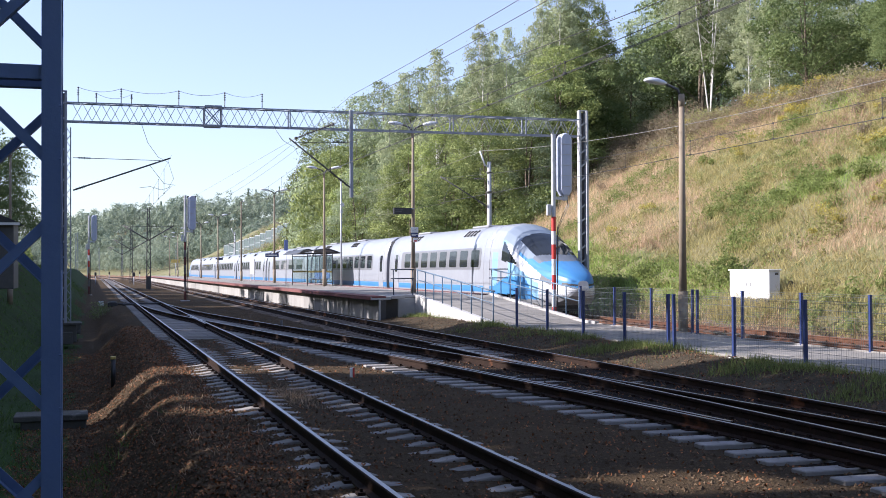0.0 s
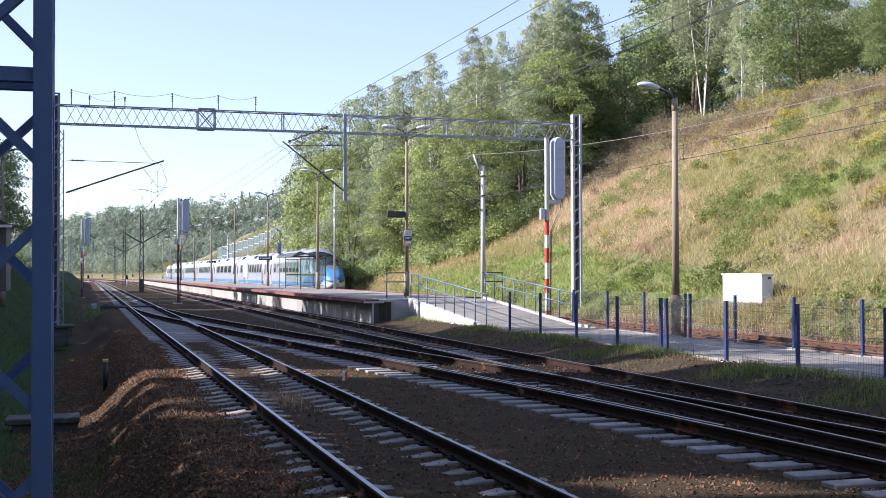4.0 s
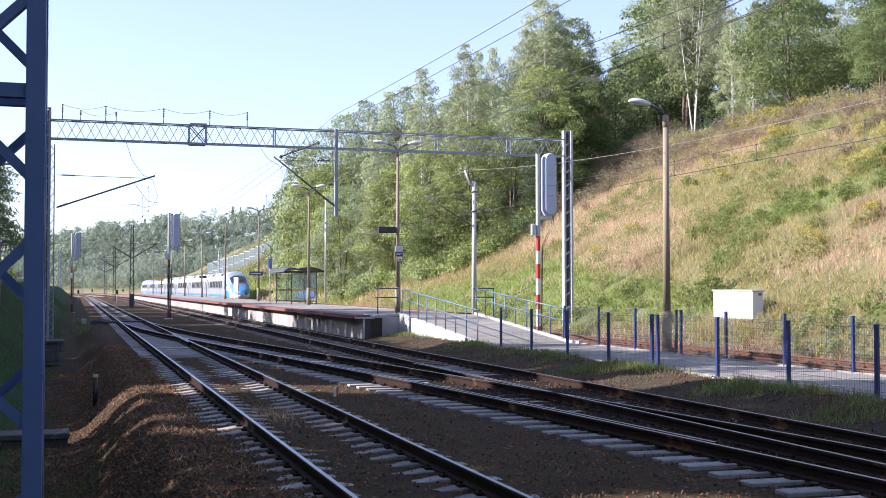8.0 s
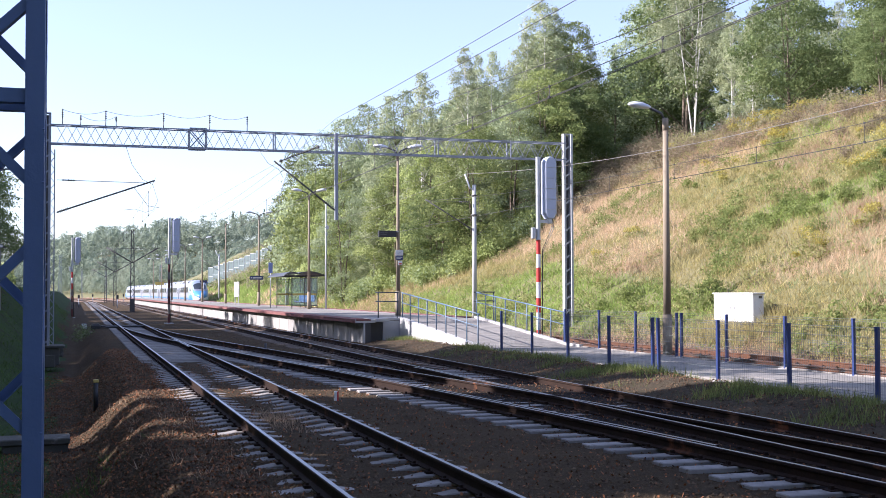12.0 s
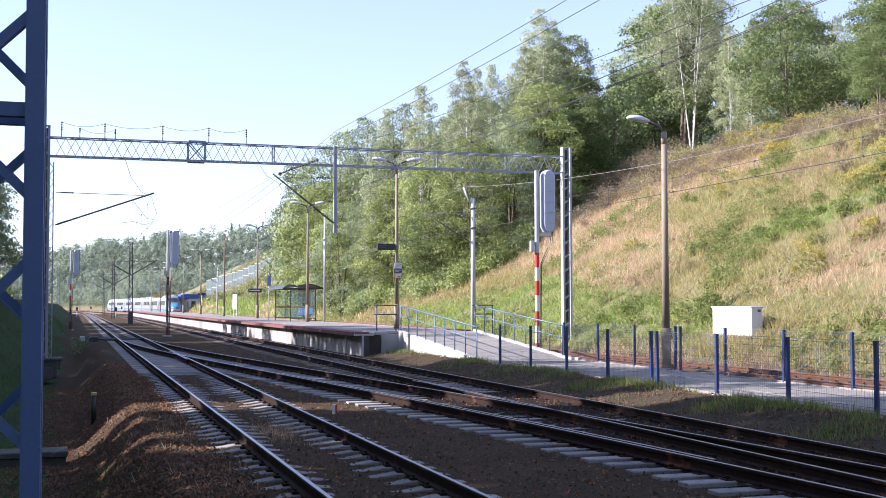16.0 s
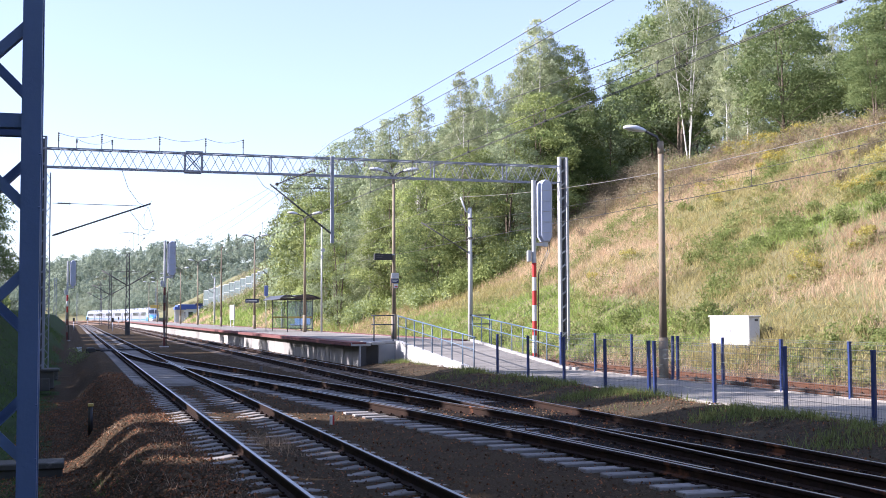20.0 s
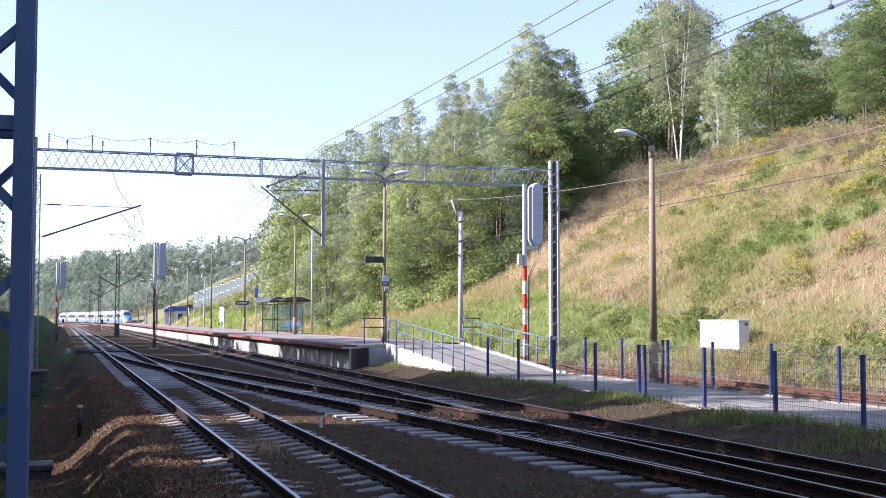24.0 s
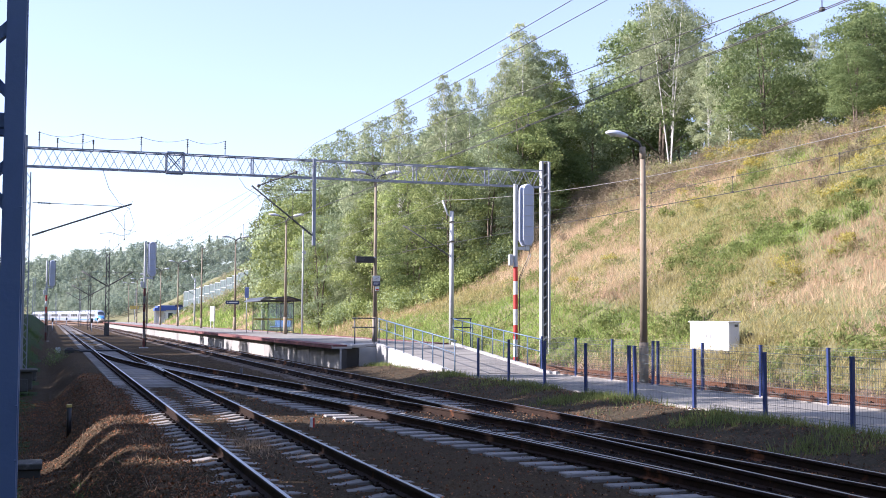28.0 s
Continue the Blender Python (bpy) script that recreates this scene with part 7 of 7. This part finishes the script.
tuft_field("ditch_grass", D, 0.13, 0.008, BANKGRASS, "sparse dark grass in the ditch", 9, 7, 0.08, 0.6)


x, y = np.concatenate([vr.normal(3.25, 0.28, 120), vr.uniform(0.8, 2.1, 90)]), np.concatenate([vr.normal(19.6, 1.0, 120), vr.uniform(13, 26, 90)])
T = np.stack([x, y, ground_z(x, y) + unevenness(x, y)], 1)
tuft_field("track_weeds", T, 0.13, 0.006, PINKGRASS, "dry brown weeds between the rails", 10, 8, 0.06, 0.8)


def far_wood(name, n, xr, yr, label, seed, hmin, hmax, mats, beside=None):
    """Distant trees as clumps of leaves, one object."""
    r = np.random.default_rng(seed)
    C, U, V2 = [], [], []
    for i in range(n):
        x, y = r.uniform(*xr), r.uniform(*yr)
        if beside:
            x = r.uniform(*beside) - float(bend(y))
        elif x < 0.178 * y + 4 and y < 420 and x > -30 or y < 576 and -16 < x + float(bend(y)) < 27:
            continue
        z, h = float(ground_z(x, y)), r.uniform(hmin, hmax)
        m = 600
        d = r.normal(size=(m, 3))
        d /= np.linalg.norm(d, axis=1)[:, None]
        if r.uniform() < 0.06:
            # a conifer: rings of needles that narrow towards the tip
            k = r.uniform(0, 1, m) ** 1.3
            w = h * 0.25 * (1 - k) * (0.65 + 0.35 * np.sin(k * 40)) + 0.15
            c = np.array([x, y, z]) + np.stack([d[:, 0] * w, d[:, 1] * w, h * (0.12 + 0.88 * k)], 1)
        else:
            # a broad crown of several lobes
            lobes = np.stack([r.normal(0, 0.17, 13) * h, r.normal(0, 0.17, 13) * h, r.uniform(0.25, 0.90, 13) * h], 1)
            at = r.integers(0, 13, m)
            d[:, 2] = np.where(r.uniform(0, 1, m) < 0.6, np.abs(d[:, 2]), d[:, 2])
            c = np.array([x, y, z]) + lobes[at] + d * (h * r.uniform(0.08, 0.16, 13)[at] * r.uniform(0.7, 1.1, m))[:, None]
        u, v = leaf_axes(r, 0.9 * d + np.array([0, 0, 0.25]), 0.22)
        s = h * 0.0185 * r.uniform(0.6, 1.5, m)
        C.append(c)
        U.append(u * s[:, None])
        V2.append(v * s[:, None])
    me = quads_mesh(name, np.concatenate(C), np.concatenate(U), np.concatenate(V2), mats, tips="leaf")
    return tagged(new(name, me), label, "forest", kind="stuff")


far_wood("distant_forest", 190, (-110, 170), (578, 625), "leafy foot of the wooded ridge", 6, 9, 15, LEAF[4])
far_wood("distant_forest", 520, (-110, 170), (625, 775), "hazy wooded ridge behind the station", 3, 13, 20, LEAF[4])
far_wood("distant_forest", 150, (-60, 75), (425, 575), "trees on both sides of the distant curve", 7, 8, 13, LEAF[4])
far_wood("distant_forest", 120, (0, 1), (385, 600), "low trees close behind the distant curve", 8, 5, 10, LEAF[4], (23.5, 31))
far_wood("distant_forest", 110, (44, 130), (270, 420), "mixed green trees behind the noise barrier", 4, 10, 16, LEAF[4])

# fallen leaves beside and between the tracks
lr = np.random.default_rng(90)
n = 36000
x = np.concatenate([lr.uniform(-1.3, 2.0, n * 2 // 3), lr.uniform(1.8, 13, n // 3)])
y = np.concatenate([10 + 36 * lr.uniform(0, 1, n * 2 // 3) ** 1.3, 9 + 26 * lr.uniform(0, 1, n // 3) ** 1.2])
c = np.stack([x, y, ground_z(x, y) + unevenness(x, y) + lr.uniform(0.005, 0.035, n)], 1)
a = lr.uniform(0, 6.283, n)
u = np.stack([np.cos(a), np.sin(a), lr.normal(0, 0.6, n)], 1) * lr.uniform(0.007, 0.019, (n, 1))
v = np.stack([-np.sin(a), np.cos(a), lr.normal(0, 0.6, n)], 1) * lr.uniform(0.009, 0.024, (n, 1))
LITTER = material("fallen_leaves", (0.27, 0.112, 0.048), (0.14, 0.058, 0.028), 1.5, 0.8, 0, 0, island=0.6, spec=0.15)
tagged(new("leaf_litter", quads_mesh("leaf_litter", c, u, v, LITTER)), "brown fallen leaves scattered over the ballast", "leaves", kind="stuff")

# loose stones
sr = np.random.default_rng(12)
n = 64000
x = np.concatenate([sr.uniform(0.0, 13, n * 3 // 8), sr.uniform(16.8, 20.8, n // 8), sr.uniform(-1.2, 2.4, n // 2), sr.uniform(10.7, 12.95, 11000)])
near = (np.arange(len(x)) >= n // 2) & (np.arange(len(x)) < n)
y = 8 + np.where(near, 34, 62) * sr.uniform(0, 1, len(x)) ** np.where(near, 1.25, 2.2)
r_ = sr.uniform(0.012, 0.035, len(x))
# rubble along the verge, larger towards its crest
y[n:], r_[n:] = sr.uniform(11, 48, 11000), sr.uniform(0.012, 0.030, 11000) * sr.choice([0.8, 1.0, 1.9], 11000, p=[0.5, 0.4, 0.1])
c = np.stack([x, y, ground_z(x, y) + unevenness(x, y) - r_ * 0.1 + 0.004], 1)
oct_v = np.array([(1, 0, 0), (0, 1, 0), (-1, 0, 0), (0, -1, 0), (0.1, 0.1, 0.8)], float)
oct_f = np.array([(0, 1, 4), (1, 2, 4), (2, 3, 4), (3, 0, 4)])
spin = sr.uniform(0, 6.28, len(x))
ov = np.stack([oct_v[None, :, 0] * np.cos(spin)[:, None] - oct_v[None, :, 1] * np.sin(spin)[:, None], oct_v[None, :, 0] * np.sin(spin)[:, None] + oct_v[None, :, 1] * np.cos(spin)[:, None], np.repeat(oct_v[None, :, 2], len(x), 0)], -1)
pts = c[:, None] + ov * r_[:, None, None] * sr.uniform(0.55, 1.35, (len(x), 5, 1))
me = bpy.data.meshes.new("loose_ballast")
me.from_pydata(pts.reshape(-1, 3).tolist(), [], (oct_f[None] + 5 * np.arange(len(x))[:, None, None]).reshape(-1, 3).tolist())
me.materials.append(STONE)
tagged(new("loose_ballast", me), "loose brown and grey ballast stones", "gravel", kind="stuff")


# ---- what moves ----
def motions():
    for i, car in enumerate(cars):
        length = CARS[i][0] if i < len(CARS) else 26.6
        rows = []
        for k in range(29):
            s = tail_at(k) + offs[i]
            last = i == len(cars) - 1
            a, b = (s - length, s) if last else (s, s + length)
            xa, ya, _ = on_line(a)
            xb, yb, _ = on_line(b)
            rz = math.degrees(math.atan2(yb - ya, xb - xa)) - 90
            rows.append((float(k), pose(xb, yb, 0, 0, 0, rz + 180) if last else pose(xa, ya, 0, 0, 0, rz)))
        walk(car, rows)


motions()
